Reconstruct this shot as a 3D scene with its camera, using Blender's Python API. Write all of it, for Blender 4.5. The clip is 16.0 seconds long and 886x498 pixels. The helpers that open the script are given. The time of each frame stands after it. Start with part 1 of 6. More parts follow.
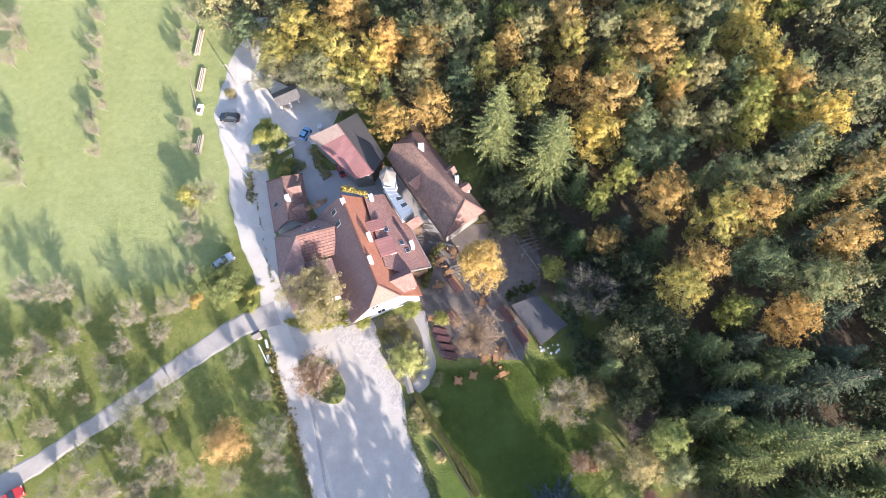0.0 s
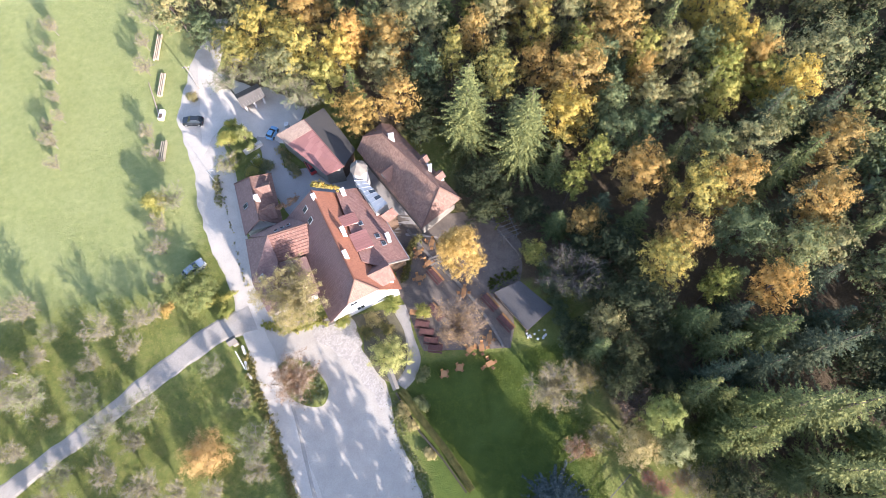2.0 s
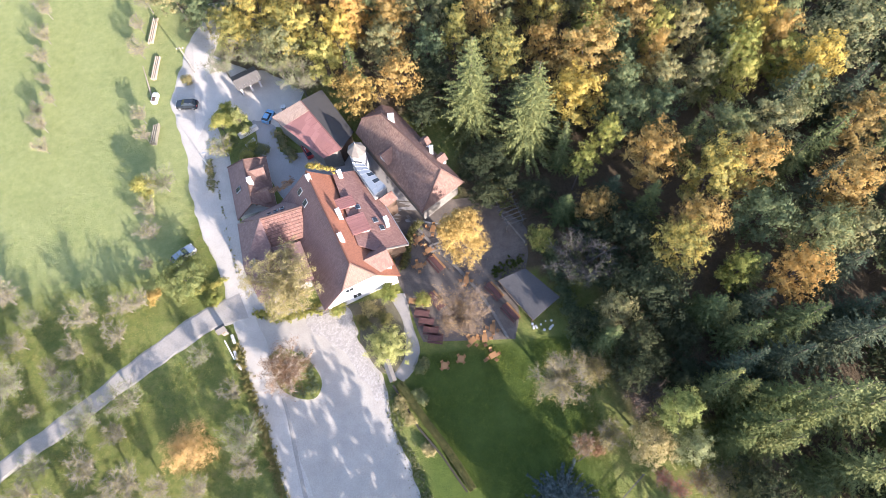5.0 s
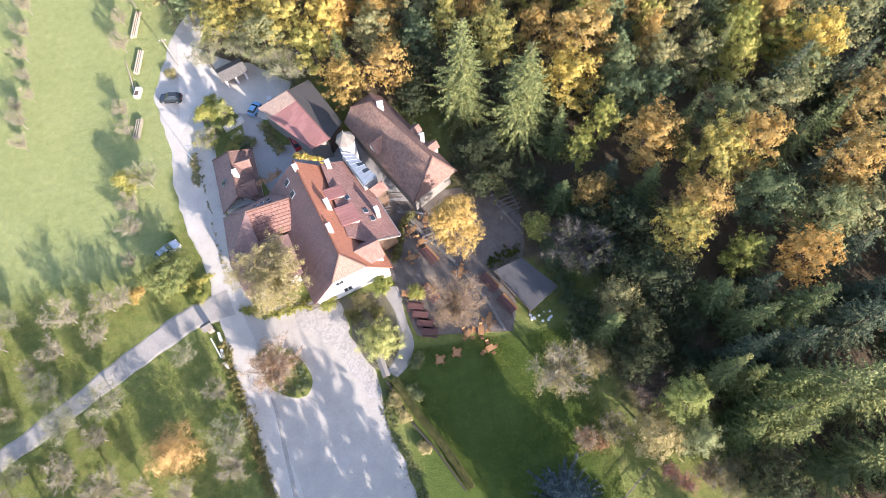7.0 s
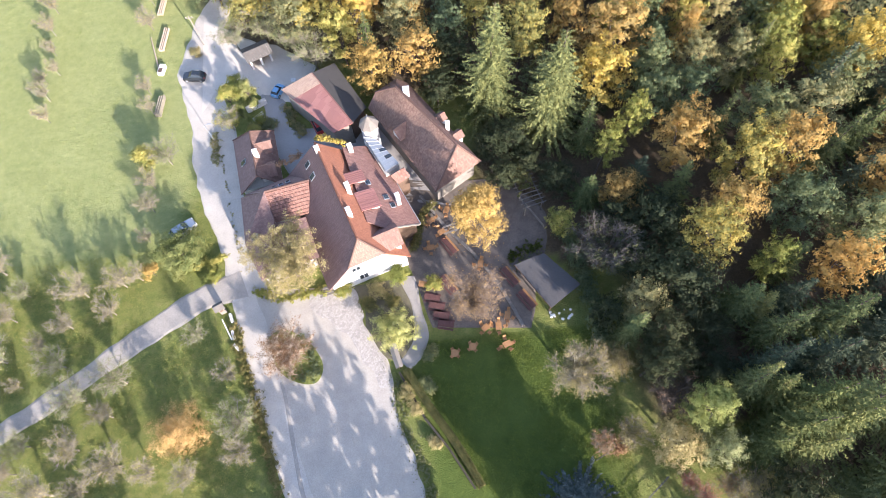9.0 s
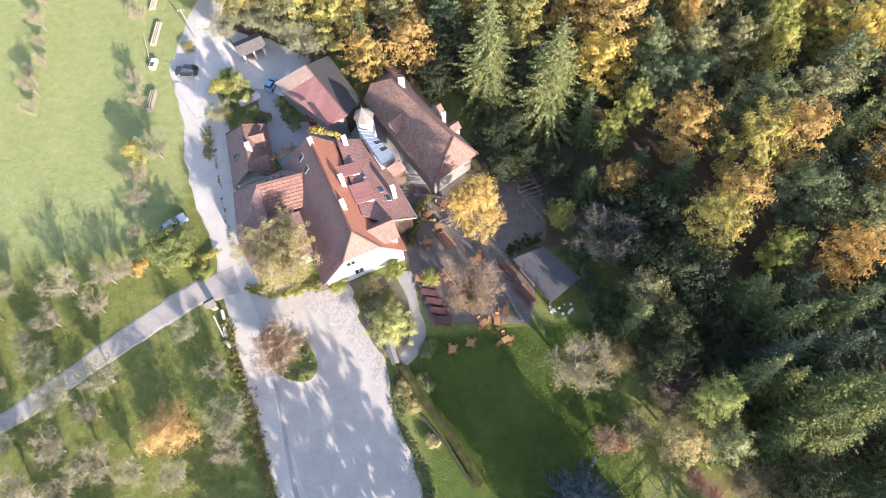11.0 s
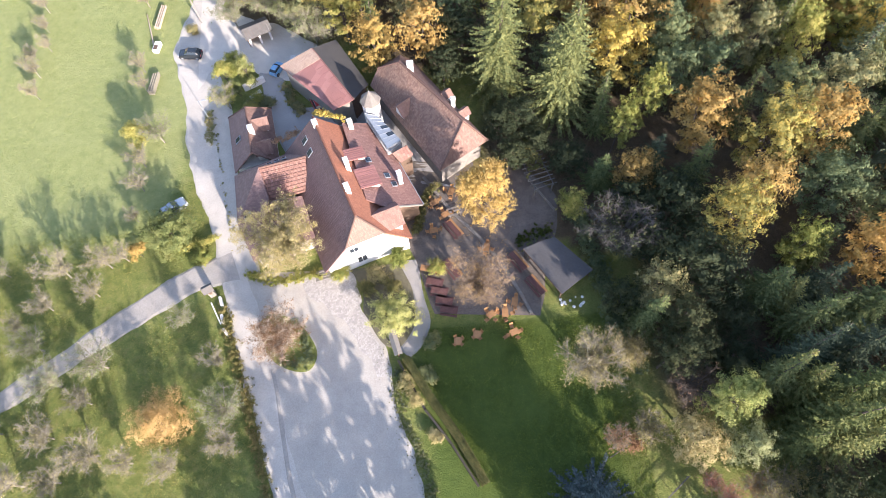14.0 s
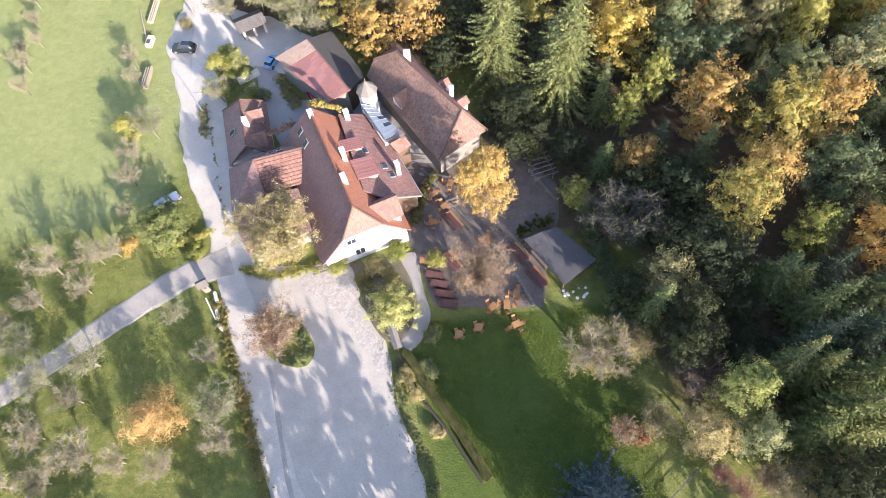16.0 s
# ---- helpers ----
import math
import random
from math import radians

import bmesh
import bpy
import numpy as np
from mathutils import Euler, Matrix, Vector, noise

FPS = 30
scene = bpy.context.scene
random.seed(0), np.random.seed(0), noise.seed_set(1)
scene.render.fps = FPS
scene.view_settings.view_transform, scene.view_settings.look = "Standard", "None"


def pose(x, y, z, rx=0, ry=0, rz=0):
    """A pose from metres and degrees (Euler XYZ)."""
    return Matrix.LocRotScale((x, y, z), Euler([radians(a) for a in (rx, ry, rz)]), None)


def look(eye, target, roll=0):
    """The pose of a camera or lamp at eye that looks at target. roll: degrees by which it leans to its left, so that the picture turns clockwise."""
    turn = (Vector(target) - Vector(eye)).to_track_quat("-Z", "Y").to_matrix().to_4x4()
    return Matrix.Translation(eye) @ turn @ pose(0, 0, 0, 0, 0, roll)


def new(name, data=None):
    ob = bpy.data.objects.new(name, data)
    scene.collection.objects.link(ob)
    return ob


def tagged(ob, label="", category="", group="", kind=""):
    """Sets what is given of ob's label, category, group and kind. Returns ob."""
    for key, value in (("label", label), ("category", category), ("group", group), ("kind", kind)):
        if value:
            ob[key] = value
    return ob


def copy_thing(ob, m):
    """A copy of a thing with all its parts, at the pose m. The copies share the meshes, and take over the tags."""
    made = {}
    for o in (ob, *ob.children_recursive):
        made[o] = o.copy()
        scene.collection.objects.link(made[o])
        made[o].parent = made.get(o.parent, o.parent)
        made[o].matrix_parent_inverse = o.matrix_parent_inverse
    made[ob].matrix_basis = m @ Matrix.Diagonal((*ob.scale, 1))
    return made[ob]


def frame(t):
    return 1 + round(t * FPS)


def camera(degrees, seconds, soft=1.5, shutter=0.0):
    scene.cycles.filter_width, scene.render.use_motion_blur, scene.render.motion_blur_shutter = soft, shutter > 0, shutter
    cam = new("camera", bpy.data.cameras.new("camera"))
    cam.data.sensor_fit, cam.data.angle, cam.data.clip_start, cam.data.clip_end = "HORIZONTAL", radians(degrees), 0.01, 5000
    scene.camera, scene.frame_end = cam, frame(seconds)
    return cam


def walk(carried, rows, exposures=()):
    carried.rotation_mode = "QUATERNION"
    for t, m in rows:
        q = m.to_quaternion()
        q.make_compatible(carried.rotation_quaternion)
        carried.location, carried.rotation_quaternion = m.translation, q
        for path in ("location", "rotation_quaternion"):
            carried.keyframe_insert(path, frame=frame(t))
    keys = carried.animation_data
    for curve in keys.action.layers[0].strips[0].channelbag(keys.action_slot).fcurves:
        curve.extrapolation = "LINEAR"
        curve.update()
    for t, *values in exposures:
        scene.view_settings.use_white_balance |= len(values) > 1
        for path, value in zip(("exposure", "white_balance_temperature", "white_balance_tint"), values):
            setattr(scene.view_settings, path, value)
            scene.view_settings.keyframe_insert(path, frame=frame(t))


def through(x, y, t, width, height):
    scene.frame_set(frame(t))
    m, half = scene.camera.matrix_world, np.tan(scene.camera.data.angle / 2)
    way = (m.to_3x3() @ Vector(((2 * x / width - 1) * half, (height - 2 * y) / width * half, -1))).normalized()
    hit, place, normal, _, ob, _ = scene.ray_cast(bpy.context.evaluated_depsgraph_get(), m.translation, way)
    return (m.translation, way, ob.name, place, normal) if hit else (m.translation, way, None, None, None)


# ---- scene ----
cam = camera(75.2, 16.0, soft=0.5)
PATH = [
    (0, (8.818, -25.945, 91.505), (8.845, -25.233, 89.636), -2.4),
    (0.5, (8.92, -26.529, 90.733), (8.966, -25.807, 88.868), -1.8),
    (1, (9.134, -26.774, 90.059), (9.196, -26.049, 88.196), -1.6),
    (1.5, (9.667, -27.213, 89.071), (9.743, -26.486, 87.209), -2.1),
    (2, (9.774, -27.927, 88.007), (9.854, -27.192, 86.149), -2.4),
    (2.5, (9.817, -28.492, 86.957), (9.897, -27.751, 85.101), -3.1),
    (3, (9.203, -28.446, 86.068), (9.223, -27.699, 84.213), -3.7),
    (3.5, (9.174, -28.893, 85.107), (9.188, -28.135, 83.255), -3.5),
    (4, (9.416, -29.246, 84.282), (9.45, -28.48, 82.434), -3.2),
    (6.3, (10.837, -30.801, 79.598), (10.909, -30.012, 77.761), -3.9),
    (6.5, (10.612, -30.78, 79.377), (10.681, -29.991, 77.54), -3.7),
    (7, (10.586, -31.179, 78.462), (10.66, -30.379, 76.63), -4.0),
    (7.5, (10.691, -31.438, 77.693), (10.779, -30.638, 75.862), -4.4),
    (8, (10.357, -31.628, 76.989), (10.434, -30.827, 75.158), -4.6),
    (8.5, (9.176, -31.951, 76.207), (9.217, -31.132, 74.382), -3.7),
    (9, (9.254, -31.969, 75.682), (9.29, -31.148, 73.858), -3.7),
    (11.5, (9.519, -32.84, 72.703), (9.563, -31.997, 70.89), -3.8),
    (12, (9.765, -33.089, 71.995), (9.813, -32.239, 70.185), -4.3),
    (12.5, (9.525, -33.438, 71.273), (9.573, -32.582, 69.466), -4.0),
    (13, (9.176, -33.519, 70.827), (9.217, -32.66, 69.021), -3.8),
    (13.5, (9.08, -33.53, 70.24), (9.106, -32.672, 68.434), -3.8),
    (14, (9.076, -33.606, 69.684), (9.1, -32.745, 67.879), -3.8),
    (14.5, (8.955, -33.901, 68.975), (8.979, -33.031, 67.174), -3.8),
    (15, (9.4, -34.348, 68.315), (9.474, -33.47, 66.52), -4.0),
    (15.5, (9.209, -34.33, 67.94), (9.264, -33.457, 66.141), -4.4),
    (16, (8.895, -34.374, 67.466), (8.923, -33.499, 65.668), -4.2),
]
walk(cam, [(t, look(eye, target, roll)) for t, eye, target, roll in PATH], [(0.0, 1.93, 6150, 22.5), (16.0, 1.86, 6330, 22)])

# ---- light ----
SUN_AZ = radians(-60.5)          # from +x towards -y
SUN_EL = radians(17.5)
world = bpy.data.worlds.new("sky_world")
scene.world = world
world.use_nodes = True
wn = world.node_tree
bg = wn.nodes["Background"]
sky = wn.nodes.new("ShaderNodeTexSky")
sky.sky_type = 'NISHITA'
sky.sun_disc = False
sky.sun_elevation = SUN_EL
sky.sun_rotation = math.pi / 2 - SUN_AZ
wn.links.new(sky.outputs[0], bg.inputs[0])
bg.inputs[1].default_value = 0.15
sun_data = bpy.data.lights.new("sun", 'SUN')
sun_data.energy = 4.3
sun_data.angle = radians(0.5)
sun_data.color = (1.0, 0.92, 0.79)
sun = new("sun", sun_data)
sun_dir = Vector((math.cos(SUN_AZ) * math.cos(SUN_EL), math.sin(SUN_AZ) * math.cos(SUN_EL), math.sin(SUN_EL)))
sun.matrix_world = look(sun_dir * 200, (0, 0, 0))


# ---- materials ----
def nodes_of(name):
    m = bpy.data.materials.new(name)
    m.use_nodes = True
    t = m.node_tree
    return m, t, t.nodes["Principled BSDF"]


def add_node(t, kind, **inputs):
    n = t.nodes.new(kind)
    for k, v in inputs.items():
        n.inputs[k.replace("_", " ")].default_value = v
    return n


def ramp(t, fac, stops):
    r = t.nodes.new("ShaderNodeValToRGB")
    e = r.color_ramp.elements
    while len(e) < len(stops):
        e.new(0.5)
    for el, (p, c) in zip(e, stops):
        el.position, el.color = p, (*c, 1)
    t.links.new(fac, r.inputs[0])
    return r.outputs[0]


def mix(t, fac, a, b, mode='MIX'):
    n = t.nodes.new("ShaderNodeMix")
    n.data_type, n.blend_type = 'RGBA', mode
    for sock, v in ((0, fac), (6, a), (7, b)):
        if isinstance(v, (int, float)):
            n.inputs[sock].default_value = v
        elif isinstance(v, tuple):
            n.inputs[sock].default_value = (*v, 1)
        else:
            t.links.new(v, n.inputs[sock])
    return n.outputs[2]


def noise_of(t, scale, detail=5.0, rough=0.6, coord="Object"):
    c = t.nodes.new("ShaderNodeTexCoord")
    n = add_node(t, "ShaderNodeTexNoise", Scale=scale, Detail=detail, Roughness=rough)
    t.links.new(c.outputs[coord], n.inputs["Vector"])
    return n.outputs["Fac"]


def bump_to(t, bsdf, height, strength=0.4, distance=0.05):
    b = add_node(t, "ShaderNodeBump", Strength=strength, Distance=distance)
    t.links.new(height, b.inputs["Height"])
    t.links.new(b.outputs[0], bsdf.inputs["Normal"])


def surface(name, dark, light, scale=1.2, fine=14.0, rough=0.85, bump=0.4, metal=0.0, depth=0.04):
    """A worn surface: two colours mixed at two scales, with relief."""
    m, t, b = nodes_of(name)
    big, small = noise_of(t, scale), noise_of(t, fine, 6.0, 0.7)
    c1 = ramp(t, big, [(0.3, dark), (0.7, light)])
    c2 = ramp(t, small, [(0.25, tuple(v * 0.72 for v in dark)), (0.75, tuple(min(1, v * 1.12) for v in light))])
    t.links.new(mix(t, 0.5, c1, c2), b.inputs["Base Color"])
    b.inputs["Roughness"].default_value, b.inputs["Metallic"].default_value = rough, metal
    bump_to(t, b, small, bump, depth)
    return m


def leaf_material(name, colours, through=0.35):
    """Leaves: colour by the single leaf, by patches of the crown and by the tree."""
    m, t, b = nodes_of(name)
    g = t.nodes.new("ShaderNodeNewGeometry")
    o = t.nodes.new("ShaderNodeObjectInfo")
    patch = noise_of(t, 0.7, 3.0)
    mx = t.nodes.new("ShaderNodeMath")
    mx.operation = 'MULTIPLY_ADD'
    t.links.new(g.outputs["Random Per Island"], mx.inputs[0])
    mx.inputs[1].default_value = 0.34
    grow = t.nodes.new("ShaderNodeMath")
    grow.operation = 'MULTIPLY'
    t.links.new(patch, grow.inputs[0])
    grow.inputs[1].default_value = 1.3
    t.links.new(grow.outputs[0], mx.inputs[2])
    m2 = t.nodes.new("ShaderNodeMath")
    m2.operation = 'MULTIPLY_ADD'
    t.links.new(o.outputs["Random"], m2.inputs[0])
    m2.inputs[1].default_value = 0.42
    t.links.new(mx.outputs[0], m2.inputs[2])
    m3 = t.nodes.new("ShaderNodeMath")
    m3.operation = 'ADD'
    t.links.new(m2.outputs[0], m3.inputs[0])
    m3.inputs[1].default_value = -0.53
    n = len(colours) - 1
    col = ramp(t, m3.outputs[0], [(0.08 + 0.84 * i / n, c) for i, c in enumerate(colours)])
    t.links.new(col, b.inputs["Base Color"])
    b.inputs["Roughness"].default_value = 0.75
    b.inputs["Specular IOR Level"].default_value = 0.12
    tr = t.nodes.new("ShaderNodeBsdfTranslucent")
    t.links.new(col, tr.inputs[0])
    ms = t.nodes.new("ShaderNodeMixShader")
    ms.inputs[0].default_value = through
    t.links.new(b.outputs[0], ms.inputs[1])
    t.links.new(tr.outputs[0], ms.inputs[2])
    t.links.new(ms.outputs[0], t.nodes["Material Output"].inputs[0])
    return m


def tile_material(name, colours, width=0.22, row=0.36, rib=0.5, stain=(0.10, 0.075, 0.06), stains=0.35, relief=0.55):
    """Roof tiles in metres of the slope: rows and ribs in relief, tile by tile colour, lichen and soot."""
    m, t, b = nodes_of(name)
    uv = t.nodes.new("ShaderNodeUVMap")
    br = add_node(t, "ShaderNodeTexBrick", Scale=1.0, Mortar_Size=0.012, Mortar_Smooth=0.6, Brick_Width=width, Row_Height=row)
    br.inputs["Color1"].default_value, br.inputs["Color2"].default_value = (0, 0, 0, 1), (1, 1, 1, 1)
    br.inputs["Mortar"].default_value = (0.1, 0.1, 0.1, 1)
    t.links.new(uv.outputs[0], br.inputs["Vector"])
    col = ramp(t, br.outputs["Color"], [(0.0, colours[0]), (0.5, colours[1]), (1.0, colours[2])])
    patch = noise_of(t, 0.35, 6.0, 0.7)
    col = mix(t, ramp(t, patch, [(0.42, (0, 0, 0)), (0.72, (stains, stains, stains))]), col, stain)
    fine = noise_of(t, 9.0, 5.0, 0.7)
    col = mix(t, 0.25, col, ramp(t, fine, [(0.3, tuple(v * 0.6 for v in colours[0])), (0.7, colours[2])]))
    half = t.nodes.new("ShaderNodeMath")
    half.operation = 'MULTIPLY'
    t.links.new(br.outputs["Fac"], half.inputs[0])
    half.inputs[1].default_value = 0.55
    col = mix(t, half.outputs[0], col, tuple(v * 0.5 for v in colours[0]))
    t.links.new(col, b.inputs["Base Color"])
    b.inputs["Roughness"].default_value = 0.8
    w = add_node(t, "ShaderNodeTexWave", Scale=1.0)
    w.bands_direction = 'X'
    mp = t.nodes.new("ShaderNodeMapping")
    mp.inputs["Scale"].default_value = (0.314 / rib, 0, 0)
    t.links.new(uv.outputs[0], mp.inputs[0])
    t.links.new(mp.outputs[0], w.inputs[0])
    inv = t.nodes.new("ShaderNodeMath")
    inv.operation = 'SUBTRACT'
    t.links.new(w.outputs["Fac"], inv.inputs[0])
    t.links.new(br.outputs["Fac"], inv.inputs[1])
    bump_to(t, b, inv.outputs[0], relief, 0.06)
    return m


M = {}
M["tile_brown"] = tile_material("tile_brown", [(0.16, 0.094, 0.083), (0.20, 0.122, 0.108), (0.245, 0.155, 0.14)], 0.2, 0.34, 0.3, (0.10, 0.07, 0.065), 0.45, 0.08)
M["tile_orange"] = tile_material("tile_orange", [(0.25, 0.098, 0.056), (0.30, 0.12, 0.07), (0.33, 0.137, 0.08)], 0.18, 0.30, 0.3, (0.19, 0.08, 0.052), 0.4, 0.08)
M["tile_red"] = tile_material("tile_red", [(0.17, 0.09, 0.074), (0.21, 0.112, 0.094), (0.255, 0.145, 0.122)], 0.2, 0.3, 0.24, (0.105, 0.068, 0.06), 0.4, 0.25)
M["tile_old"] = tile_material("tile_old", [(0.15, 0.082, 0.058), (0.225, 0.13, 0.092), (0.31, 0.195, 0.145)], 0.2, 0.3, 0.12, (0.085, 0.062, 0.055), 0.75, 0.3)
M["tile_pale"] = tile_material("tile_pale", [(0.145, 0.08, 0.062), (0.185, 0.107, 0.083), (0.23, 0.142, 0.113)], 0.24, 0.42, 0.4, (0.12, 0.078, 0.064), 0.4, 0.4)
M["tile_hip"] = tile_material("tile_hip", [(0.155, 0.105, 0.08), (0.185, 0.13, 0.10), (0.215, 0.158, 0.124)], 0.2, 0.3, 0.3, (0.14, 0.095, 0.076), 0.3, 0.5)
M["tile_sand"] = tile_material("tile_sand", [(0.27, 0.185, 0.135), (0.33, 0.235, 0.175), (0.39, 0.29, 0.225)], 0.2, 0.3, 0.3, (0.2, 0.14, 0.11), 0.4, 0.4)
M["tile_cross"] = tile_material("tile_cross", [(0.165, 0.08, 0.06), (0.205, 0.105, 0.08), (0.245, 0.138, 0.11)], 0.3, 0.45, 0.45, (0.12, 0.072, 0.06), 0.4, 0.4)
M["sheet_red"] = tile_material("sheet_red", [(0.235, 0.105, 0.09), (0.275, 0.122, 0.107), (0.315, 0.148, 0.13)], 1.1, 2.4, 0.3, (0.17, 0.083, 0.073), 0.4, 0.12)
M["felt_dark"] = surface("felt_dark", (0.045, 0.043, 0.041), (0.066, 0.063, 0.06), 0.6, 18.0, 0.9)
M["plaster"] = surface("plaster", (0.55, 0.545, 0.53), (0.68, 0.675, 0.66), 0.5, 9.0, 0.9, 0.25, 0.0, 0.02)
M["plaster_grey"] = surface("plaster_grey", (0.42, 0.40, 0.36), (0.58, 0.55, 0.50), 0.5, 9.0, 0.9, 0.25)
M["stone"] = surface("stone", (0.13, 0.118, 0.10), (0.24, 0.22, 0.195), 1.5, 6.0, 0.9, 0.6)
# grey roof sheet, toned down so part of the shelter's shade is in its colour
M["slab_stone"] = surface("slab_stone", (0.05, 0.05, 0.052), (0.085, 0.083, 0.083), 0.35, 5.0, 0.75, 0.25)
M["shingle"] = surface("shingle", (0.12, 0.108, 0.094), (0.18, 0.165, 0.145), 1.6, 9.0, 0.85, 0.6)
M["wood_dark"] = surface("wood_dark", (0.07, 0.045, 0.03), (0.14, 0.09, 0.06), 2.0, 20.0, 0.8)
M["wood_grey"] = surface("wood_grey", (0.15, 0.135, 0.115), (0.26, 0.235, 0.205), 2.0, 20.0, 0.85)
M["wood_orange"] = surface("wood_orange", (0.25, 0.125, 0.05), (0.37, 0.20, 0.08), 3.0, 22.0, 0.6)
M["wood_red"] = surface("wood_red", (0.075, 0.032, 0.028), (0.115, 0.05, 0.042), 3.0, 22.0, 0.65)
M["bark"] = surface("bark", (0.06, 0.045, 0.035), (0.13, 0.105, 0.085), 2.0, 14.0, 0.95, 0.8)
M["bark_pale"] = surface("bark_pale", (0.32, 0.25, 0.18), (0.47, 0.39, 0.30), 2.0, 14.0, 0.95, 0.5)
M["bark_dark"] = surface("bark_dark", (0.075, 0.068, 0.062), (0.125, 0.114, 0.104), 2.0, 14.0, 0.95, 0.5)
M["boards_old"] = surface("boards_old", (0.07, 0.066, 0.06), (0.135, 0.125, 0.115), 2.0, 20.0, 0.85)
M["bark_brown"] = surface("bark_brown", (0.17, 0.12, 0.085), (0.27, 0.205, 0.15), 2.0, 14.0, 0.95, 0.5)
M["bark_grey"] = surface("bark_grey", (0.178, 0.16, 0.118), (0.29, 0.262, 0.196), 2.0, 14.0, 0.95, 0.5)
M["metal_zinc"] = surface("metal_zinc", (0.26, 0.29, 0.32), (0.36, 0.39, 0.42), 1.0, 8.0, 0.5, 0.1, 0.5)
M["black_rubber"] = surface("black_rubber", (0.018, 0.018, 0.018), (0.03, 0.03, 0.03), 5.0, 40.0, 0.85, 0.2)
M["white_paint"] = surface("white_paint", (0.66, 0.66, 0.64), (0.80, 0.80, 0.78), 2.0, 15.0, 0.6, 0.1)


def gloss(name, colour, rough=0.25, metal=0.0):
    m, t, b = nodes_of(name)
    fine = noise_of(t, 6.0, 4.0)
    t.links.new(mix(t, 0.3, colour, ramp(t, fine, [(0.3, tuple(v * 0.7 for v in colour)), (0.7, tuple(min(1, v * 1.2) for v in colour))])), b.inputs["Base Color"])
    b.inputs["Roughness"].default_value, b.inputs["Metallic"].default_value = rough, metal
    return m


M["glass_dark"] = gloss("glass_dark", (0.03, 0.04, 0.05), 0.08)
M["glass_roof"] = gloss("glass_roof", (0.22, 0.255, 0.29), 0.45)
M["car_black"] = gloss("car_black", (0.02, 0.025, 0.03), 0.2)
M["car_blue"] = gloss("car_blue", (0.10, 0.30, 0.42), 0.25)
M["car_skyblue"] = gloss("car_skyblue", (0.16, 0.36, 0.58), 0.3)
M["car_red"] = gloss("car_red", (0.35, 0.03, 0.03), 0.3)
M["car_silver"] = gloss("car_silver", (0.45, 0.48, 0.5), 0.25, 0.6)

M["leaf_green"] = leaf_material("leaf_green", [(0.096, 0.134, 0.076), (0.147, 0.19, 0.097), (0.211, 0.242, 0.113), (0.323, 0.303, 0.13)], 0.46)
M["leaf_olive"] = leaf_material("leaf_olive", [(0.147, 0.176, 0.095), (0.232, 0.242, 0.121), (0.352, 0.312, 0.149), (0.493, 0.387, 0.169)], 0.48)
M["leaf_yellow"] = leaf_material("leaf_yellow", [(0.184, 0.203, 0.08), (0.321, 0.295, 0.097), (0.511, 0.4, 0.11), (0.682, 0.498, 0.123)], 0.48)
# darker copy of the green leaf: the wood's shade is put into its colour
M["leaf_shaded"] = leaf_material("leaf_shaded", [(0.026, 0.038, 0.022), (0.04, 0.054, 0.028), (0.058, 0.07, 0.034), (0.084, 0.086, 0.04)], 0.35)
M["leaf_gold"] = leaf_material("leaf_gold", [(0.25, 0.18, 0.06), (0.38, 0.265, 0.085), (0.48, 0.34, 0.115), (0.56, 0.41, 0.155)])
M["leaf_orange"] = leaf_material("leaf_orange", [(0.228, 0.194, 0.088), (0.353, 0.264, 0.101), (0.479, 0.321, 0.11), (0.57, 0.353, 0.116)], 0.48)
M["leaf_rust"] = leaf_material("leaf_rust", [(0.2, 0.12, 0.07), (0.3, 0.18, 0.105), (0.4, 0.245, 0.145), (0.5, 0.32, 0.2)])
M["leaf_russet"] = leaf_material("leaf_russet", [(0.15, 0.09, 0.05), (0.23, 0.14, 0.08), (0.3, 0.185, 0.11), (0.38, 0.24, 0.15)], 0.3)
M["leaf_pale"] = leaf_material("leaf_pale", [(0.22, 0.19, 0.085), (0.33, 0.285, 0.13), (0.45, 0.385, 0.185), (0.56, 0.48, 0.25)], 0.4)
M["leaf_lime"] = leaf_material("leaf_lime", [(0.15, 0.19, 0.055), (0.25, 0.27, 0.075), (0.38, 0.355, 0.105), (0.5, 0.43, 0.14)], 0.4)
M["leaf_hedge"] = leaf_material("leaf_hedge", [(0.085, 0.095, 0.036), (0.145, 0.145, 0.054), (0.225, 0.2, 0.076), (0.31, 0.25, 0.10)])
M["needle"] = leaf_material("needle", [(0.07, 0.099, 0.042), (0.108, 0.139, 0.054), (0.154, 0.179, 0.07), (0.209, 0.227, 0.09)], 0.22)
M["needle_dark"] = leaf_material("needle_dark", [(0.044, 0.064, 0.04), (0.064, 0.088, 0.052), (0.09, 0.113, 0.066), (0.125, 0.145, 0.085)], 0.22)
M["needle_pale"] = leaf_material("needle_pale", [(0.107, 0.131, 0.054), (0.157, 0.179, 0.07), (0.213, 0.228, 0.084), (0.278, 0.276, 0.101)], 0.2)
M["needle_lit"] = leaf_material("needle_lit", [(0.07, 0.096, 0.034), (0.109, 0.132, 0.045), (0.156, 0.172, 0.06), (0.211, 0.212, 0.079)], 0.2)
M["leaf_amber"] = leaf_material("leaf_amber", [(0.27, 0.175, 0.075), (0.38, 0.25, 0.105), (0.48, 0.325, 0.135), (0.56, 0.40, 0.18)])
M["leaf_lane"] = leaf_material("leaf_lane", [(0.10, 0.135, 0.05), (0.17, 0.2, 0.07), (0.25, 0.26, 0.095), (0.36, 0.33, 0.13)])
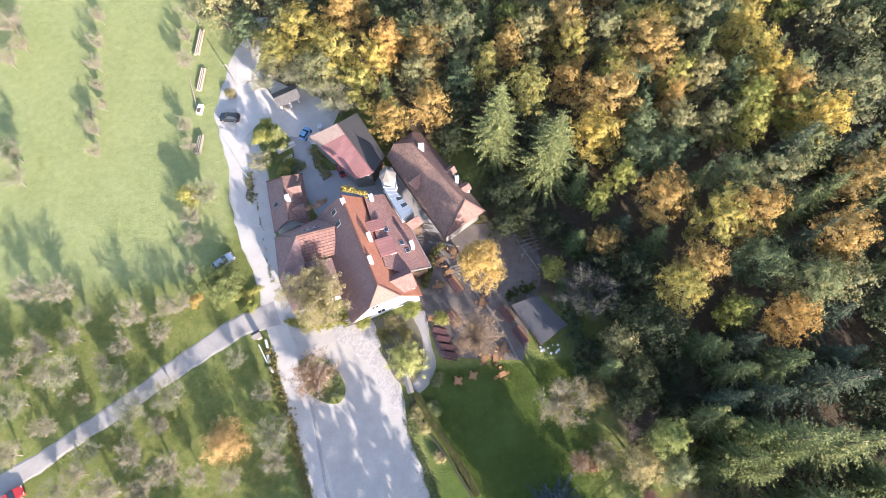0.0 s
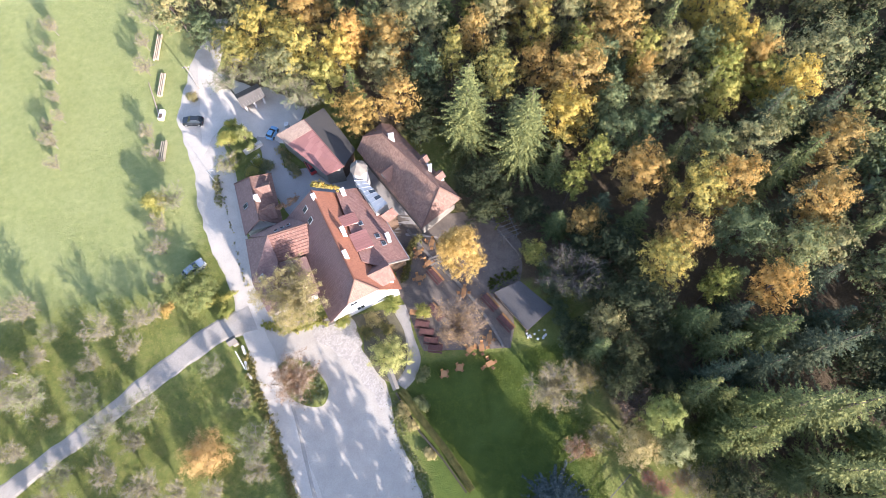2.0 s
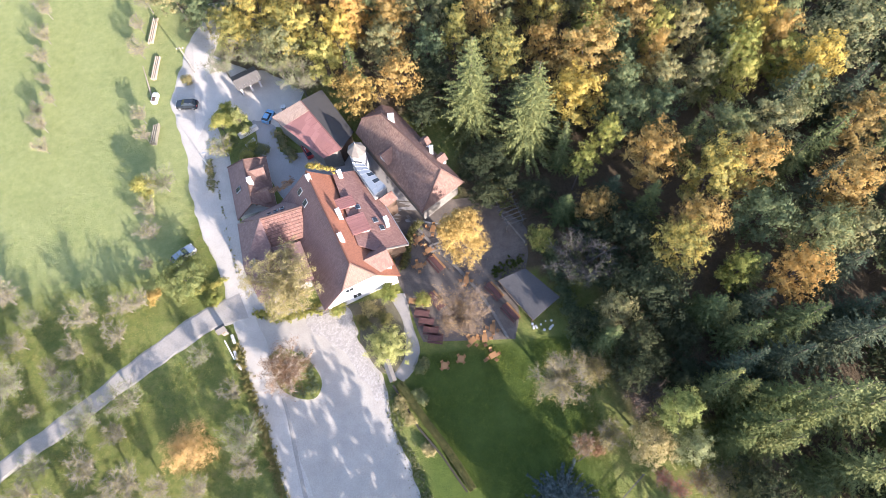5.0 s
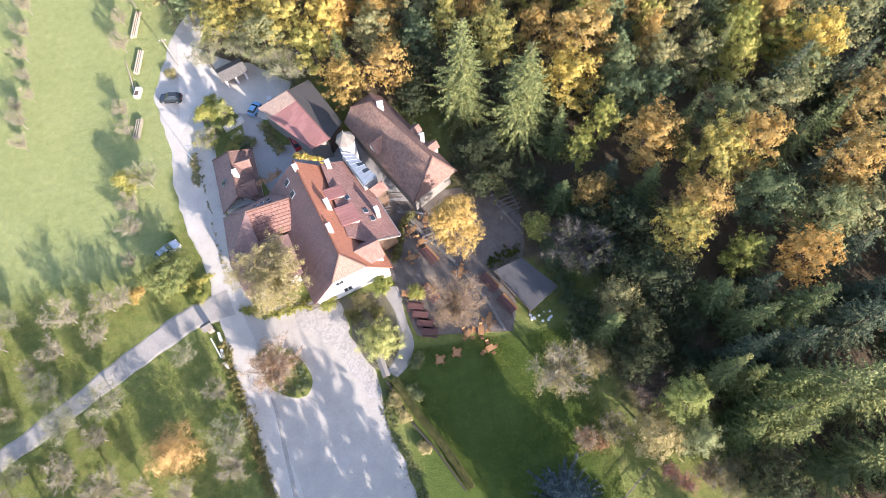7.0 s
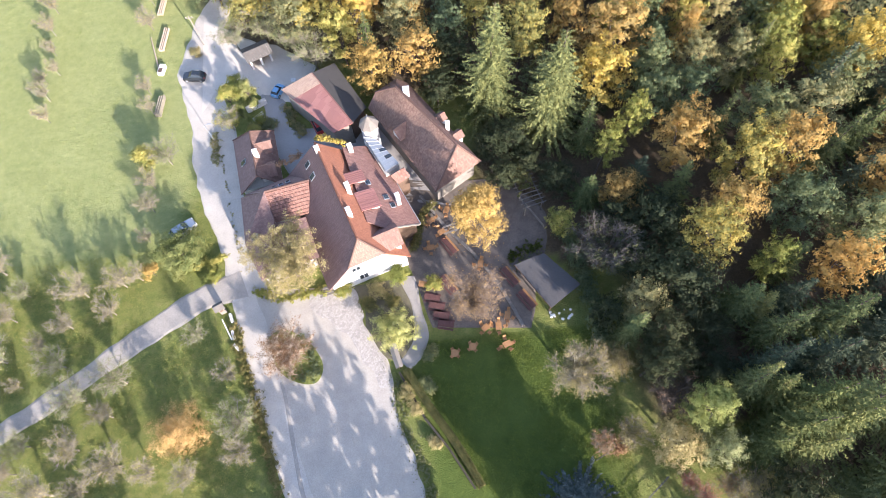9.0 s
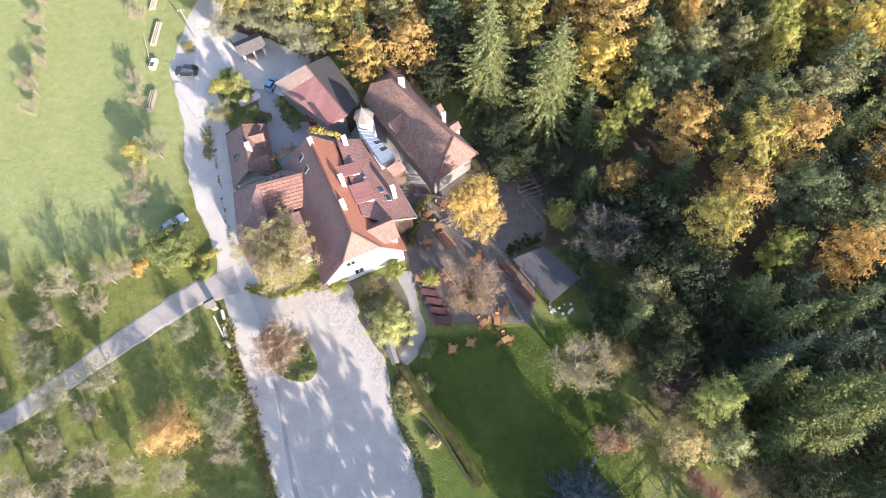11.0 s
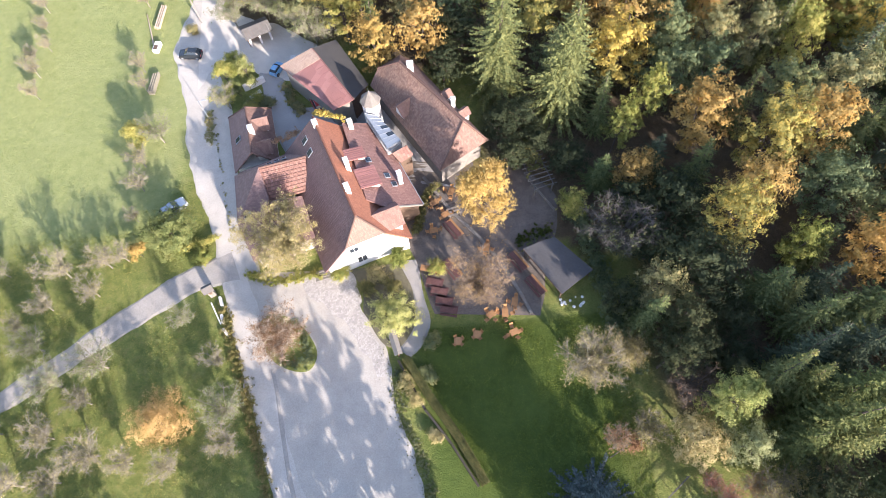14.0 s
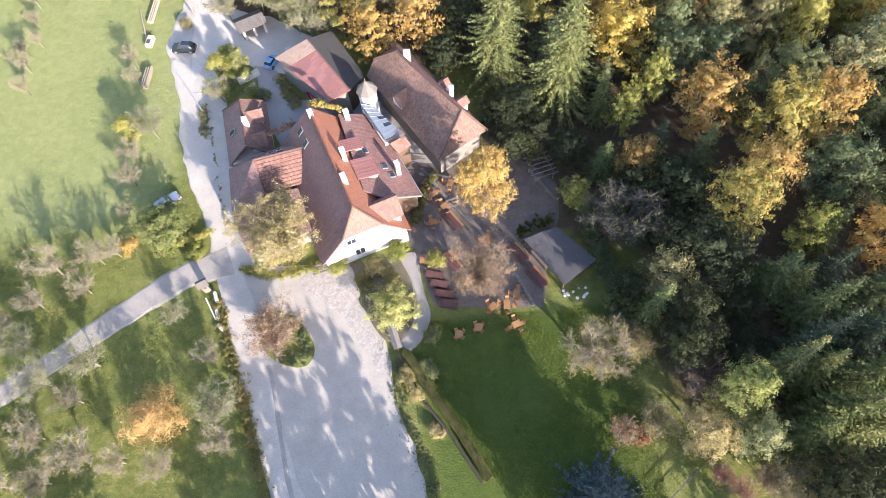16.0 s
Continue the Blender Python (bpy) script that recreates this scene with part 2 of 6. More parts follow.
M["leaf_dry"] = leaf_material("leaf_dry", [(0.11, 0.105, 0.05), (0.165, 0.145, 0.07), (0.23, 0.185, 0.095), (0.3, 0.23, 0.12)])
M["leaf_garden"] = leaf_material("leaf_garden", [(0.12, 0.155, 0.05), (0.2, 0.235, 0.075), (0.33, 0.345, 0.12), (0.48, 0.47, 0.2)])
M["leaf_mist"] = leaf_material("leaf_mist", [(0.117, 0.143, 0.064), (0.18, 0.207, 0.093), (0.252, 0.276, 0.132), (0.342, 0.354, 0.187)])
M["leaf_red"] = leaf_material("leaf_red", [(0.2, 0.1, 0.08), (0.32, 0.15, 0.12), (0.42, 0.2, 0.16), (0.5, 0.28, 0.2)])
M["needle_blue"] = leaf_material("needle_blue", [(0.05, 0.07, 0.066), (0.078, 0.102, 0.096), (0.125, 0.15, 0.145), (0.22, 0.25, 0.25)], 0.1)


# ---- building helpers ----
def mesh_from(name, verts, faces, mat, smooth=False):
    me = bpy.data.meshes.new(name)
    me.from_pydata([tuple(v) for v in verts], [], faces)
    me.materials.append(mat)
    if smooth:
        me.polygons.foreach_set("use_smooth", [True] * len(me.polygons))
    me.update()
    return me


def part(name, bm, material, parent, label=""):
    """Links a bmesh as one mesh object under a thing or a part."""
    me = bpy.data.meshes.new(name)
    bm.to_mesh(me)
    bm.free()
    me.materials.append(material)
    ob = new(name, me)
    ob.parent = parent
    if label:
        tagged(ob, label)
    return ob


def part_mesh(name, me, parent, label=""):
    ob = new(name, me)
    ob.parent = parent
    if label:
        tagged(ob, label)
    return ob


def thing(name, at=(0, 0, 0), rz=0.0, label="", category="", group="", kind=""):
    ob = new(name)
    ob.empty_display_size = 0.3
    ob.matrix_basis = pose(*at, 0, 0, rz)
    return tagged(ob, label, category, group, kind)


def box_bm(x0, x1, y0, y1, z0, z1, bevel=0.0, bm=None):
    bm = bm or bmesh.new()
    got = bmesh.ops.create_cube(bm, size=1.0, matrix=Matrix.Translation(((x0 + x1) / 2, (y0 + y1) / 2, (z0 + z1) / 2)) @ Matrix.Diagonal((x1 - x0, y1 - y0, z1 - z0, 1)))
    if bevel:
        edges = {e for v in got["verts"] for e in v.link_edges}
        bmesh.ops.bevel(bm, geom=list(edges), offset=bevel, segments=1, affect='EDGES')
    return bm


def tube_bm(p, q, r0, r1=None, sides=8, bm=None):
    bm = bm or bmesh.new()
    p, q = Vector(p), Vector(q)
    r1 = r0 if r1 is None else r1
    m = Matrix.Translation((p + q) / 2) @ (q - p).to_track_quat('Z', 'Y').to_matrix().to_4x4()
    bmesh.ops.create_cone(bm, cap_ends=True, segments=sides, radius1=r0, radius2=r1, depth=(q - p).length, matrix=m)
    return bm


def slab_bm(corners, thick, bm=None, uv=True):
    """A roof plane: its upper corners in order, eave edge first, with a thickness below and metres as UV."""
    bm = bm or bmesh.new()
    pts = [Vector(c) for c in corners]
    n = Vector((0, 0, 0))
    for i in range(len(pts)):
        n += (pts[i] - pts[0]).cross(pts[(i + 1) % len(pts)] - pts[0])
    n.normalize()
    if n.z < 0:
        n = -n
    top = [bm.verts.new(p) for p in pts]
    low = [bm.verts.new(p - n * thick) for p in pts]
    faces = [bm.faces.new(top), bm.faces.new(low[::-1])]
    for i in range(len(pts)):
        j = (i + 1) % len(pts)
        faces.append(bm.faces.new((top[j], top[i], low[i], low[j])))
    bmesh.ops.recalc_face_normals(bm, faces=faces)
    lay = bm.loops.layers.uv.verify()
    u = (pts[1] - pts[0]).normalized()
    v = n.cross(u)
    for f in faces:
        for l in f.loops:
            d = l.vert.co - pts[0]
            l[lay].uv = (d.dot(u) + 50, d.dot(v) + 50)
    return bm


def wall_bm(foot, z0, tops):
    """A closed wall block over a footprint, with a height for each corner."""
    bm = bmesh.new()
    lo = [bm.verts.new((x, y, z0)) for x, y in foot]
    hi = [bm.verts.new((x, y, z)) for (x, y), z in zip(foot, tops)]
    fs = [bm.faces.new(lo[::-1]), bm.faces.new(hi)]
    for i in range(len(foot)):
        j = (i + 1) % len(foot)
        fs.append(bm.faces.new((lo[i], lo[j], hi[j], hi[i])))
    bmesh.ops.recalc_face_normals(bm, faces=fs)
    return bm


def smooth_line(pts, step=1.0):
    """Points along a smooth line through the given ones."""
    p = [np.array(q, float) for q in pts]
    p = [2 * p[0] - p[1]] + p + [2 * p[-1] - p[-2]]
    out = []
    for i in range(1, len(p) - 2):
        n = max(2, int(np.linalg.norm(p[i + 1] - p[i]) / step))
        for k in range(n):
            s = k / n
            out.append(0.5 * (2 * p[i] + (p[i + 1] - p[i - 1]) * s + (2 * p[i - 1] - 5 * p[i] + 4 * p[i + 1] - p[i + 2]) * s ** 2 + (3 * p[i] - p[i - 1] - 3 * p[i + 1] + p[i + 2]) * s ** 3))
    return out + [p[-2]]


def ribbon(name, left, right, z, mat, label, category, ragged=0.12, kind="structure"):
    """A strip of paving between two edges, with ragged verges and a rim that goes down into the ground."""
    a, b = smooth_line(left, 0.8), smooth_line(right, 0.8)
    n = max(len(a), len(b))

    def even(line):
        line = np.array(line)
        d = np.r_[0, np.cumsum(np.linalg.norm(np.diff(line, axis=0), axis=1))]
        s = np.linspace(0, d[-1], n)
        return np.stack([np.interp(s, d, line[:, 0]), np.interp(s, d, line[:, 1])], 1)

    a, b = even(a), even(b)
    pick = lambda line, i: line[i]
    verts, faces, m = [], [], 7
    for i in range(n):
        p, q = pick(a, i), pick(b, i)
        p = p + ragged * 1.6 * np.array([noise.noise((p[0] * 0.45, p[1] * 0.45, 1)), noise.noise((p[0] * 0.45, p[1] * 0.45, 7))])
        q = q + ragged * 1.6 * np.array([noise.noise((q[0] * 0.45, q[1] * 0.45, 3)), noise.noise((q[0] * 0.45, q[1] * 0.45, 9))])
        for k in range(m):
            s = (k - 1) / (m - 3)
            r = p + (q - p) * min(1, max(0, s))
            d = (q - p) / (np.linalg.norm(q - p) + 1e-6) * 0.4
            r = r - d if k == 0 else r + d if k == m - 1 else r
            verts.append((r[0], r[1], z - 0.1 if k in (0, m - 1) else z + 0.015 * noise.noise((r[0] * 0.4, r[1] * 0.4, 3))))
    for i in range(n - 1):
        for k in range(m - 1):
            j = i * m + k
            faces.append((j, j + 1, j + m + 1, j + m))
    me = mesh_from(name, verts, faces, mat)
    bm = bmesh.new()
    bm.from_mesh(me)
    bmesh.ops.recalc_face_normals(bm, faces=bm.faces)
    if sum(f.normal.z for f in bm.faces) < 0:
        bmesh.ops.reverse_faces(bm, faces=bm.faces)
    bm.to_mesh(me)
    bm.free()
    return tagged(new(name, me), label, category, kind=kind)


# ---- ground ----
def forest_share(x, y):
    """How far a place lies under the wood (1) or in the open (0)."""
    edge = 43 if y < -25 else 29 if y < -2 else 18 if y < 8 else 13
    east = (x - edge - 3) / 4
    north = (y - (52 if x < -22 else 37 if x < 2 else 28)) / 4
    far = (x + 95) / -10
    return max(0.0, min(1.0, max(east, north if x > -30 else -1, far)))


def lawn_share(x, y):
    d = min((x - 5) / 2, (30 - x) / 2, (-10.5 - y) / 1.5 + max(0, 0), (y + 40) / 2)
    return max(0.0, min(1.0, d))


def field_share(x, y):
    d = min((-25 - x) / 4 + (y - 14) / 30, (y - 1) / 9)
    return max(0.0, min(1.0, d))


def build_ground():
    def axis(lo, hi, step):
        core = list(np.arange(lo, hi + 0.01, step))
        out = [60, 130, 300, 700, 1500, 3000]
        return [lo - o for o in out[::-1]] + core + [hi + o for o in out]
    xs, ys = axis(-90, 110, 1.25), axis(-60, 100, 1.25)
    verts, wood, lawn, field = [], [], [], []
    for y in ys:
        for x in xs:
            w = forest_share(x + 3 * noise.noise((x * 0.1, y * 0.1, 1)), y + 3 * noise.noise((x * 0.1, y * 0.1, 9)))
            verts.append((x, y, 0.05 * noise.noise((x * 0.25, y * 0.25, 5)) - 0.02 + 0.25 * w * min(1, max(0, x / 8 - 1, (y - 54) / 8)) * noise.noise((x * 0.12, y * 0.12, 2))))
            wood.append(w)
            lawn.append(lawn_share(x, y))
            field.append(field_share(x, y))
    nx = len(xs)
    faces = [(j * nx + i, j * nx + i + 1, (j + 1) * nx + i + 1, (j + 1) * nx + i) for j in range(len(ys) - 1) for i in range(nx - 1)]
    m, t, b = nodes_of("grass_ground")
    def attr(name):
        a = t.nodes.new("ShaderNodeAttribute")
        a.attribute_name = name
        return a.outputs["Fac"]
    big, mid, fine = noise_of(t, 0.09, 5.0, 0.65), noise_of(t, 0.8, 6.0, 0.7), noise_of(t, 5.0, 6.0, 0.75)
    meadow = mix(t, 0.5, ramp(t, mid, [(0.32, (0.095, 0.135, 0.034)), (0.5, (0.19, 0.215, 0.06)), (0.74, (0.33, 0.285, 0.115))]),
                 ramp(t, fine, [(0.3, (0.07, 0.105, 0.026)), (0.7, (0.24, 0.25, 0.078))]))
    lawn_c = mix(t, 0.5, ramp(t, mid, [(0.3, (0.056, 0.092, 0.021)), (0.7, (0.11, 0.152, 0.032))]),
                 ramp(t, fine, [(0.3, (0.044, 0.074, 0.018)), (0.7, (0.115, 0.155, 0.036))]))
    field_c = mix(t, 0.5, ramp(t, big, [(0.3, (0.24, 0.275, 0.10)), (0.7, (0.325, 0.345, 0.145))]),
                  ramp(t, mid, [(0.3, (0.175, 0.225, 0.076)), (0.7, (0.37, 0.375, 0.165))]))
    litter = mix(t, 0.5, ramp(t, mid, [(0.3, (0.06, 0.05, 0.036)), (0.7, (0.14, 0.108, 0.07))]),
                 ramp(t, fine, [(0.3, (0.05, 0.044, 0.03)), (0.7, (0.18, 0.13, 0.08))]))
    col = mix(t, attr("lawn"), meadow, lawn_c)
    col = mix(t, attr("field"), col, field_c)
    col = mix(t, attr("wood"), col, litter)
    t.links.new(col, b.inputs["Base Color"])
    b.inputs["Roughness"].default_value = 0.95
    b.inputs["Specular IOR Level"].default_value = 0.15
    hsum = t.nodes.new("ShaderNodeMath")
    hsum.operation = 'ADD'
    t.links.new(fine, hsum.inputs[0])
    t.links.new(mid, hsum.inputs[1])
    bump_to(t, b, hsum.outputs[0], 0.8, 0.4)
    me = mesh_from("ground", verts, faces, m, True)
    for name, data in (("wood", wood), ("lawn", lawn), ("field", field)):
        me.attributes.new(name, 'FLOAT', 'POINT').data.foreach_set("value", data)
    return tagged(new("ground", me), "autumn grass of meadow, lawn and wood floor with leaf litter", "ground", kind="structure")


build_ground()

M["gravel"] = surface("gravel", (0.315, 0.287, 0.246), (0.455, 0.418, 0.358), 0.35, 7.0, 0.95, 0.8, 0.0, 0.06)
M["lane_gravel"] = surface("lane_gravel", (0.36, 0.33, 0.285), (0.52, 0.48, 0.415), 0.35, 7.0, 0.95, 0.8, 0.0, 0.06)
M["yard_gravel"] = surface("yard_gravel", (0.43, 0.395, 0.345), (0.6, 0.555, 0.485), 0.35, 7.0, 0.95, 0.7, 0.0, 0.06)
M["asphalt_pale"] = surface("asphalt_pale", (0.27, 0.255, 0.24), (0.36, 0.345, 0.325), 0.3, 8.0, 0.9, 0.3)
M["track_gravel"] = surface("track_gravel", (0.25, 0.228, 0.198), (0.37, 0.342, 0.30), 0.5, 6.0, 0.95, 0.8, 0.0, 0.06)
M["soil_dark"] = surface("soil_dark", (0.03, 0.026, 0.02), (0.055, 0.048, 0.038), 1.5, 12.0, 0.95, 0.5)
M["path"] = surface("path", (0.24, 0.225, 0.20), (0.34, 0.32, 0.29), 0.6, 10.0, 0.95, 0.5)
# brown paving; terrace shade and lit patches are put into its mottled tone
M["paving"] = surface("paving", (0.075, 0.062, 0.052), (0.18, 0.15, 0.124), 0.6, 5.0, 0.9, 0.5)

ribbon("road", [(-24.0, 62), (-25.8, 57), (-27.8, 52.4), (-29.2, 45.9), (-30.3, 40.3), (-29.5, 36.0), (-27.8, 30.0), (-26.8, 25.5), (-26.5, 21.3), (-25.2, 16.1), (-23.5, 11.1), (-21.1, 5.5), (-19.6, -1.4), (-17.9, -7.8), (-16.2, -13.7), (-14.0, -20.6), (-12.3, -26.3), (-11.4, -29.4), (-6.7, -46), (0, -70)],
       [(-21.5, 62), (-22.5, 55), (-24.0, 46.7), (-24.4, 38), (-21.7, 30.6), (-19.9, 22.8), (-18.9, 14.6), (-17.4, 6.2), (-14.6, -1.6), (-12.0, -10.9), (-9.0, -22), (-7, -29.6), (-2, -46), (4, -70)],
       0.05, M["lane_gravel"], "pale gravel lane running past the farmhouse", "road", 0.3)
ribbon("gravel_lot", [(-16.4, -1.2), (-13.4, -9.8), (-10.4, -22), (-8.0, -29.6), (-2.4, -46), (3.6, -70)],
       [(-5.6, -2.2), (-1.0, -9.4), (1.1, -12.8), (2.0, -16.4), (2.2, -19.7), (3.3, -23.7), (4.6, -27.4), (5.2, -31.3), (8, -46)],
       0.07, M["gravel"], "pale gravel yard in front of the farmhouse", "gravel yard", 0.25)
ribbon("track", [(-18.6, 2.0), (-23.4, 0.0), (-27.0, -1.7), (-31.4, -4.7), (-35.6, -7.6), (-39.7, -10.6), (-43.8, -13.2), (-48.6, -16.3), (-53.2, -19.2), (-58.7, -21.8), (-90, -38)], [(-17.2, -2.0), (-21.5, -2.7), (-23.7, -3.3), (-28.5, -6.3), (-32.0, -8.4), (-36.6, -11.2), (-41.1, -14.1), (-45.9, -17.1), (-51.0, -20.3), (-57.3, -24.4), (-88, -42)],
       0.06, M["track_gravel"], "straight gravel farm track between orchard trees", "track", 0.22)
ribbon("courtyard", [(-27.0, 51.5), (-22.0, 47.8), (-18.5, 45.0), (-14, 43.4), (-7, 38.0)], [(-26.0, 31), (-22.8, 36.6), (-19.4, 36.6), (-16.2, 33.6), (-10.0, 31.0)], 0.062, M["yard_gravel"], "gravel yard between shed and barn", "yard", 0.3)
ribbon("alley", [(-16.4, 34.4), (-15.0, 27.8), (-14.0, 23.3), (-12.5, 20), (-9.5, 14)], [(-13.0, 34.2), (-12.0, 27.4), (-10.3, 24.2), (3, 25), (13, 9)], 0.056, M["asphalt_pale"], "paved alley between the farm buildings", "alley", 0.1)
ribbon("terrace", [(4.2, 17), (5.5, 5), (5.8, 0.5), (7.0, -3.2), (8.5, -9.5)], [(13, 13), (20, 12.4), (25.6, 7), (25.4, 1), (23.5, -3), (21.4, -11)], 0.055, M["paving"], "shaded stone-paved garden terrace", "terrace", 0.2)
ribbon("garden_path", [(4.0, -1.6), (4.8, -3.2), (5.7, -5.8), (5.9, -10.4), (4.6, -12.6), (3.4, -13.6)], [(6.0, -1.6), (6.2, -3.1), (6.7, -6.7), (7.2, -10.5), (6.1, -13.2), (4.3, -14.4)], 0.065, M["path"], "curved pale garden path", "path", 0.08)


M["bed_soil"] = surface("bed_soil", (0.075, 0.068, 0.042), (0.15, 0.135, 0.085), 1.2, 9.0, 0.95, 0.8)
ribbon("planted_bed", [(-2.4, -2.2), (-0.7, -5.0), (-0.4, -9.0), (1.4, -12.2), (2.7, -13.3)], [(4.0, -1.8), (5.3, -5.8), (5.5, -10.2), (4.3, -12.3), (3.4, -13.4)], 0.05, M["bed_soil"], "leaf-strewn soil of the shrub bed", "bed", 0.2)


def cobble_material():
    m, t, b = nodes_of("cobbles")
    c = t.nodes.new("ShaderNodeTexCoord")
    v = add_node(t, "ShaderNodeTexVoronoi", Scale=4.6)
    v.feature = 'DISTANCE_TO_EDGE'
    t.links.new(c.outputs["Object"], v.inputs["Vector"])
    v2 = add_node(t, "ShaderNodeTexVoronoi", Scale=4.6)
    t.links.new(c.outputs["Object"], v2.inputs["Vector"])
    joint = ramp(t, v.outputs["Distance"], [(0.0, (0.55, 0.55, 0.55)), (0.08, (1, 1, 1))])
    stone = mix(t, 0.6, ramp(t, noise_of(t, 0.8), [(0.3, (0.31, 0.285, 0.255)), (0.7, (0.43, 0.395, 0.355))]), ramp(t, v2.outputs["Color"], [(0.2, (0.27, 0.25, 0.225)), (0.8, (0.46, 0.425, 0.38))]))
    t.links.new(mix(t, joint, (0.21, 0.195, 0.17), stone), b.inputs["Base Color"])
    b.inputs["Roughness"].default_value = 0.85
    bump_to(t, b, joint, 0.8, 0.06)
    return m


M["cobbles"] = cobble_material()
ribbon("cobbled_apron", [(-8.4, -3.0), (-7.7, -5.1), (-4.8, -8.0), (-1.6, -12.2), (0.6, -16.4)], [(-3.0, -2.4), (-1.8, -5.4), (-1.1, -9.5), (0.8, -13.2), (1.8, -16.8)], 0.092, M["cobbles"], "cobbled apron before the house", "cobbles", 0.6)
ribbon("gutter", [(-12.4, -14.6), (-11.7, -17.6), (-10.7, -23.5), (-9.4, -29.6), (-5, -45)], [(-12.2, -14.5), (-11.5, -17.5), (-10.5, -23.4), (-9.2, -29.5), (-4.8, -45)], 0.088, M["track_gravel"], "narrow drain line in the gravel", "gutter", 0.03)


# ---- plants ----
def leaf_cloud(rng, centres, radii, count, size, squash=0.8, inner=0.25, flat=0.35, clump=26):
    """Small leaves in sprigs over the skins of many lobes. Returns vertices and faces."""
    c = np.array(centres)
    r = np.array(radii)
    w = r ** 2
    k = max(12, count // clump)
    pick = rng.choice(len(c), k, p=w / w.sum())
    d = rng.normal(size=(k, 3))
    d[:, 2] = np.abs(d[:, 2]) * 0.9 + d[:, 2] * 0.25
    d /= np.linalg.norm(d, axis=1)[:, None] + 1e-9
    rad = r[pick] * np.where(rng.random(k) < inner, rng.uniform(0.3, 0.8, k), rng.uniform(0.72, 1.22, k))
    sprig = c[pick] + d * rad[:, None] * np.array([1, 1, squash])
    own = rng.integers(0, k, count)
    spread = np.minimum(size * 2.3, r[pick][own] * 0.5)[:, None] * rng.uniform(0.6, 1.3, k)[own][:, None]
    off = rng.normal(size=(count, 3)) * spread * np.array([1, 1, 0.55])
    p = sprig[own] + off
    d = d[own] * 0.75 + off / (spread * 1.4 + 1e-6)
    n = d + rng.normal(scale=0.42, size=(count, 3)) + np.array([0, 0, flat])
    n /= np.linalg.norm(n, axis=1)[:, None] + 1e-9
    a = np.cross(n, rng.normal(size=(count, 3)))
    a /= np.linalg.norm(a, axis=1)[:, None] + 1e-9
    b = np.cross(n, a)
    s = size * rng.uniform(0.6, 1.4, count)[:, None]
    v = np.stack([p + a * s * 1.1, p - a * s * 0.5 + b * s * 0.75, p - a * s * 0.6 - b * s * 0.7], 1).reshape(-1, 3)
    f = np.arange(count * 3).reshape(-1, 3)
    return v, f


def numpy_mesh(name, v, f, mat):
    me = bpy.data.meshes.new(name)
    me.vertices.add(len(v))
    me.vertices.foreach_set("co", np.asarray(v, np.float32).ravel())
    k = f.shape[1]
    me.loops.add(f.size)
    me.loops.foreach_set("vertex_index", f.astype(np.int32).ravel())
    me.polygons.add(len(f))
    me.polygons.foreach_set("loop_start", np.arange(0, f.size, k, dtype=np.int32))
    me.materials.append(mat)
    me.update(calc_edges=True)
    me.validate()
    return me


def sticks(segs, sides=4):
    """Tapered sticks from (p, q, r0, r1) rows."""
    p, q = np.array([s[0] for s in segs], float), np.array([s[1] for s in segs], float)
    r0, r1 = np.array([s[2] for s in segs]), np.array([s[3] for s in segs])
    d = q - p
    d /= np.linalg.norm(d, axis=1)[:, None] + 1e-9
    ref = np.where(np.abs(d[:, 2:3]) > 0.9, np.array([[1.0, 0, 0]]), np.array([[0, 0, 1.0]]))
    a = np.cross(d, ref)
    a /= np.linalg.norm(a, axis=1)[:, None] + 1e-9
    b = np.cross(d, a)
    ang = np.arange(sides) * 2 * np.pi / sides
    ring = a[:, None] * np.cos(ang)[None, :, None] + b[:, None] * np.sin(ang)[None, :, None]
    v = np.concatenate([p[:, None] + ring * r0[:, None, None], q[:, None] + ring * r1[:, None, None]], 1).reshape(-1, 3)
    k = np.arange(sides)
    f1 = np.stack([k, (k + 1) % sides, (k + 1) % sides + sides, k + sides], 1)
    f = (np.arange(len(segs))[:, None, None] * 2 * sides + f1[None]).reshape(-1, 4)
    return v, f


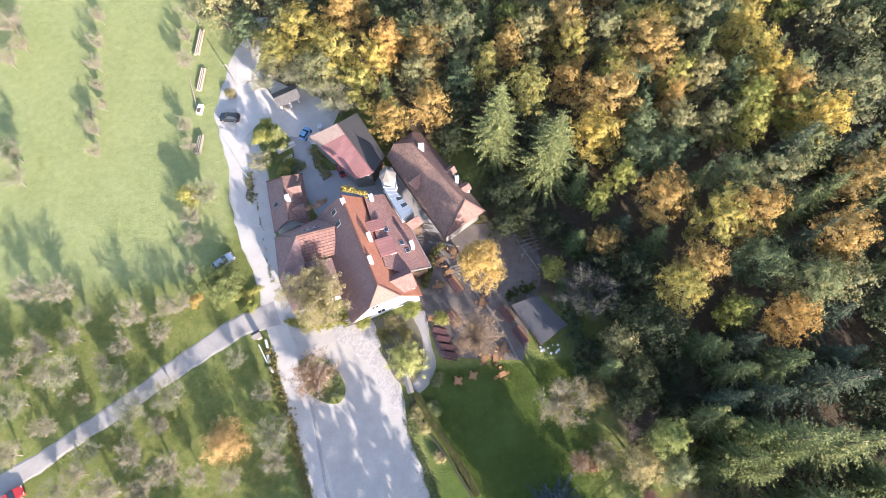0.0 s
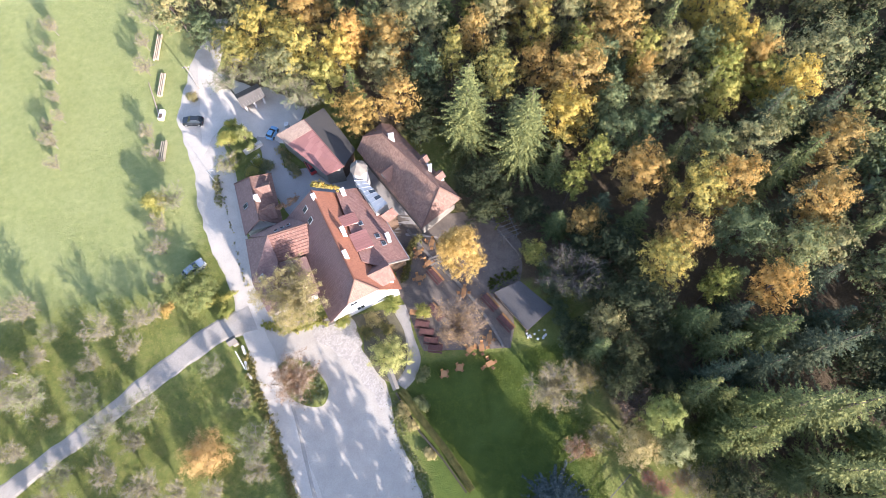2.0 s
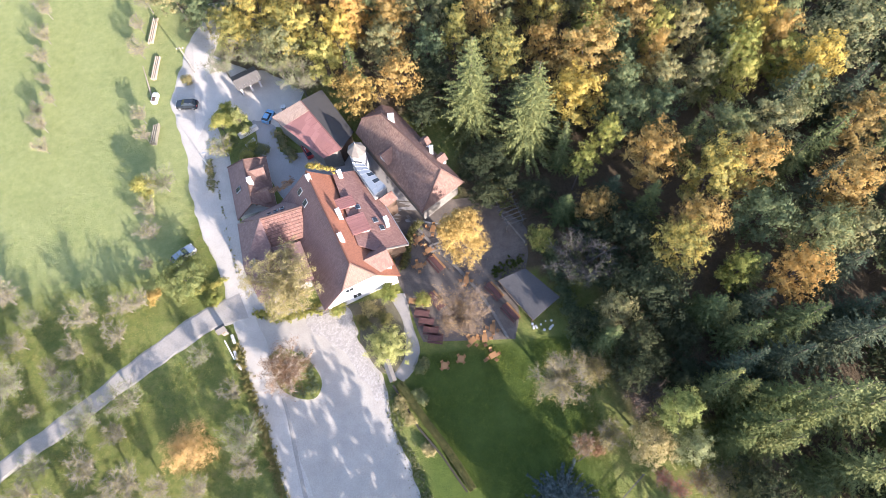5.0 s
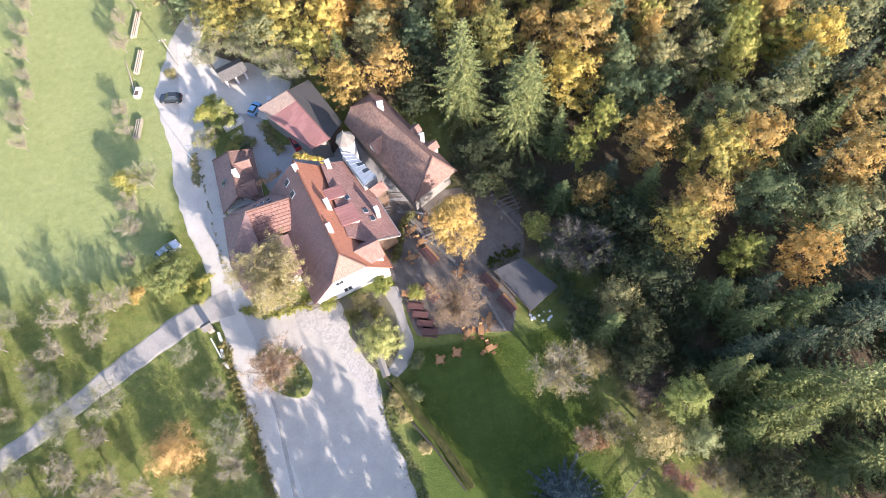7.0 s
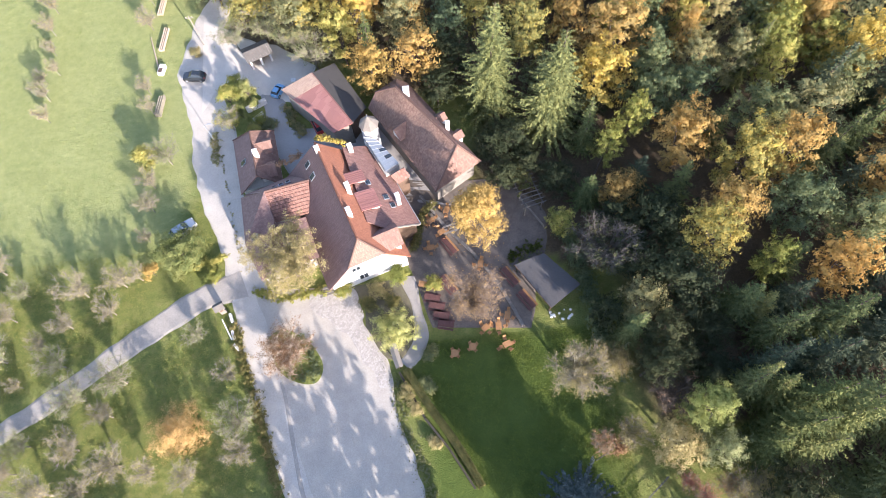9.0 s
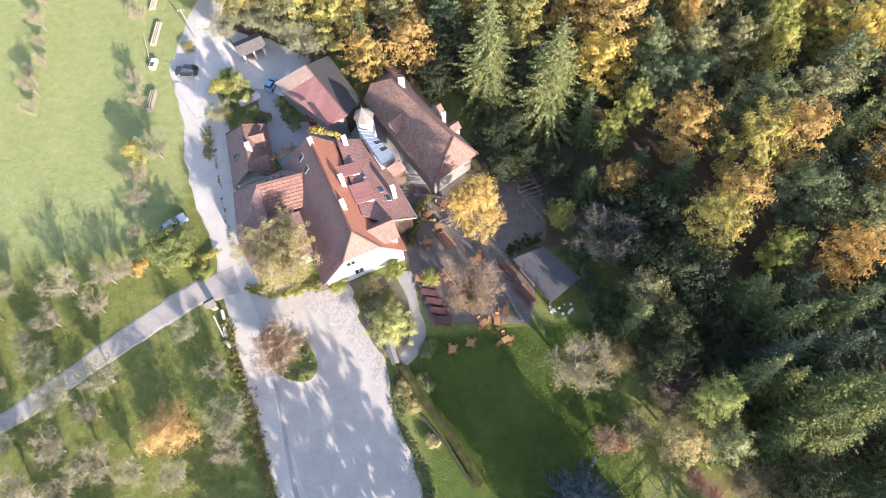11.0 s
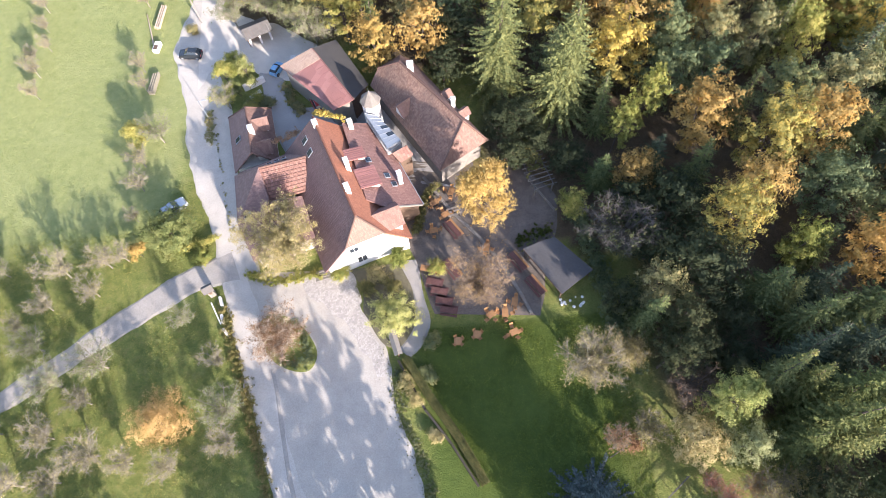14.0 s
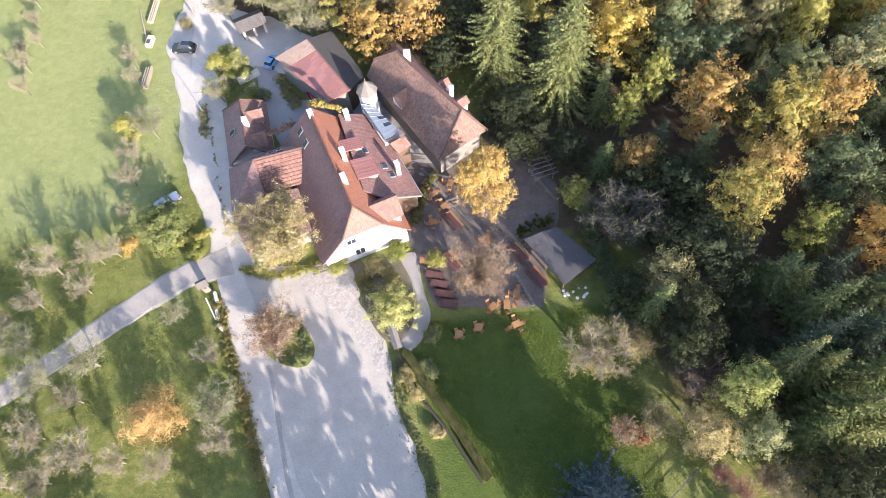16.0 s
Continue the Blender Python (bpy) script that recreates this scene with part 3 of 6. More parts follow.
def branch_segs(rng, base, height, spread, limbs, subs, twigs, r, fork=0.3, droop=0.0):
    """A trunk that forks into limbs, boughs and twigs."""
    segs = []
    base = np.array(base, float)
    top = base + [rng.uniform(-0.2, 0.2), rng.uniform(-0.2, 0.2), height * fork]
    segs.append((base, top, r, r * 0.75))
    ends = []
    for i in range(limbs):
        an = 2 * np.pi * (i + rng.uniform(-0.3, 0.3)) / limbs
        out = rng.uniform(0.45, 0.95)
        mid = top + np.array([np.cos(an) * spread * out * 0.5, np.sin(an) * spread * out * 0.5, height * (1 - fork) * rng.uniform(0.35, 0.55)])
        tip = top + np.array([np.cos(an) * spread * out, np.sin(an) * spread * out, height * (1 - fork) * rng.uniform(0.6, 1.0) * (1.15 - 0.4 * out)])
        segs += [(top, mid, r * 0.5, r * 0.34), (mid, tip, r * 0.34, r * 0.1)]
        for j in range(subs):
            s = rng.uniform(0.25, 0.95)
            st = mid * (1 - s) + tip * s if j % 2 else top * (1 - s) + mid * s
            dv = rng.normal(size=3)
            dv[2] = abs(dv[2]) * 0.7 - droop
            dv += 0.7 * np.array([np.cos(an), np.sin(an), 0.3])
            dv *= spread * rng.uniform(0.28, 0.48) / np.linalg.norm(dv)
            en = st + dv
            segs.append((st, en, r * 0.16, r * 0.06))
            for k in range(twigs):
                u = rng.uniform(0.2, 1.0)
                s2 = st * (1 - u) + en * u
                tv = rng.normal(size=3) + dv / (np.linalg.norm(dv) + 1e-6) * 0.8
                tv[2] = tv[2] * 0.7 + 0.25 - droop
                tv *= spread * rng.uniform(0.13, 0.27) / np.linalg.norm(tv)
                segs.append((s2, s2 + tv, 0.02, 0.009))
                ends.append(s2 + tv)
    return segs, np.array(ends)


def plant(protos, rows, base_h, base_r, mats, seed, label="", group=""):
    """Plants rows of x, y, height and radius with copies of the pattern trees; each pattern stands at one of the places itself."""
    rng = random.Random(seed)
    last = []
    for i, (x, y, h, r) in enumerate(rows):
        k = i % len(protos)
        m = pose(x, y, -0.05, rng.uniform(-3, 3), rng.uniform(-3, 3), rng.uniform(0, 360)) @ Matrix.Diagonal((r / base_r, r / base_r, h / base_h, 1))
        if i < len(protos):
            last.append((protos[k], m))
            t = protos[k]
        else:
            t = copy_thing(protos[k], m)
        if mats:
            for c in t.children:
                if c.name.startswith("crown"):
                    c.material_slots[0].link = 'OBJECT'
                    c.material_slots[0].material = M[mats[i % len(mats)]]
        tagged(t, label, "", group)
    for p, m in last:
        p.matrix_basis = m


def bough_crown(rng, h, r, count, leaf, low, boughs, per=15):
    """Leaves in flat sprigs along boughs that rise and spread from the trunk."""
    at, way = [], []
    for i in range(boughs):
        z = low + (0.88 - low) * ((i + rng.uniform(0, 1)) / boughs) ** 0.85
        an = i * 2.4 + rng.uniform(-0.6, 0.6)
        k = (z - low) / (0.9 - low)
        L = r * (0.5 + 0.5 * math.sin(math.pi * min(1, 0.18 + 0.8 * k))) * (1.02 - 0.55 * k ** 2.5) * rng.uniform(0.7, 1.2)
        rise = 0.12 + 0.95 * k ** 1.6 + rng.uniform(-0.1, 0.15)
        d = np.array([math.cos(an), math.sin(an), 0.0])
        side = np.array([-d[1], d[0], 0.0])
        n = max(4, int(L * 3.4))
        for s in range(n):
            u = 0.28 + 0.74 * (s + rng.uniform(0, 1)) / n
            lat = rng.normal() * L * 0.17 * (1.25 - 0.75 * abs(u - 0.6))
            at.append(d * L * u + side * lat + [0, 0, z * h + L * rise * u * (0.75 + 0.25 * u) - 0.12 * abs(lat) + rng.normal() * 0.16])
            way.append(d * (0.25 + 0.5 * u) + side * lat / (L * 0.3) * 0.35 + [0, 0, 0.3 + 0.35 * k])
    at, way = np.array(at), np.array(way)
    way = way + rng.normal(scale=0.3, size=way.shape)
    at[:, 2] *= h / max(h, at[:, 2].max())
    own = rng.integers(0, len(at), count)
    off = rng.normal(size=(count, 3)) * np.array([0.26, 0.26, 0.13]) * (r / 5) ** 0.5 * rng.uniform(0.7, 1.35, len(at))[own][:, None]
    p = at[own] + off
    n = way[own] + off * 1.1 + rng.normal(scale=0.16, size=(count, 3))
    n /= np.linalg.norm(n, axis=1)[:, None] + 1e-9
    a = np.cross(n, rng.normal(size=(count, 3)))
    a /= np.linalg.norm(a, axis=1)[:, None] + 1e-9
    b = np.cross(n, a)
    s = leaf * rng.uniform(0.55, 1.45, count)[:, None]
    v = np.stack([p + a * s * 1.2, p - a * s * 0.5 + b * s * 0.72, p - a * s * 0.6 - b * s * 0.68], 1).reshape(-1, 3)
    return v, np.arange(count * 3).reshape(-1, 3)


def broadleaf(seed, h=15.0, r=5.0, count=9000, leaf=0.2, low=0.35, mat="leaf_green", bark="bark", lobes=26, label="", category="tree", boughs=0):
    """A broadleaved tree: trunk, limbs and a crown of boughs or, for a round shrub, of lobes."""
    rng = np.random.default_rng(seed)
    t = thing("broadleaf_tree", label=label, category=category)
    segs, ends = branch_segs(rng, (0, 0, 0), h * 0.85, r * 0.7, 7, 3, 0, 0.02 * h, 0.4)
    v, f = sticks(segs, 5)
    part_mesh("trunk", numpy_mesh("trunk", v, f, M[bark]), t)
    if boughs:
        v, f = bough_crown(rng, h, r, count, leaf, low, boughs)
    else:
        cs, rs = [], []
        for i in range(lobes):
            z = rng.uniform(0, 1) ** 0.75
            an = rng.uniform(0, 2 * np.pi)
            rad = r * (1 - z ** 2.2) ** 0.5 * rng.uniform(0.45, 0.8)
            cs.append((np.cos(an) * rad, np.sin(an) * rad, h * (low + 0.06 + (0.86 - low) * z)))
            rs.append(r * rng.uniform(0.24, 0.42))
        cs.append((0, 0, h * 0.8))
        rs.append(r * 0.45)
        v, f = leaf_cloud(rng, cs, rs, count, leaf)
    part_mesh("crown", numpy_mesh("crown", v, f, M[mat]), t)
    return t


def conifer(seed, h=18.0, r=4.6, mat="needle", tiers=30, per=10, label="", category="conifer", full=0.72, gap=0.0, fine=1.0):
    """A spruce: whorls of hanging boughs, each with a fringe of narrow twigs on both sides."""
    rng = np.random.default_rng(seed)
    t = thing("spruce_tree", label=label, category=category)
    v, f = sticks([((0, 0, 0), (0, 0, h * 0.5), 0.019 * h, 0.012 * h), ((0, 0, h * 0.5), (0, 0, h), 0.012 * h, 0.002 * h)], 7)
    part_mesh("trunk", numpy_mesh("trunk", v, f, M["bark"]), t)
    q = []
    for i in range(tiers):
        z = 0.1 + 0.9 * (i + rng.uniform(-0.4, 0.4)) / tiers
        rad = r * max(0.05, (1 - z)) ** full * rng.uniform(0.75, 1.15)
        n = max(4, int(per * (0.5 + 0.65 * (1 - z))))
        for k in range(n):
            an = 2 * np.pi * (k + rng.uniform(-0.45, 0.45)) / n + i * 0.7
            if rng.random() < gap:
                continue
            L = rad * rng.uniform(0.6, 1.2)
            d = np.array([np.cos(an), np.sin(an), 0])
            side = np.array([-np.sin(an), np.cos(an), 0])
            tilt = rng.uniform(0.12, 0.34)
            m = max(4, int(L * 4.0 * fine))
            for s in range(m):
                u = 0.12 + 0.9 * (s + rng.uniform(0.1, 0.9)) / m
                c = d * L * u + [0, 0, h * z - L * (tilt * u + 0.16 * u * u) + 0.2 * L * u ** 3]
                w = (0.26 + 0.13 * L) * (1.15 - 0.85 * u) * rng.uniform(0.6, 1.3) / fine ** 0.6
                for sg in (-1, 1):
                    tip = c + side * sg * w * rng.uniform(0.5, 0.95) + d * w * rng.uniform(0.4, 1.0) + np.array([0, 0, -w * rng.uniform(0.0, 0.5)])
                    across = (d * 0.9 - side * sg * 0.4) * (0.085 + 0.07 * w) / fine ** 0.5
                    q.append((c - across, c + across, tip))
    v = np.array(q).reshape(-1, 3)
    v += rng.normal(scale=0.075, size=v.shape)
    part_mesh("crown", numpy_mesh("crown", v, np.arange(len(v)).reshape(-1, 3), M[mat]), t)
    return t


def bare_tree(seed, h=5.5, r=3.2, leaves=350, mat="leaf_pale", bark="bark_grey", limbs=7, subs=5, twigs=7, label="", category="tree", leaf=0.13):
    """A fruit tree in autumn: a net of twigs with few leaves left."""
    rng = np.random.default_rng(seed)
    t = thing("fruit_tree", label=label, category=category)
    segs, ends = branch_segs(rng, (0, 0, 0), h, r, limbs, subs, twigs, 0.03 * h + 0.02, 0.28)
    v, f = sticks(segs, 3)
    part_mesh("trunk", numpy_mesh("trunk", v, f, M[bark]), t)
    if leaves:
        at = ends[rng.integers(0, len(ends), leaves)] + rng.normal(scale=0.16, size=(leaves, 3))
        v, f = leaf_cloud(rng, at, np.full(leaves, 0.34), leaves, leaf, clump=5)
        part_mesh("crown", numpy_mesh("crown", v, f, M[mat]), t)
    return t


# ---- farmhouse ----
HX, HY, HR = -0.1, 0.25, 18.9
RE = 10.0                         # ridge height


def chimney(at, w, d, z0, z1, parent, label="white rendered chimney with a flat cap"):
    x, y = at
    w, d = w * 0.72, d * 0.72
    z1 -= 0.25
    c = part("chimney", box_bm(x - w / 2, x + w / 2, y - d / 2, y + d / 2, z0, z1, 0.03), M["plaster"], parent, label)
    part("cap", box_bm(x - w / 2 - 0.05, x + w / 2 + 0.05, y - d / 2 - 0.05, y + d / 2 + 0.05, z1, z1 + 0.1, 0.02), M["plaster"], c)
    part("flue", box_bm(x - w / 7, x + w / 7, y - d / 6, y + d / 6, z1 + 0.1, z1 + 0.16), M["plaster_grey"], c)
    return c


def rim(a, b, r, mat, parent, name="ridge_tiles"):
    """A row of half-round ridge tiles between two points, overlapping one another."""
    a, b = Vector(a), Vector(b)
    n = max(2, int((b - a).length / 0.4))
    bm = bmesh.new()
    for i in range(n):
        p, q = a + (b - a) * (i / n), a + (b - a) * ((i + 1.12) / n)
        tube_bm(p, q, r * 1.12, r * 0.9, 8, bm)
    return part(name, bm, mat, parent)


def ribs(corners, step, r, mat, parent, lift=0.02):
    """Raised ribs that run down a roof plane, each from its lower to its upper edge."""
    pts = [Vector(c) for c in corners]
    u = (pts[1] - pts[0]).normalized()
    n = u.cross(pts[-1] - pts[0]).normalized()
    n = n if n.z > 0 else -n
    v = n.cross(u)
    flat = [((p - pts[0]).dot(u), (p - pts[0]).dot(v)) for p in pts]
    lo, hi = min(a for a, _ in flat), max(a for a, _ in flat)
    x = lo + step * 0.5
    while x < hi:
        cuts = []
        for (a0, b0), (a1, b1) in zip(flat, flat[1:] + flat[:1]):
            if (a0 - x) * (a1 - x) < 0:
                cuts.append(b0 + (b1 - b0) * (x - a0) / (a1 - a0))
        if len(cuts) >= 2 and max(cuts) - min(cuts) > 0.3:
            p = pts[0] + u * x + n * lift
            part("rib", tube_bm(p + v * min(cuts), p + v * max(cuts), r, r, 5), mat, parent)
        x += step


def skylight(corner, along, up, w, h, parent, n):
    """A roof window: a zinc frame with a pane, lying on the slope."""
    c, along, up, n = Vector(corner), Vector(along).normalized(), Vector(up).normalized(), Vector(n).normalized()
    q = lambda u, v, o: c + along * u + up * v + n * o
    bm = slab_bm([q(0, 0, 0.12), q(w, 0, 0.12), q(w, h, 0.12), q(0, h, 0.12)], 0.14)
    s = part("skylight", bm, M["metal_zinc"], parent, "roof window with zinc frame")
    part("pane", slab_bm([q(0.08, 0.08, 0.15), q(w - 0.08, 0.08, 0.15), q(w - 0.08, h - 0.08, 0.15), q(0.08, h - 0.08, 0.15)], 0.03), M["glass_dark"], s)
    return s


def window(parent, x0, x1, y, z0, z1, out=-1, mat="white_paint"):
    """A wall window in a wall that faces along y."""
    w = part("window", box_bm(x0 - 0.06, x1 + 0.06, y - 0.03, y + 0.05, z0 - 0.06, z1 + 0.06, 0.01), M[mat], parent, "small window with frame")
    o = y - 0.045 if out < 0 else y + 0.065
    xm = (x0 + x1) / 2
    part("pane", box_bm(x0, xm - 0.03, o - 0.01, o + 0.01, z0, z1), M["glass_dark"], w)
    part("pane", box_bm(xm + 0.03, x1, o - 0.01, o + 0.01, z0, z1), M["glass_dark"], w)
    return w


def build_farmhouse():
    hs = thing("farmhouse", (HX, HY, 0), HR, "white farmhouse with brown and orange tiled roofs", "house")
    k = 7.0 / 6.05                # fall of the main slopes
    zz = lambda a: RE - k * abs(a)
    # walls
    part("wall", wall_bm([(-5.5, -1.55), (2.0, -1.55), (5.4, -1.9), (5.4, 15.6), (-5.5, 16.6)], -0.3, [3.2, 3.2, 3.2, 3.2, 3.2]), M["plaster"], hs, "white rendered wall")
    gable = bmesh.new()
    vs = [(-5.5, 3.2), (5.4, 3.2), (2.6, 6.75), (-2.6, 6.75)]
    f0 = [gable.verts.new((a, -1.55, z)) for a, z in vs]
    f1 = [gable.verts.new((a, -1.05, z)) for a, z in vs]
    gable.faces.new(f0)
    gable.faces.new(f1[::-1])
    for i in range(4):
        gable.faces.new((f0[i], f1[i], f1[(i + 1) % 4], f0[(i + 1) % 4]))
    bmesh.ops.recalc_face_normals(gable, faces=gable.faces)
    part("gable", gable, M["plaster"], hs, "white rendered gable")
    # main roof
    west = [(-6.1, 17.2, zz(6.1)), (-6.1, -2.0, zz(6.1)), (-2.6, -2.0, zz(2.6)), (0, 0, RE), (0, 16.2, RE)]
    slope = part("roof", slab_bm(west, 0.22), M["tile_brown"], hs, "brown ribbed tile roof slope")
    ribs(west, 0.36, 0.015, M["tile_brown"], slope)
    part("roof", slab_bm([(5.9, -2.2, zz(5.9)), (5.9, 16.2, zz(5.9)), (0, 16.2, RE), (0, 0, RE), (2.6, -2.0, zz(2.6))], 0.22), M["tile_orange"], hs, "orange flat tile roof slope")
    part("hip", slab_bm([(-2.6, -2.0, zz(2.6)), (2.6, -2.0, zz(2.6)), (0, 0, RE)], 0.2), M["tile_hip"], hs, "sunlit pale tile half hip")
    rim((0, 0, RE), (0, 16.2, RE), 0.16, M["tile_orange"], hs)
    rim((-2.6, -2.0, zz(2.6)), (0, 0, RE), 0.12, M["tile_pale"], hs)
    rim((2.6, -2.0, zz(2.6)), (0, 0, RE), 0.12, M["tile_pale"], hs)
    # low eastern roof over the added rooms
    zl = lambda a: 7.75 - (a - 2.1) * 0.55
    part("wall", wall_bm([(5.4, 1.9), (8.5, 1.9), (8.5, 15.4), (5.4, 15.4)], -0.3, [zl(5.4) - 0.3, zl(8.5) - 0.3, zl(8.5) - 0.3, zl(5.4) - 0.3]), M["wood_dark"], hs, "dark boarded wall of the added rooms")
    part("roof", slab_bm([(9.0, 1.5, zl(9.0)), (8.0, 16.0, zl(8.0)), (3.4, 16.0, zl(3.4)), (2.15, 3.0, zl(2.15)), (4.0, 1.6, zl(4.0))], 0.2), M["tile_red"], hs, "weathered red tile roof of low pitch")
    part("gutter", tube_bm((9.05, 1.5, zl(9.0) - 0.1), (8.05, 16.0, zl(8.0) - 0.1), 0.07), M["metal_zinc"], hs)
    part("bargeboard", slab_bm([(4.0, 1.42, zl(4.0) + 0.05), (9.0, 1.32, zl(9.0) + 0.05), (9.0, 1.5, zl(9.0) + 0.05), (4.0, 1.6, zl(4.0) + 0.05)], 0.25), M["wood_grey"], hs)
    # flat-topped dormers
    for a0, a1, b0, b1, z in ((2.5, 4.5, 9.3, 11.2, 7.75), (2.8, 4.9, 4.7, 7.8, 7.65)):
        d = part("dormer", box_bm(a0 + 0.2, a1 - 0.3, b0 + 0.15, b1 - 0.15, 5.0, z - 0.66), M["plaster_grey"], hs, "flat dormer with red sheet roof")
        top = [(a1, b0, z - 0.45), (a1, b1, z - 0.45), (a0 - 0.7, b1, z + 0.12), (a0 - 0.7, b0, z + 0.12)]
        part("dormer_roof", slab_bm(top, 0.14), M["sheet_red"], d)
        for i in range(6):
            b = b0 + (b1 - b0) * (i + 0.5) / 6
            seam = tube_bm((a1, b, z - 0.44), (a0 - 0.7, b, z + 0.13), 0.024, 0.024, 5)
            part("seam", seam, M["sheet_red"], d)
        part("pane", box_bm(a1 - 0.3, a1 - 0.27, b0 + 0.5, b1 - 0.5, zl(a1) + 0.1, z - 0.7), M["glass_dark"], d)
    # gabled dormer over the garden
    rz, e0, e1 = 7.9, 1.8, 5.5
    d = part("dormer", wall_bm([(e0, -1.0), (e1 - 0.35, -1.0), (e1 - 0.35, 1.7), (e0, 1.7)], 3.6, [6.4, 6.4, 6.4, 6.4]), M["plaster"], hs, "gabled dormer with pale tiles")
    part("dormer_roof", slab_bm([(2.9, -1.6, 6.1), (e1, -1.4, 6.1), (e1, 0.45, rz), (e0, 0.45, rz)], 0.15), M["tile_pale"], d)
    part("dormer_roof", slab_bm([(e1, 2.1, 6.2), (2.9, 2.1, 6.2), (e0, 0.45, rz), (e1, 0.45, rz)], 0.15), M["tile_red"], d)
    # chimneys and roof windows
    chimney((-0.1, 14.9), 0.85, 0.85, 8.8, 10.9, hs)
    chimney((1.6, 8.0), 0.8, 1.2, 7.4, 10.3, hs)
    chimney((0.4, 4.1), 0.8, 1.7, 8.3, 10.5, hs)
    chimney((7.4, 5.3), 0.8, 1.0, 4.3, 7.4, hs)
    chimney((4.3, 15.1), 0.9, 0.8, 5.8, 8.4, hs)
    nw = Vector((-k, 0, 1))
    for b, a in ((14.5, -1.9), (12.4, -1.9)):
        skylight((a - 0.55, b, zz(a - 0.55)), (0, 1, 0), (1, 0, k), 0.8, 1.2, hs, nw)
    for a, b in ((5.9, 6.5), (6.3, 5.0), (4.4, 9.3)):
        skylight((a + 0.5, b - 0.35, zl(a + 0.5)), (0, 1, 0), (-1, 0, 0.55), 0.75, 0.8, hs, (0.55, 0, 1))
    window(hs, -2.2, -1.1, -1.56, 4.6, 5.5)
    window(hs, -1.6, -0.4, -1.56, 1.3, 2.6)
    return hs


def build_cross_wing():
    w = thing("farmhouse_wing", (HX, HY, 0), HR, "lower wing with sunlit ribbed tiles towards the lane", "house")
    zr, rb = 7.2, 12.8
    part("wall", wall_bm([(-13.4, 3.6), (-5.6, 3.6), (-5.6, 16.3), (-12.4, 16.3)], -0.3, [3.1] * 4), M["plaster_grey"], w)
    sunny = [(-9.3, 9.9, 4.7), (-4.3, 9.3, 4.7), (-2.8, rb, zr), (-9.0, rb + 0.9, zr)]
    slope = part("roof", slab_bm(sunny, 0.2), M["tile_cross"], w, "sunlit ribbed tile slope")
    n = 9
    lo0, lo1, hi1, hi0 = (Vector(c) for c in sunny)
    for i in range(n):
        k = (i + 0.5) / n
        lift = Vector((0, -0.35, 0.45)) * 0.06
        part("ledge", tube_bm(lo0.lerp(hi0, k) + lift, lo1.lerp(hi1, k) + lift, 0.045, 0.045, 5), M["tile_cross"], slope)
    part("roof", slab_bm([(-4.8, 16.8, 4.0), (-12.2, 16.9, 3.6), (-9.0, rb + 0.9, zr), (-2.8, rb, zr)], 0.2), M["tile_brown"], w)
    part("roof", slab_bm([(-12.8, 16.9, 3.3), (-14.4, 9.2, 3.3), (-13.9, 3.2, 3.3), (-9.3, 9.8, 5.4), (-9.0, rb + 0.9, zr)], 0.2), M["tile_brown"], w)
    part("roof", slab_bm([(-13.9, 3.2, 3.3), (-5.6, 3.0, 3.6), (-5.2, 9.2, 4.3), (-9.3, 9.8, 4.9)], 0.2), M["tile_brown"], w)
    rim((-9.0, rb + 0.9, zr), (-2.8, rb, zr), 0.14, M["tile_pale"], w)
    for i in range(3):
        b0 = 14.0
        s = (b0 - rb - 0.3) / 3.9
        skylight((-5.2 - i * 1.0, b0 + 0.5, zr - 0.85 * (b0 - rb) + 0.1), (-1, 0, 0), (0, -1, 0.82), 0.7, 0.6, w, (0, 0.82, 1))
    skylight((-13.2, 8.6, 4.15), (0.2, 1, 0), (1, 0, 0.75), 0.8, 1.2, w, (-0.75, 0, 1))
    return w


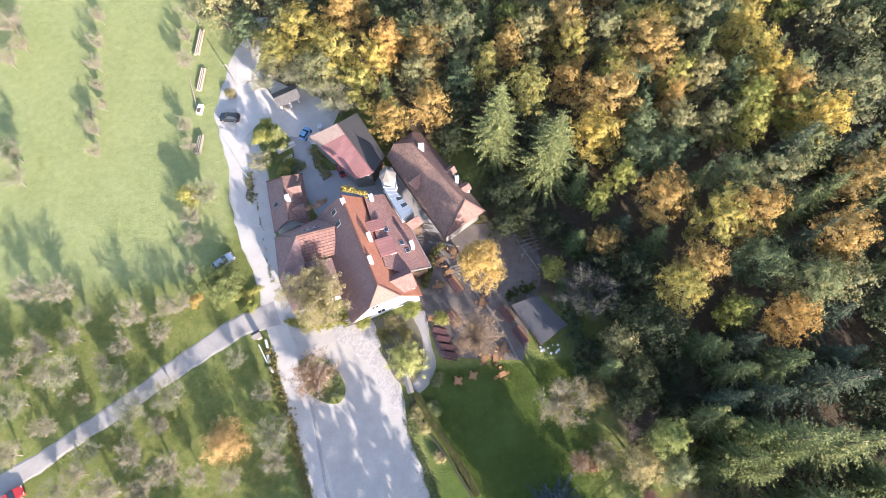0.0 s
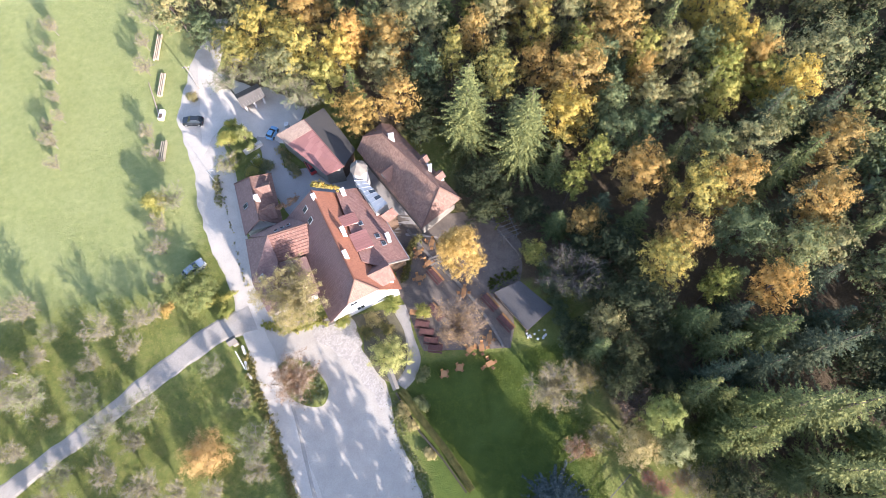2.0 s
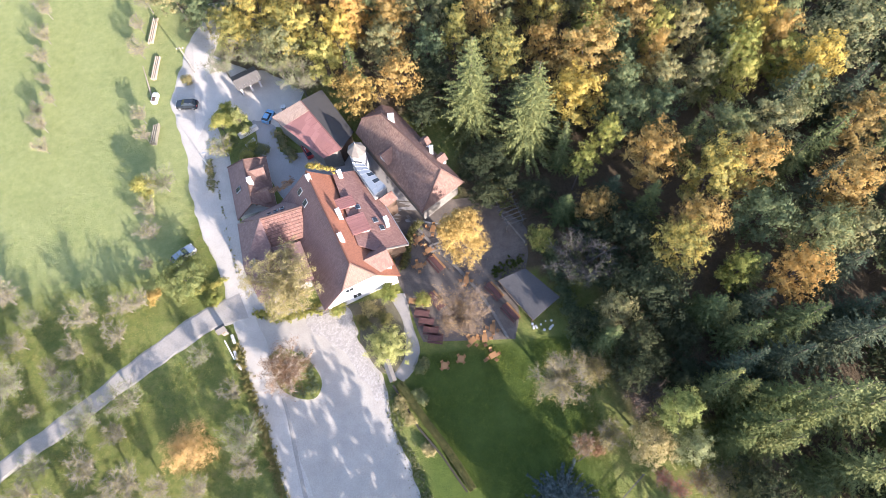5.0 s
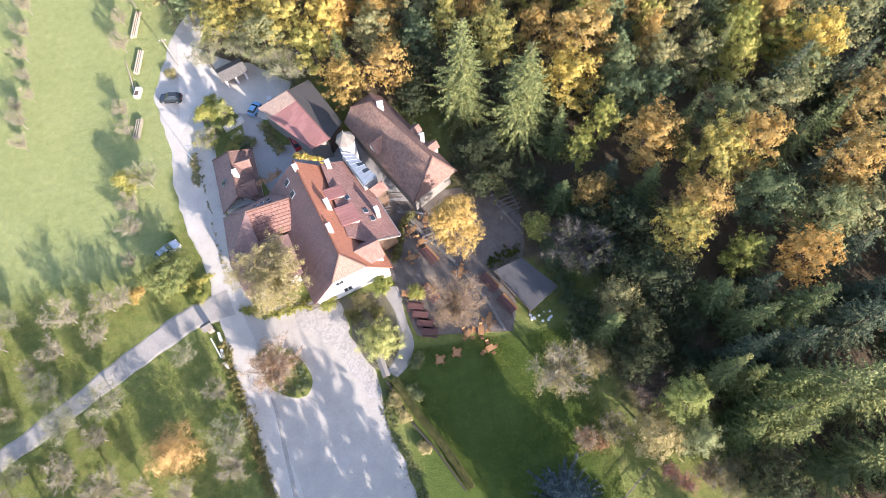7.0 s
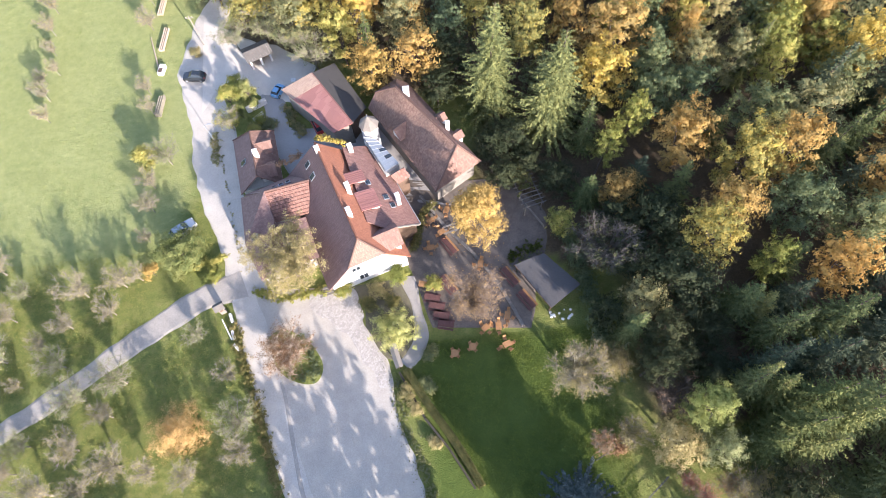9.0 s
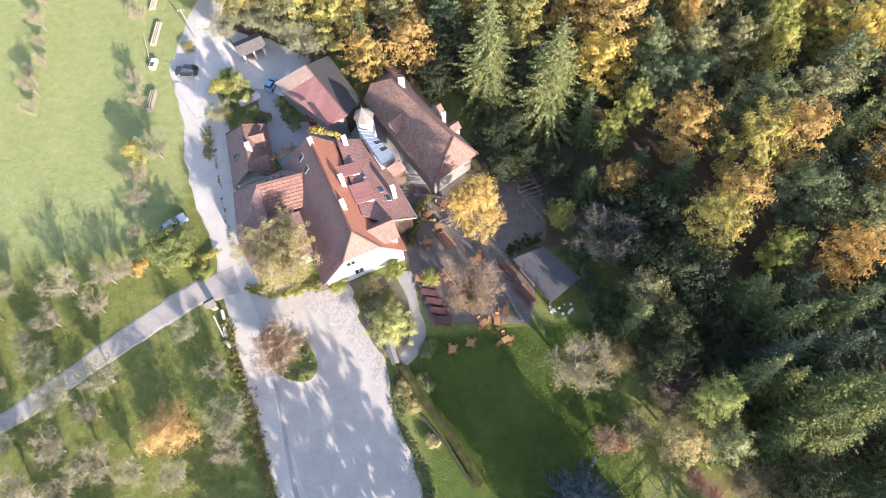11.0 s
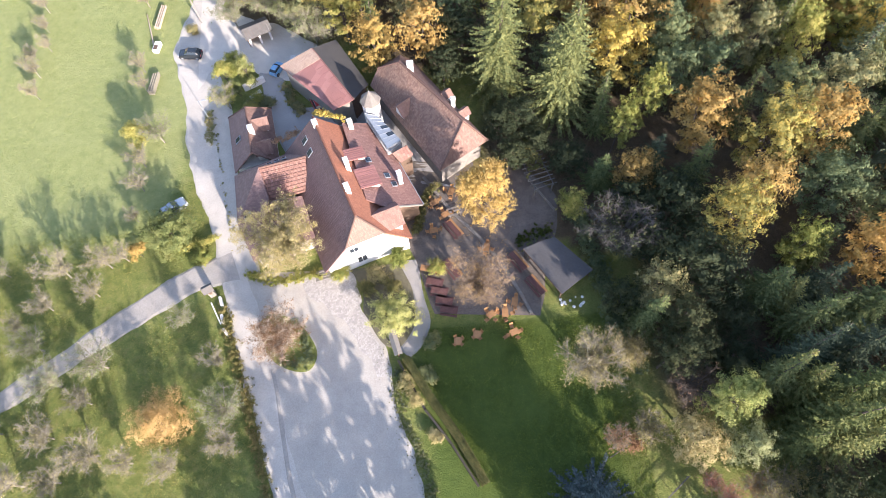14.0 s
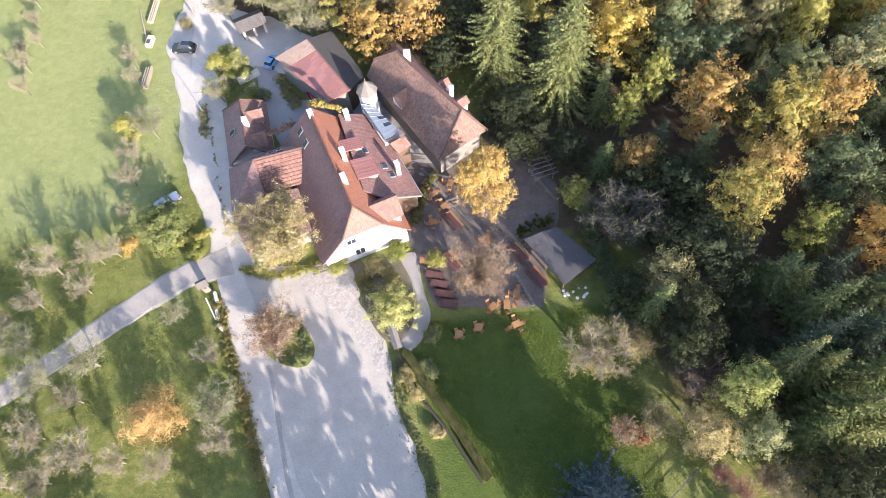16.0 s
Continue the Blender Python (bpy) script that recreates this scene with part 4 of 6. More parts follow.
def build_north_wing():
    """The small house along the lane, with two gablets on its sunny slope."""
    w = thing("cottage", (-15.5, 18.7, 0), 9.5, "small lane-side cottage with old tiled roof and gablets", "house")
    part("wall", box_bm(-2.9, 2.6, -4.6, 4.6, -0.3, 2.4), M["plaster_grey"], w)
    zr = 5.5
    part("roof", slab_bm([(-3.4, 5.0, 2.3), (-3.4, -5.0, 2.3), (0, -4.6, zr), (0, 3.4, zr)], 0.2), M["tile_brown"], w)
    part("roof", slab_bm([(3.0, -5.0, 2.4), (3.0, 5.0, 2.4), (0, 3.4, zr), (0, -4.6, zr)], 0.2), M["tile_pale"], w, "sunlit weathered pale tiles")
    part("hip", slab_bm([(3.0, 5.0, 2.4), (-3.4, 5.0, 2.3), (0, 3.4, zr)], 0.2), M["tile_pale"], w)
    rim((0, -4.6, zr), (0, 3.4, zr), 0.13, M["tile_pale"], w)
    rim((0, 3.4, zr), (3.0, 5.0, 2.4), 0.11, M["tile_pale"], w)
    rim((0, 3.4, zr), (-3.4, 5.0, 2.3), 0.11, M["tile_pale"], w)
    for b in (1.3, -2.9):
        g = part("gablet", wall_bm([(0.3, b - 1.0), (2.3, b - 1.0), (2.3, b + 1.0), (0.3, b + 1.0)], 2.4, [3.8] * 4), M["plaster_grey"], w, "small roof gablet")
        part("gablet_roof", slab_bm([(0.2, b - 1.4, 3.8), (2.7, b - 1.4, 3.8), (2.7, b, 5.1), (0.2, b, 5.1)], 0.12), M["tile_pale"], g)
        part("gablet_roof", slab_bm([(2.7, b + 1.4, 3.8), (0.2, b + 1.4, 3.8), (0.2, b, 5.1), (2.7, b, 5.1)], 0.12), M["tile_old"], g)
        part("pane", box_bm(2.29, 2.33, b - 0.4, b + 0.4, 2.9, 3.7), M["glass_dark"], g)
    chimney((0.4, -0.9), 0.9, 1.0, 4.6, 6.5, w)
    skylight((-2.4, -1.0, 3.3), (0, 1, 0), (1, 0, 0.94), 0.8, 1.2, w, (-0.94, 0, 1))
    return w


def build_barn():
    b = thing("barn", (0, 0, 0), 0, "barn with red sheet roof and black felt lean-to", "barn")
    W, S, E, N = (-11.75, 30.25, 4.3), (-3.75, 21.1, 4.3), (-0.55, 21.3, 6.0), (-6.4, 31.0, 6.6)
    part("wall", wall_bm([(-11.0, 30.0), (-3.9, 21.8), (-1.0, 22.0), (-6.4, 30.6)], -0.3, [4.0, 4.0, 5.5, 6.2]), M["wood_grey"], b)
    part("roof", slab_bm([W, S, E, N], 0.18), M["sheet_red"], b, "red profiled sheet roof slope")
    wv, sv, ev, nv = (Vector(p) for p in (W, S, E, N))
    up = Vector((0, 0, 0.05))
    for i in range(1, 7):
        part("seam", tube_bm(wv.lerp(sv, 0.24 + i * 0.108) + up * 0.4, nv.lerp(ev, 0.22 + i * 0.111) + up * 0.4, 0.035, 0.035, 5), M["sheet_red"], b)
    for k in (0.33, 0.66):
        part("sheet_lap", tube_bm(wv.lerp(nv, k).lerp(sv.lerp(ev, k), 0.23) + up * 0.4, wv.lerp(nv, k).lerp(sv.lerp(ev, k), 0.99) + up * 0.4, 0.03, 0.03, 5), M["sheet_red"], b)
    part("verge", slab_bm([wv + up * 2, wv.lerp(sv, 0.235) + up * 2, nv.lerp(ev, 0.215) + up * 2, nv + up * 2], 0.12), M["tile_sand"], b, "strip of old tiles along the verge")
    part("roof", slab_bm([(1.4, 25.4, 4.2), (-3.2, 34.2, 4.8), N, E], 0.18), M["felt_dark"], b, "black felt roof slope")
    part("wall", wall_bm([(-6.0, 31.0), (-1.0, 22.6), (0.9, 25.4), (-3.4, 33.6)], -0.3, [4.3, 4.3, 3.9, 4.4]), M["wood_dark"], b)
    rim(N, E, 0.1, M["sheet_red"], b)
    chimney((-10.2, 33.2), 0.9, 0.9, -0.2, 3.2, b)
    return b


def build_hall():
    """The long house beside the wood."""
    b = thing("long_house", (0, 0, 0), 0, "long house with weathered old tile roof beside the wood", "house")
    d, e = Vector((0.548, -0.836, 0)), Vector((0.836, 0.548, 0))
    o = Vector((7.4, 24.8, 0))
    P = lambda s, a, z: o + d * s + e * a + Vector((0, 0, z))
    part("wall", wall_bm([P(-3.0, -4.1, 0)[:2], P(14.2, -5.2, 0)[:2], P(14.2, 1.8, 0)[:2], P(-3.0, 2.6, 0)[:2]], -0.3, [4.2] * 4), M["stone"], b, "grey rubble wall")
    part("gable", wall_bm([P(-3.2, -3.5, 0)[:2], P(-2.8, -3.5, 0)[:2], P(-2.8, 1.7, 0)[:2], P(-3.2, 1.7, 0)[:2]], 4.0, [5.4] * 4), M["plaster"], b)
    zr, ze, zm = 9.0, 4.2, 6.5
    NW, SW, SE, NE = P(-3.5, -4.6, ze), P(14.75, -5.9, ze), P(15.2, 2.2, ze + 0.4), P(-3.4, 3.0, ze)
    RN, RS, HW, HE = P(-0.4, -0.9, zr), P(13.1, -0.5, zr), P(-3.5, -2.8, zm), P(-3.5, 1.1, zm)
    part("roof", slab_bm([NW, SW, RS, RN, HW], 0.22), M["tile_old"], b, "mottled old tile roof slope")
    part("roof", slab_bm([SE, NE, HE, RN, RS], 0.22), M["tile_pale"], b)
    part("hip", slab_bm([SW, SE, RS], 0.22), M["tile_pale"], b)
    part("hip", slab_bm([HE, HW, RN], 0.22), M["tile_pale"], b)
    rim(RN, RS, 0.17, M["tile_pale"], b)
    rim(SW, RS, 0.13, M["tile_pale"], b)
    rim(SE, RS, 0.13, M["tile_pale"], b)
    rim(HW, RN, 0.13, M["tile_pale"], b)
    c = P(1.2, -0.3, 0)
    chimney((c.x, c.y), 1.2, 1.0, 7.8, 9.9, b)
    chimney((13.2, 17.9), 0.8, 0.7, 6.0, 8.7, b)
    g = part("dormer", wall_bm([P(3.3, -4.7, 0)[:2], P(5.1, -4.7, 0)[:2], P(5.1, -3.4, 0)[:2], P(3.3, -3.4, 0)[:2]], 4.4, [5.9] * 4), M["plaster"], b, "dormer with pale tiles on the shaded slope")
    for side in (1, -1):
        part("dormer_roof", slab_bm([P(4.2 + side * 1.3, -5.0, 5.6), P(4.2 + side * 1.3, -3.4, 5.6), P(4.2, -1.9, 7.25), P(4.2, -5.1, 7.1)][::side], 0.1), M["tile_pale"], g)
    # two dormers on the wood side
    for s, a, sg, z in ((6.6, 1.6, 1, 7.3), (10.5, 1.6, 1, 7.1)):
        g = part("dormer", wall_bm([P(s - 0.55, a - 0.6, 0)[:2], P(s + 0.55, a - 0.6, 0)[:2], P(s + 0.55, a + 0.6, 0)[:2], P(s - 0.55, a + 0.6, 0)[:2]], 5.0, [z - 0.6] * 4), M["plaster"], b, "small dormer with pale tiles")
        part("dormer_roof", slab_bm([P(s + 0.85, a + sg * 0.8, z - 0.65), P(s + 0.85, a - sg * 0.8, z - 0.65), P(s, a - sg * 0.8, z + 0.15), P(s, a + sg * 0.8, z + 0.15)], 0.1), M["tile_pale"], g)
        part("dormer_roof", slab_bm([P(s - 0.85, a - sg * 0.8, z - 0.65), P(s - 0.85, a + sg * 0.8, z - 0.65), P(s, a + sg * 0.8, z + 0.15), P(s, a - sg * 0.8, z + 0.15)], 0.1), M["tile_old"], g)
    return b


def build_tower():
    t = thing("stair_tower", (1.9, 19.95, 0), 10, "white octagonal stair tower with a shingled tent roof", "tower")
    part("wall", tube_bm((0, 0, -0.2), (0, 0, 7.2), 1.25, 1.25, 8), M["plaster"], t)
    bm = tube_bm((0, 0, 7.1), (0, 0, 7.4), 1.5, 1.4, 8)
    tube_bm((0, 0, 7.4), (0, 0, 8.9), 1.4, 0.04, 8, bm)
    part("roof", bm, M["shingle"], t, "pale shingled tent roof")
    part("finial", tube_bm((0, 0, 8.9), (0, 0, 9.5), 0.04, 0.02, 6), M["metal_zinc"], t)
    return t


def build_glass_roof():
    g = thing("glazed_passage", (0, 0, 0), 0, "glazed passage roof with zinc glazing bars", "glass roof")
    A, B, C, D = Vector((0.9, 18.25, 6.3)), Vector((2.6, 18.3, 5.6)), Vector((5.7, 13.9, 5.5)), Vector((3.75, 12.2, 6.2))
    part("wall", wall_bm([A[:2], D[:2], C[:2], B[:2]], -0.2, [5.2] * 4), M["plaster_grey"], g)
    part("sheet", slab_bm([p - Vector((0, 0, 0.1)) for p in (B, C, D, A)], 0.08), M["metal_zinc"], g)
    n = (C - B).cross(A - B).normalized()
    n = n if n.z > 0 else -n
    for i in range(8):
        s, e = (i + 0.03) / 8, (i + 0.97) / 8
        for lo, hi in ((0.03, 0.49), (0.51, 0.97)):
            q = [B.lerp(C, s).lerp(A.lerp(D, s), lo), B.lerp(C, e).lerp(A.lerp(D, e), lo), B.lerp(C, e).lerp(A.lerp(D, e), hi), B.lerp(C, s).lerp(A.lerp(D, s), hi)]
            part("pane", slab_bm([p + n * 0.1 for p in q], 0.02), M["glass_dark"] if (i in (3, 5) and lo < 0.3) else M["glass_roof"], g)
    for i in range(9):
        s = i / 8
        part("glazing_bar", tube_bm(B.lerp(C, s) + n * 0.11, A.lerp(D, s) + n * 0.11, 0.03, 0.03, 4), M["metal_zinc"], g)
    part("annex_roof", slab_bm([(7.2, 12.0, 4.6), (5.4, 10.9, 4.6), (4.4, 11.55, 6.0), (6.4, 12.9, 5.7)], 0.15), M["tile_cross"], g, "small ribbed tile roof")
    part("annex_wall", wall_bm([(6.9, 12.0), (5.4, 11.2), (4.6, 11.7), (6.3, 12.7)], -0.2, [4.4] * 4), M["wood_dark"], g)
    return g


build_farmhouse()
build_cross_wing()
build_north_wing()
build_barn()
build_hall()
build_tower()
build_glass_roof()


# ---- trees: x, y, height, crown radius ----
BARE = [(-57.4, 5.8, 5.5, 2.7), (-52.3, 5.2, 5.8, 2.9), (-39.8, 0.4, 5.5, 2.7), (-34.5, 1.3, 4.7, 2.2), (-32.3, 2.1, 4.1, 1.8), (-35.5, -2.7, 4.6, 2.1), (-41.3, -4.1, 4.4, 2.0), (-44.3, -6.4, 3.8, 1.6), (-54.0, -3.5, 5.7, 2.8), (-49.3, -2.3, 4.4, 2.0), (-53.2, -8.0, 4.1, 1.8), (-58.2, -6.9, 4.7, 2.2), (-46.6, -11.7, 3.1, 1.2), (-51.5, -15.8, 4.6, 2.1), (-55.9, -19.1, 5.2, 2.5), (-34.1, -16.8, 4.2, 1.9), (-37.9, -20.5, 5.2, 2.5), (-32.3, -22.9, 5.7, 2.8), (-28.1, -24.1, 4.4, 2.0), (-23.1, -25.3, 4.6, 2.1), (-18.6, -13.2, 4.1, 1.8), (-16.6, -22.9, 4.9, 2.3)]
BARE_SOUTH = [(-40.2, -25.5, 6.2, 3.1), (-36.1, -25.5, 4.6, 2.1), (-45.4, -22.6, 4.6, 2.1)]
SPARSE = [(-49.5, -8.0, 6.3, 3.3), (-41.3, -9.5, 4.8, 2.3), (-56.0, -11.8, 5.2, 2.5), (-44.2, -19.4, 4.6, 2.1), (-38.2, -14.3, 5.5, 2.7), (-32.8, -12.5, 5.5, 2.7), (-23.2, -7.5, 3.9, 1.7), (-17.1, -19.5, 5.5, 2.7), (-48.4, -24.8, 4.7, 2.2), (-48.1, 1.3, 3.8, 1.6), (-34.9, 61.2, 6.2, 3.2), (-29.9, 21.4, 5.2, 2.5), (-65.0, 32.2, 5.5, 2.7), (-63.5, 27.0, 5.0, 2.4), (-20.2, 43.4, 5.9, 3.0), (-15.2, 45.0, 6.5, 3.4), (-6.7, 37.1, 7.3, 3.8), (-10.4, 41.6, 7.0, 3.4)]
YELLOW = [
    (-6.4, 45.2, 14.0, 4.9), (-12.5, 49.5, 14.0, 5.0), (0.5, 41.5, 14.0, 3.7), (-17.8, 48.9, 10.0, 4.1),
    (19.9, 38.0, 15.4, 2.7), (26.2, 32.6, 15.5, 4.2), (35.2, 39.7, 16.7, 3.5), (36.3, 23.2, 15.4, 4.8), (65.0, 36.4, 16.7, 3.8), (67.4, 31.6, 17.0, 3.2), (64.2, 42.0, 16.7, 3.4), (72.8, 22.6, 16.7, 4.2), (52.4, 5.9, 16.7, 4.7), (45.4, -3.6, 15.8, 4.0)]
ORANGE = [
    (-4.1, 53.3, 15.0, 5.1), (2.7, 45.1, 15.0, 3.8), (10.3, 43.3, 15.0, 3.9),
    (34.1, 45.2, 16.7, 4.6), (47.3, 39.1, 16.7, 6.0), (39.6, 29.1, 17.5, 5.8), (49.9, 29.5, 15.4, 2.2), (69.4, 27.6, 16.7, 3.4), (44.8, 11.6, 15.4, 4.7), (36.0, 5.6, 9.5, 3.0), (57.6, 6.8, 16.7, 4.2), (48.0, -0.6, 15.5, 3.8), (70.3, 2.1, 16.7, 4.4), (76.5, 12.7, 15.4, 4.2), (58.8, -9.2, 15.4, 3.6)]
OLIVE = [
    (15.8, 45.5, 15.4, 5.1), (28.8, 44.2, 15.4, 3.7), (41.6, 42.9, 15.4, 3.5), (56.7, 33.3, 15.4, 3.7), (50.7, 25.3, 14.1, 3.4), (64.0, 12.8, 15.4, 4.7), (81.4, 28.8, 15.4, 6.4), (56.0, 24.3, 14.1, 3.0), (58.4, 45.2, 15.4, 4.4), (34.7, -10.6, 10.5, 3.0), (-9.7, 42.2, 12.0, 4.3), (8.3, 38.4, 13.0, 4.0)]
LIME = [
    (38.5, 15.1, 14.5, 2.4), (35.0, 12.0, 11.5, 2.4), (63.4, 26.7, 15.4, 3.6), (69.1, 25.7, 14.1, 3.2), (61.8, 22.2, 14.1, 2.5), (52.0, -7.8, 13, 2.3), (-1.7, 37.9, 12.0, 3.6), (27.7, 2.8, 6.5, 2.2)]
GREEN = [
    (58.5, 0.2, 14.0, 4.6), (64.6, -3.6, 14.0, 4.6), (43.2, 20.0, 13.5, 4.4), (48.8, 19.6, 13.0, 3.8), (44.0, 24.6, 14.0, 3.6), (57.6, 14.6, 13.5, 4.2), (71.0, 18.6, 14.0, 4.0), (46.0, 34.0, 14.0, 3.4), (-23.9, 54.6, 9.0, 4.0)]
# trees in the dim part of the wood, shade painted into their leaves
SHADED = [
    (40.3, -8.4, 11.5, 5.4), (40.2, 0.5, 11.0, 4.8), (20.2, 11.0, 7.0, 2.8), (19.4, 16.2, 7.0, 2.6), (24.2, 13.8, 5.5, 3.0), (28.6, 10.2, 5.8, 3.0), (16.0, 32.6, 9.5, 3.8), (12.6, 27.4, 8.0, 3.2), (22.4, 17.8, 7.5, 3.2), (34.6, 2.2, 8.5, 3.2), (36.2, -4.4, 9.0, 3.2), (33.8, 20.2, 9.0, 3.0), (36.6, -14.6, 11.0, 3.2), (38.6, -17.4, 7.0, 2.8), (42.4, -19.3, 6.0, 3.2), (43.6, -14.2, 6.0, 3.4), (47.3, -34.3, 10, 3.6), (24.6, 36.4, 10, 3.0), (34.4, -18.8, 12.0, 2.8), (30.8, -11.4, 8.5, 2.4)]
CONIFER = [
    (56.0, 37.4, 17.9, 3.3), (67.8, 18.8, 16.7, 3.9), (65.2, 8.0, 15.4, 3.3), (71.3, 11.2, 15.4, 3.7), (66.3, 3.3, 15.4, 3.1), (52.4, 14.9, 12.8, 2.9), (33.7, 16.0, 13.1, 2.7), (78.0, 18.5, 15.4, 4.3), (59.4, 25.4, 15.4, 3.0), (50.3, -15.7, 15.5, 3.0), (48.0, -20.4, 17.0, 3.0), (44.9, -22.6, 13.0, 2.8), (47.6, -11.6, 12.0, 3.8), (53.7, -11.8, 11.5, 3.4), (50.6, -12.4, 9.0, 3.0), (55.6, -6.6, 11.0, 3.4), (54.3, -20.0, 14.0, 4.0), (54.4, -26.4, 22.0, 5.0), (57.4, -15.5, 15.0, 4.4), (61.9, -18.9, 19.0, 4.8), (60.6, -27.5, 22.0, 5.0), (32.9, -13.8, 13.5, 2.7)]

FOREST = [broadleaf(s, 15.0, 5.0, 8400, 0.165, 0.3, boughs=l, label="tall broadleaved tree in autumn leaf at the wood", category="tree") for s, l in ((1, 46), (2, 38), (3, 54), (4, 42), (5, 34))]
FOREST_FAR = [broadleaf(s, 15.0, 5.0, 1900, 0.325, 0.3, boughs=l, label="broadleaved tree far back in the wood", category="tree") for s, l in ((9, 40), (10, 34))]
FOREST_LOW = [broadleaf(s, 15.0, 5.0, 3800, 0.23, 0.3, boughs=l, label="broadleaved tree among others in the wood", category="tree") for s, l in ((6, 44), (7, 36), (8, 50))]
BARES = [bare_tree(s, 5.5, 3.3, 2600, limbs=9, subs=8, twigs=16, leaf=0.048, label="small leafless orchard tree", category="fruit tree") for s in (11, 12, 13)]
SPARSES = [bare_tree(s, 5.0, 3.0, 5000, "leaf_mist", limbs=9, subs=8, twigs=12, label="orchard tree with thin pale leaves", category="fruit tree", leaf=0.052) for s in (21, 22)]
SPRUCES = [conifer(s, 18.0, 4.8, label="tall dark green spruce", category="conifer") for s in (31, 32, 33)]

MIXED = [(*r, k) for k, g in (("leaf_pale", [(36.2, -27.4, 5.2, 3.3)]), ("leaf_gold", [(3.3, 29.9, 13.0, 3.7)]), ("leaf_shaded", SHADED), ("leaf_yellow", YELLOW), ("leaf_orange", ORANGE), ("leaf_olive", OLIVE), ("leaf_lime", LIME), ("leaf_green", GREEN)) for r in g]
LONE = [(20.4, 25.6, 6.5), (28.8, 20.4, 6.6), (48.4, -27.7, 6.5), (40.4, -28.0, 2.5), (37.2, -22.8, 2.5), (16.3, 4.3, 4.4), (14.1, -7.2, 4), (25.4, -18.2, 3.6), (23.2, -32.8, 5), (32.4, -1.0, 3), (23.8, 8.5, 4.2)]


def wood_filler():
    """Places for the trees behind and between the ones that stand out."""
    rng = random.Random(5)
    taken = [(r[0], r[1], r[3]) for r in MIXED + CONIFER] + LONE
    out = []
    for _ in range(14000):
        x, y = rng.uniform(-45, 122), rng.uniform(-45, 78)
        r = rng.uniform(3.0, 4.4)
        in_cut = abs(0.9 * (x - 78.5) + 0.44 * (y - 33)) < 4.6 and 24 < y < 52
        if in_cut or forest_share(x, y) < 0.9 or (x < -8 and y < 53) or (y < -30 and 6.5 < 0.875 * x + 0.485 * y < 15) or any((x - a) ** 2 + (y - b) ** 2 < (0.66 * (r + c)) ** 2 for a, b, c in taken):
            continue
        taken.append((x, y, r))
        out.append((x, y, rng.uniform(9.5, 14) if y < 28 else rng.uniform(11, 15), r))
    return out


FILL = [(x, y, h * 0.55 if y < -28 else h if x > 40 or y > 28 else h * 0.72, r) for x, y, h, r in wood_filler() if y > -37 and not (36 < x < 46 and -24 < y < -11)]
random.Random(3).shuffle(FILL)
FAR = [r for r in FILL if r[0] > 80 or r[1] > 62]
FILL = [r for r in FILL if r not in FAR]
cut = len(FILL) * 2 // 5
FILL_MATS = ["leaf_green", "leaf_olive", "leaf_green", "leaf_orange", "leaf_olive", "leaf_green", "leaf_lime", "leaf_yellow"]
rows = MIXED
# by zone, filler trees get the leaf colour that already holds shade
low_rows = [(*r, "leaf_shaded" if (r[0] < 46 and r[1] < 26) or r[1] < -12 else FILL_MATS[i % 8]) for i, r in enumerate(FILL[cut:]) if math.hypot(r[0] - 25, r[1] + 1) > 5.5]
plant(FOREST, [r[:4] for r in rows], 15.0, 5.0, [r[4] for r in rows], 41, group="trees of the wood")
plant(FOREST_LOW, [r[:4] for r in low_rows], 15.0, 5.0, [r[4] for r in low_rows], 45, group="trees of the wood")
plant(FOREST_FAR, FAR, 15.0, 5.0, ["leaf_green", "leaf_olive", "leaf_shaded", "leaf_green"], 46, group="trees of the wood")
plant(SPRUCES, CONIFER + [(40.2, -41, 20, 3.0), (62.4, -38, 24, 4.6), (67.5, -33.5, 24, 4.6), (72.5, -25.5, 22, 4.6), (57.6, -34.0, 20, 4.2)] + FILL[:cut], 18.0, 4.8, ["needle", "needle_dark", "needle_pale"], 42, group="conifers of the wood")
FIELD_ROW = [(-54.1, 62.8, 4.2, 1.9), (-53.6, 56.5, 4.2, 1.9), (-53.1, 51.1, 4.2, 1.9), (-52.2, 46.4, 3.4, 1.4), (-50.8, 41.9, 3.3, 1.3), (-52.6, 40.2, 3.3, 1.3), (-51.6, 36.5, 4.2, 1.9), (-50.7, 31.9, 3.8, 1.6), (-70.6, 61.5, 6.6, 3.4), (-70.1, 53.3, 4.6, 2.1), (-68.1, 57.1, 4.6, 2.1), (-35.8, 50.2, 4.6, 2.1), (-34.6, 35.6, 3.9, 1.7), (-33.8, 31.6, 3.6, 1.5), (-31.9, 8.1, 3.3, 1.3), (-31.8, 13.1, 4.2, 1.9), (-32.1, 17.3, 4.2, 1.9), (-36.3, 56.3, 3.9, 1.7)]
plant(BARES, BARE + BARE_SOUTH + FIELD_ROW, 5.5, 3.3, None, 43, group="bare orchard trees")
plant(SPARSES, SPARSE, 5.0, 3.0, None, 44, group="thin-leaved orchard trees")

# single trees about the house
def single(t, row, h, r, name):
    x, y, hh, rr = row
    t.name = name
    t.matrix_basis = pose(x, y, -0.05, 0, 0, 40) @ Matrix.Diagonal((rr / r, rr / r, hh / h, 1))


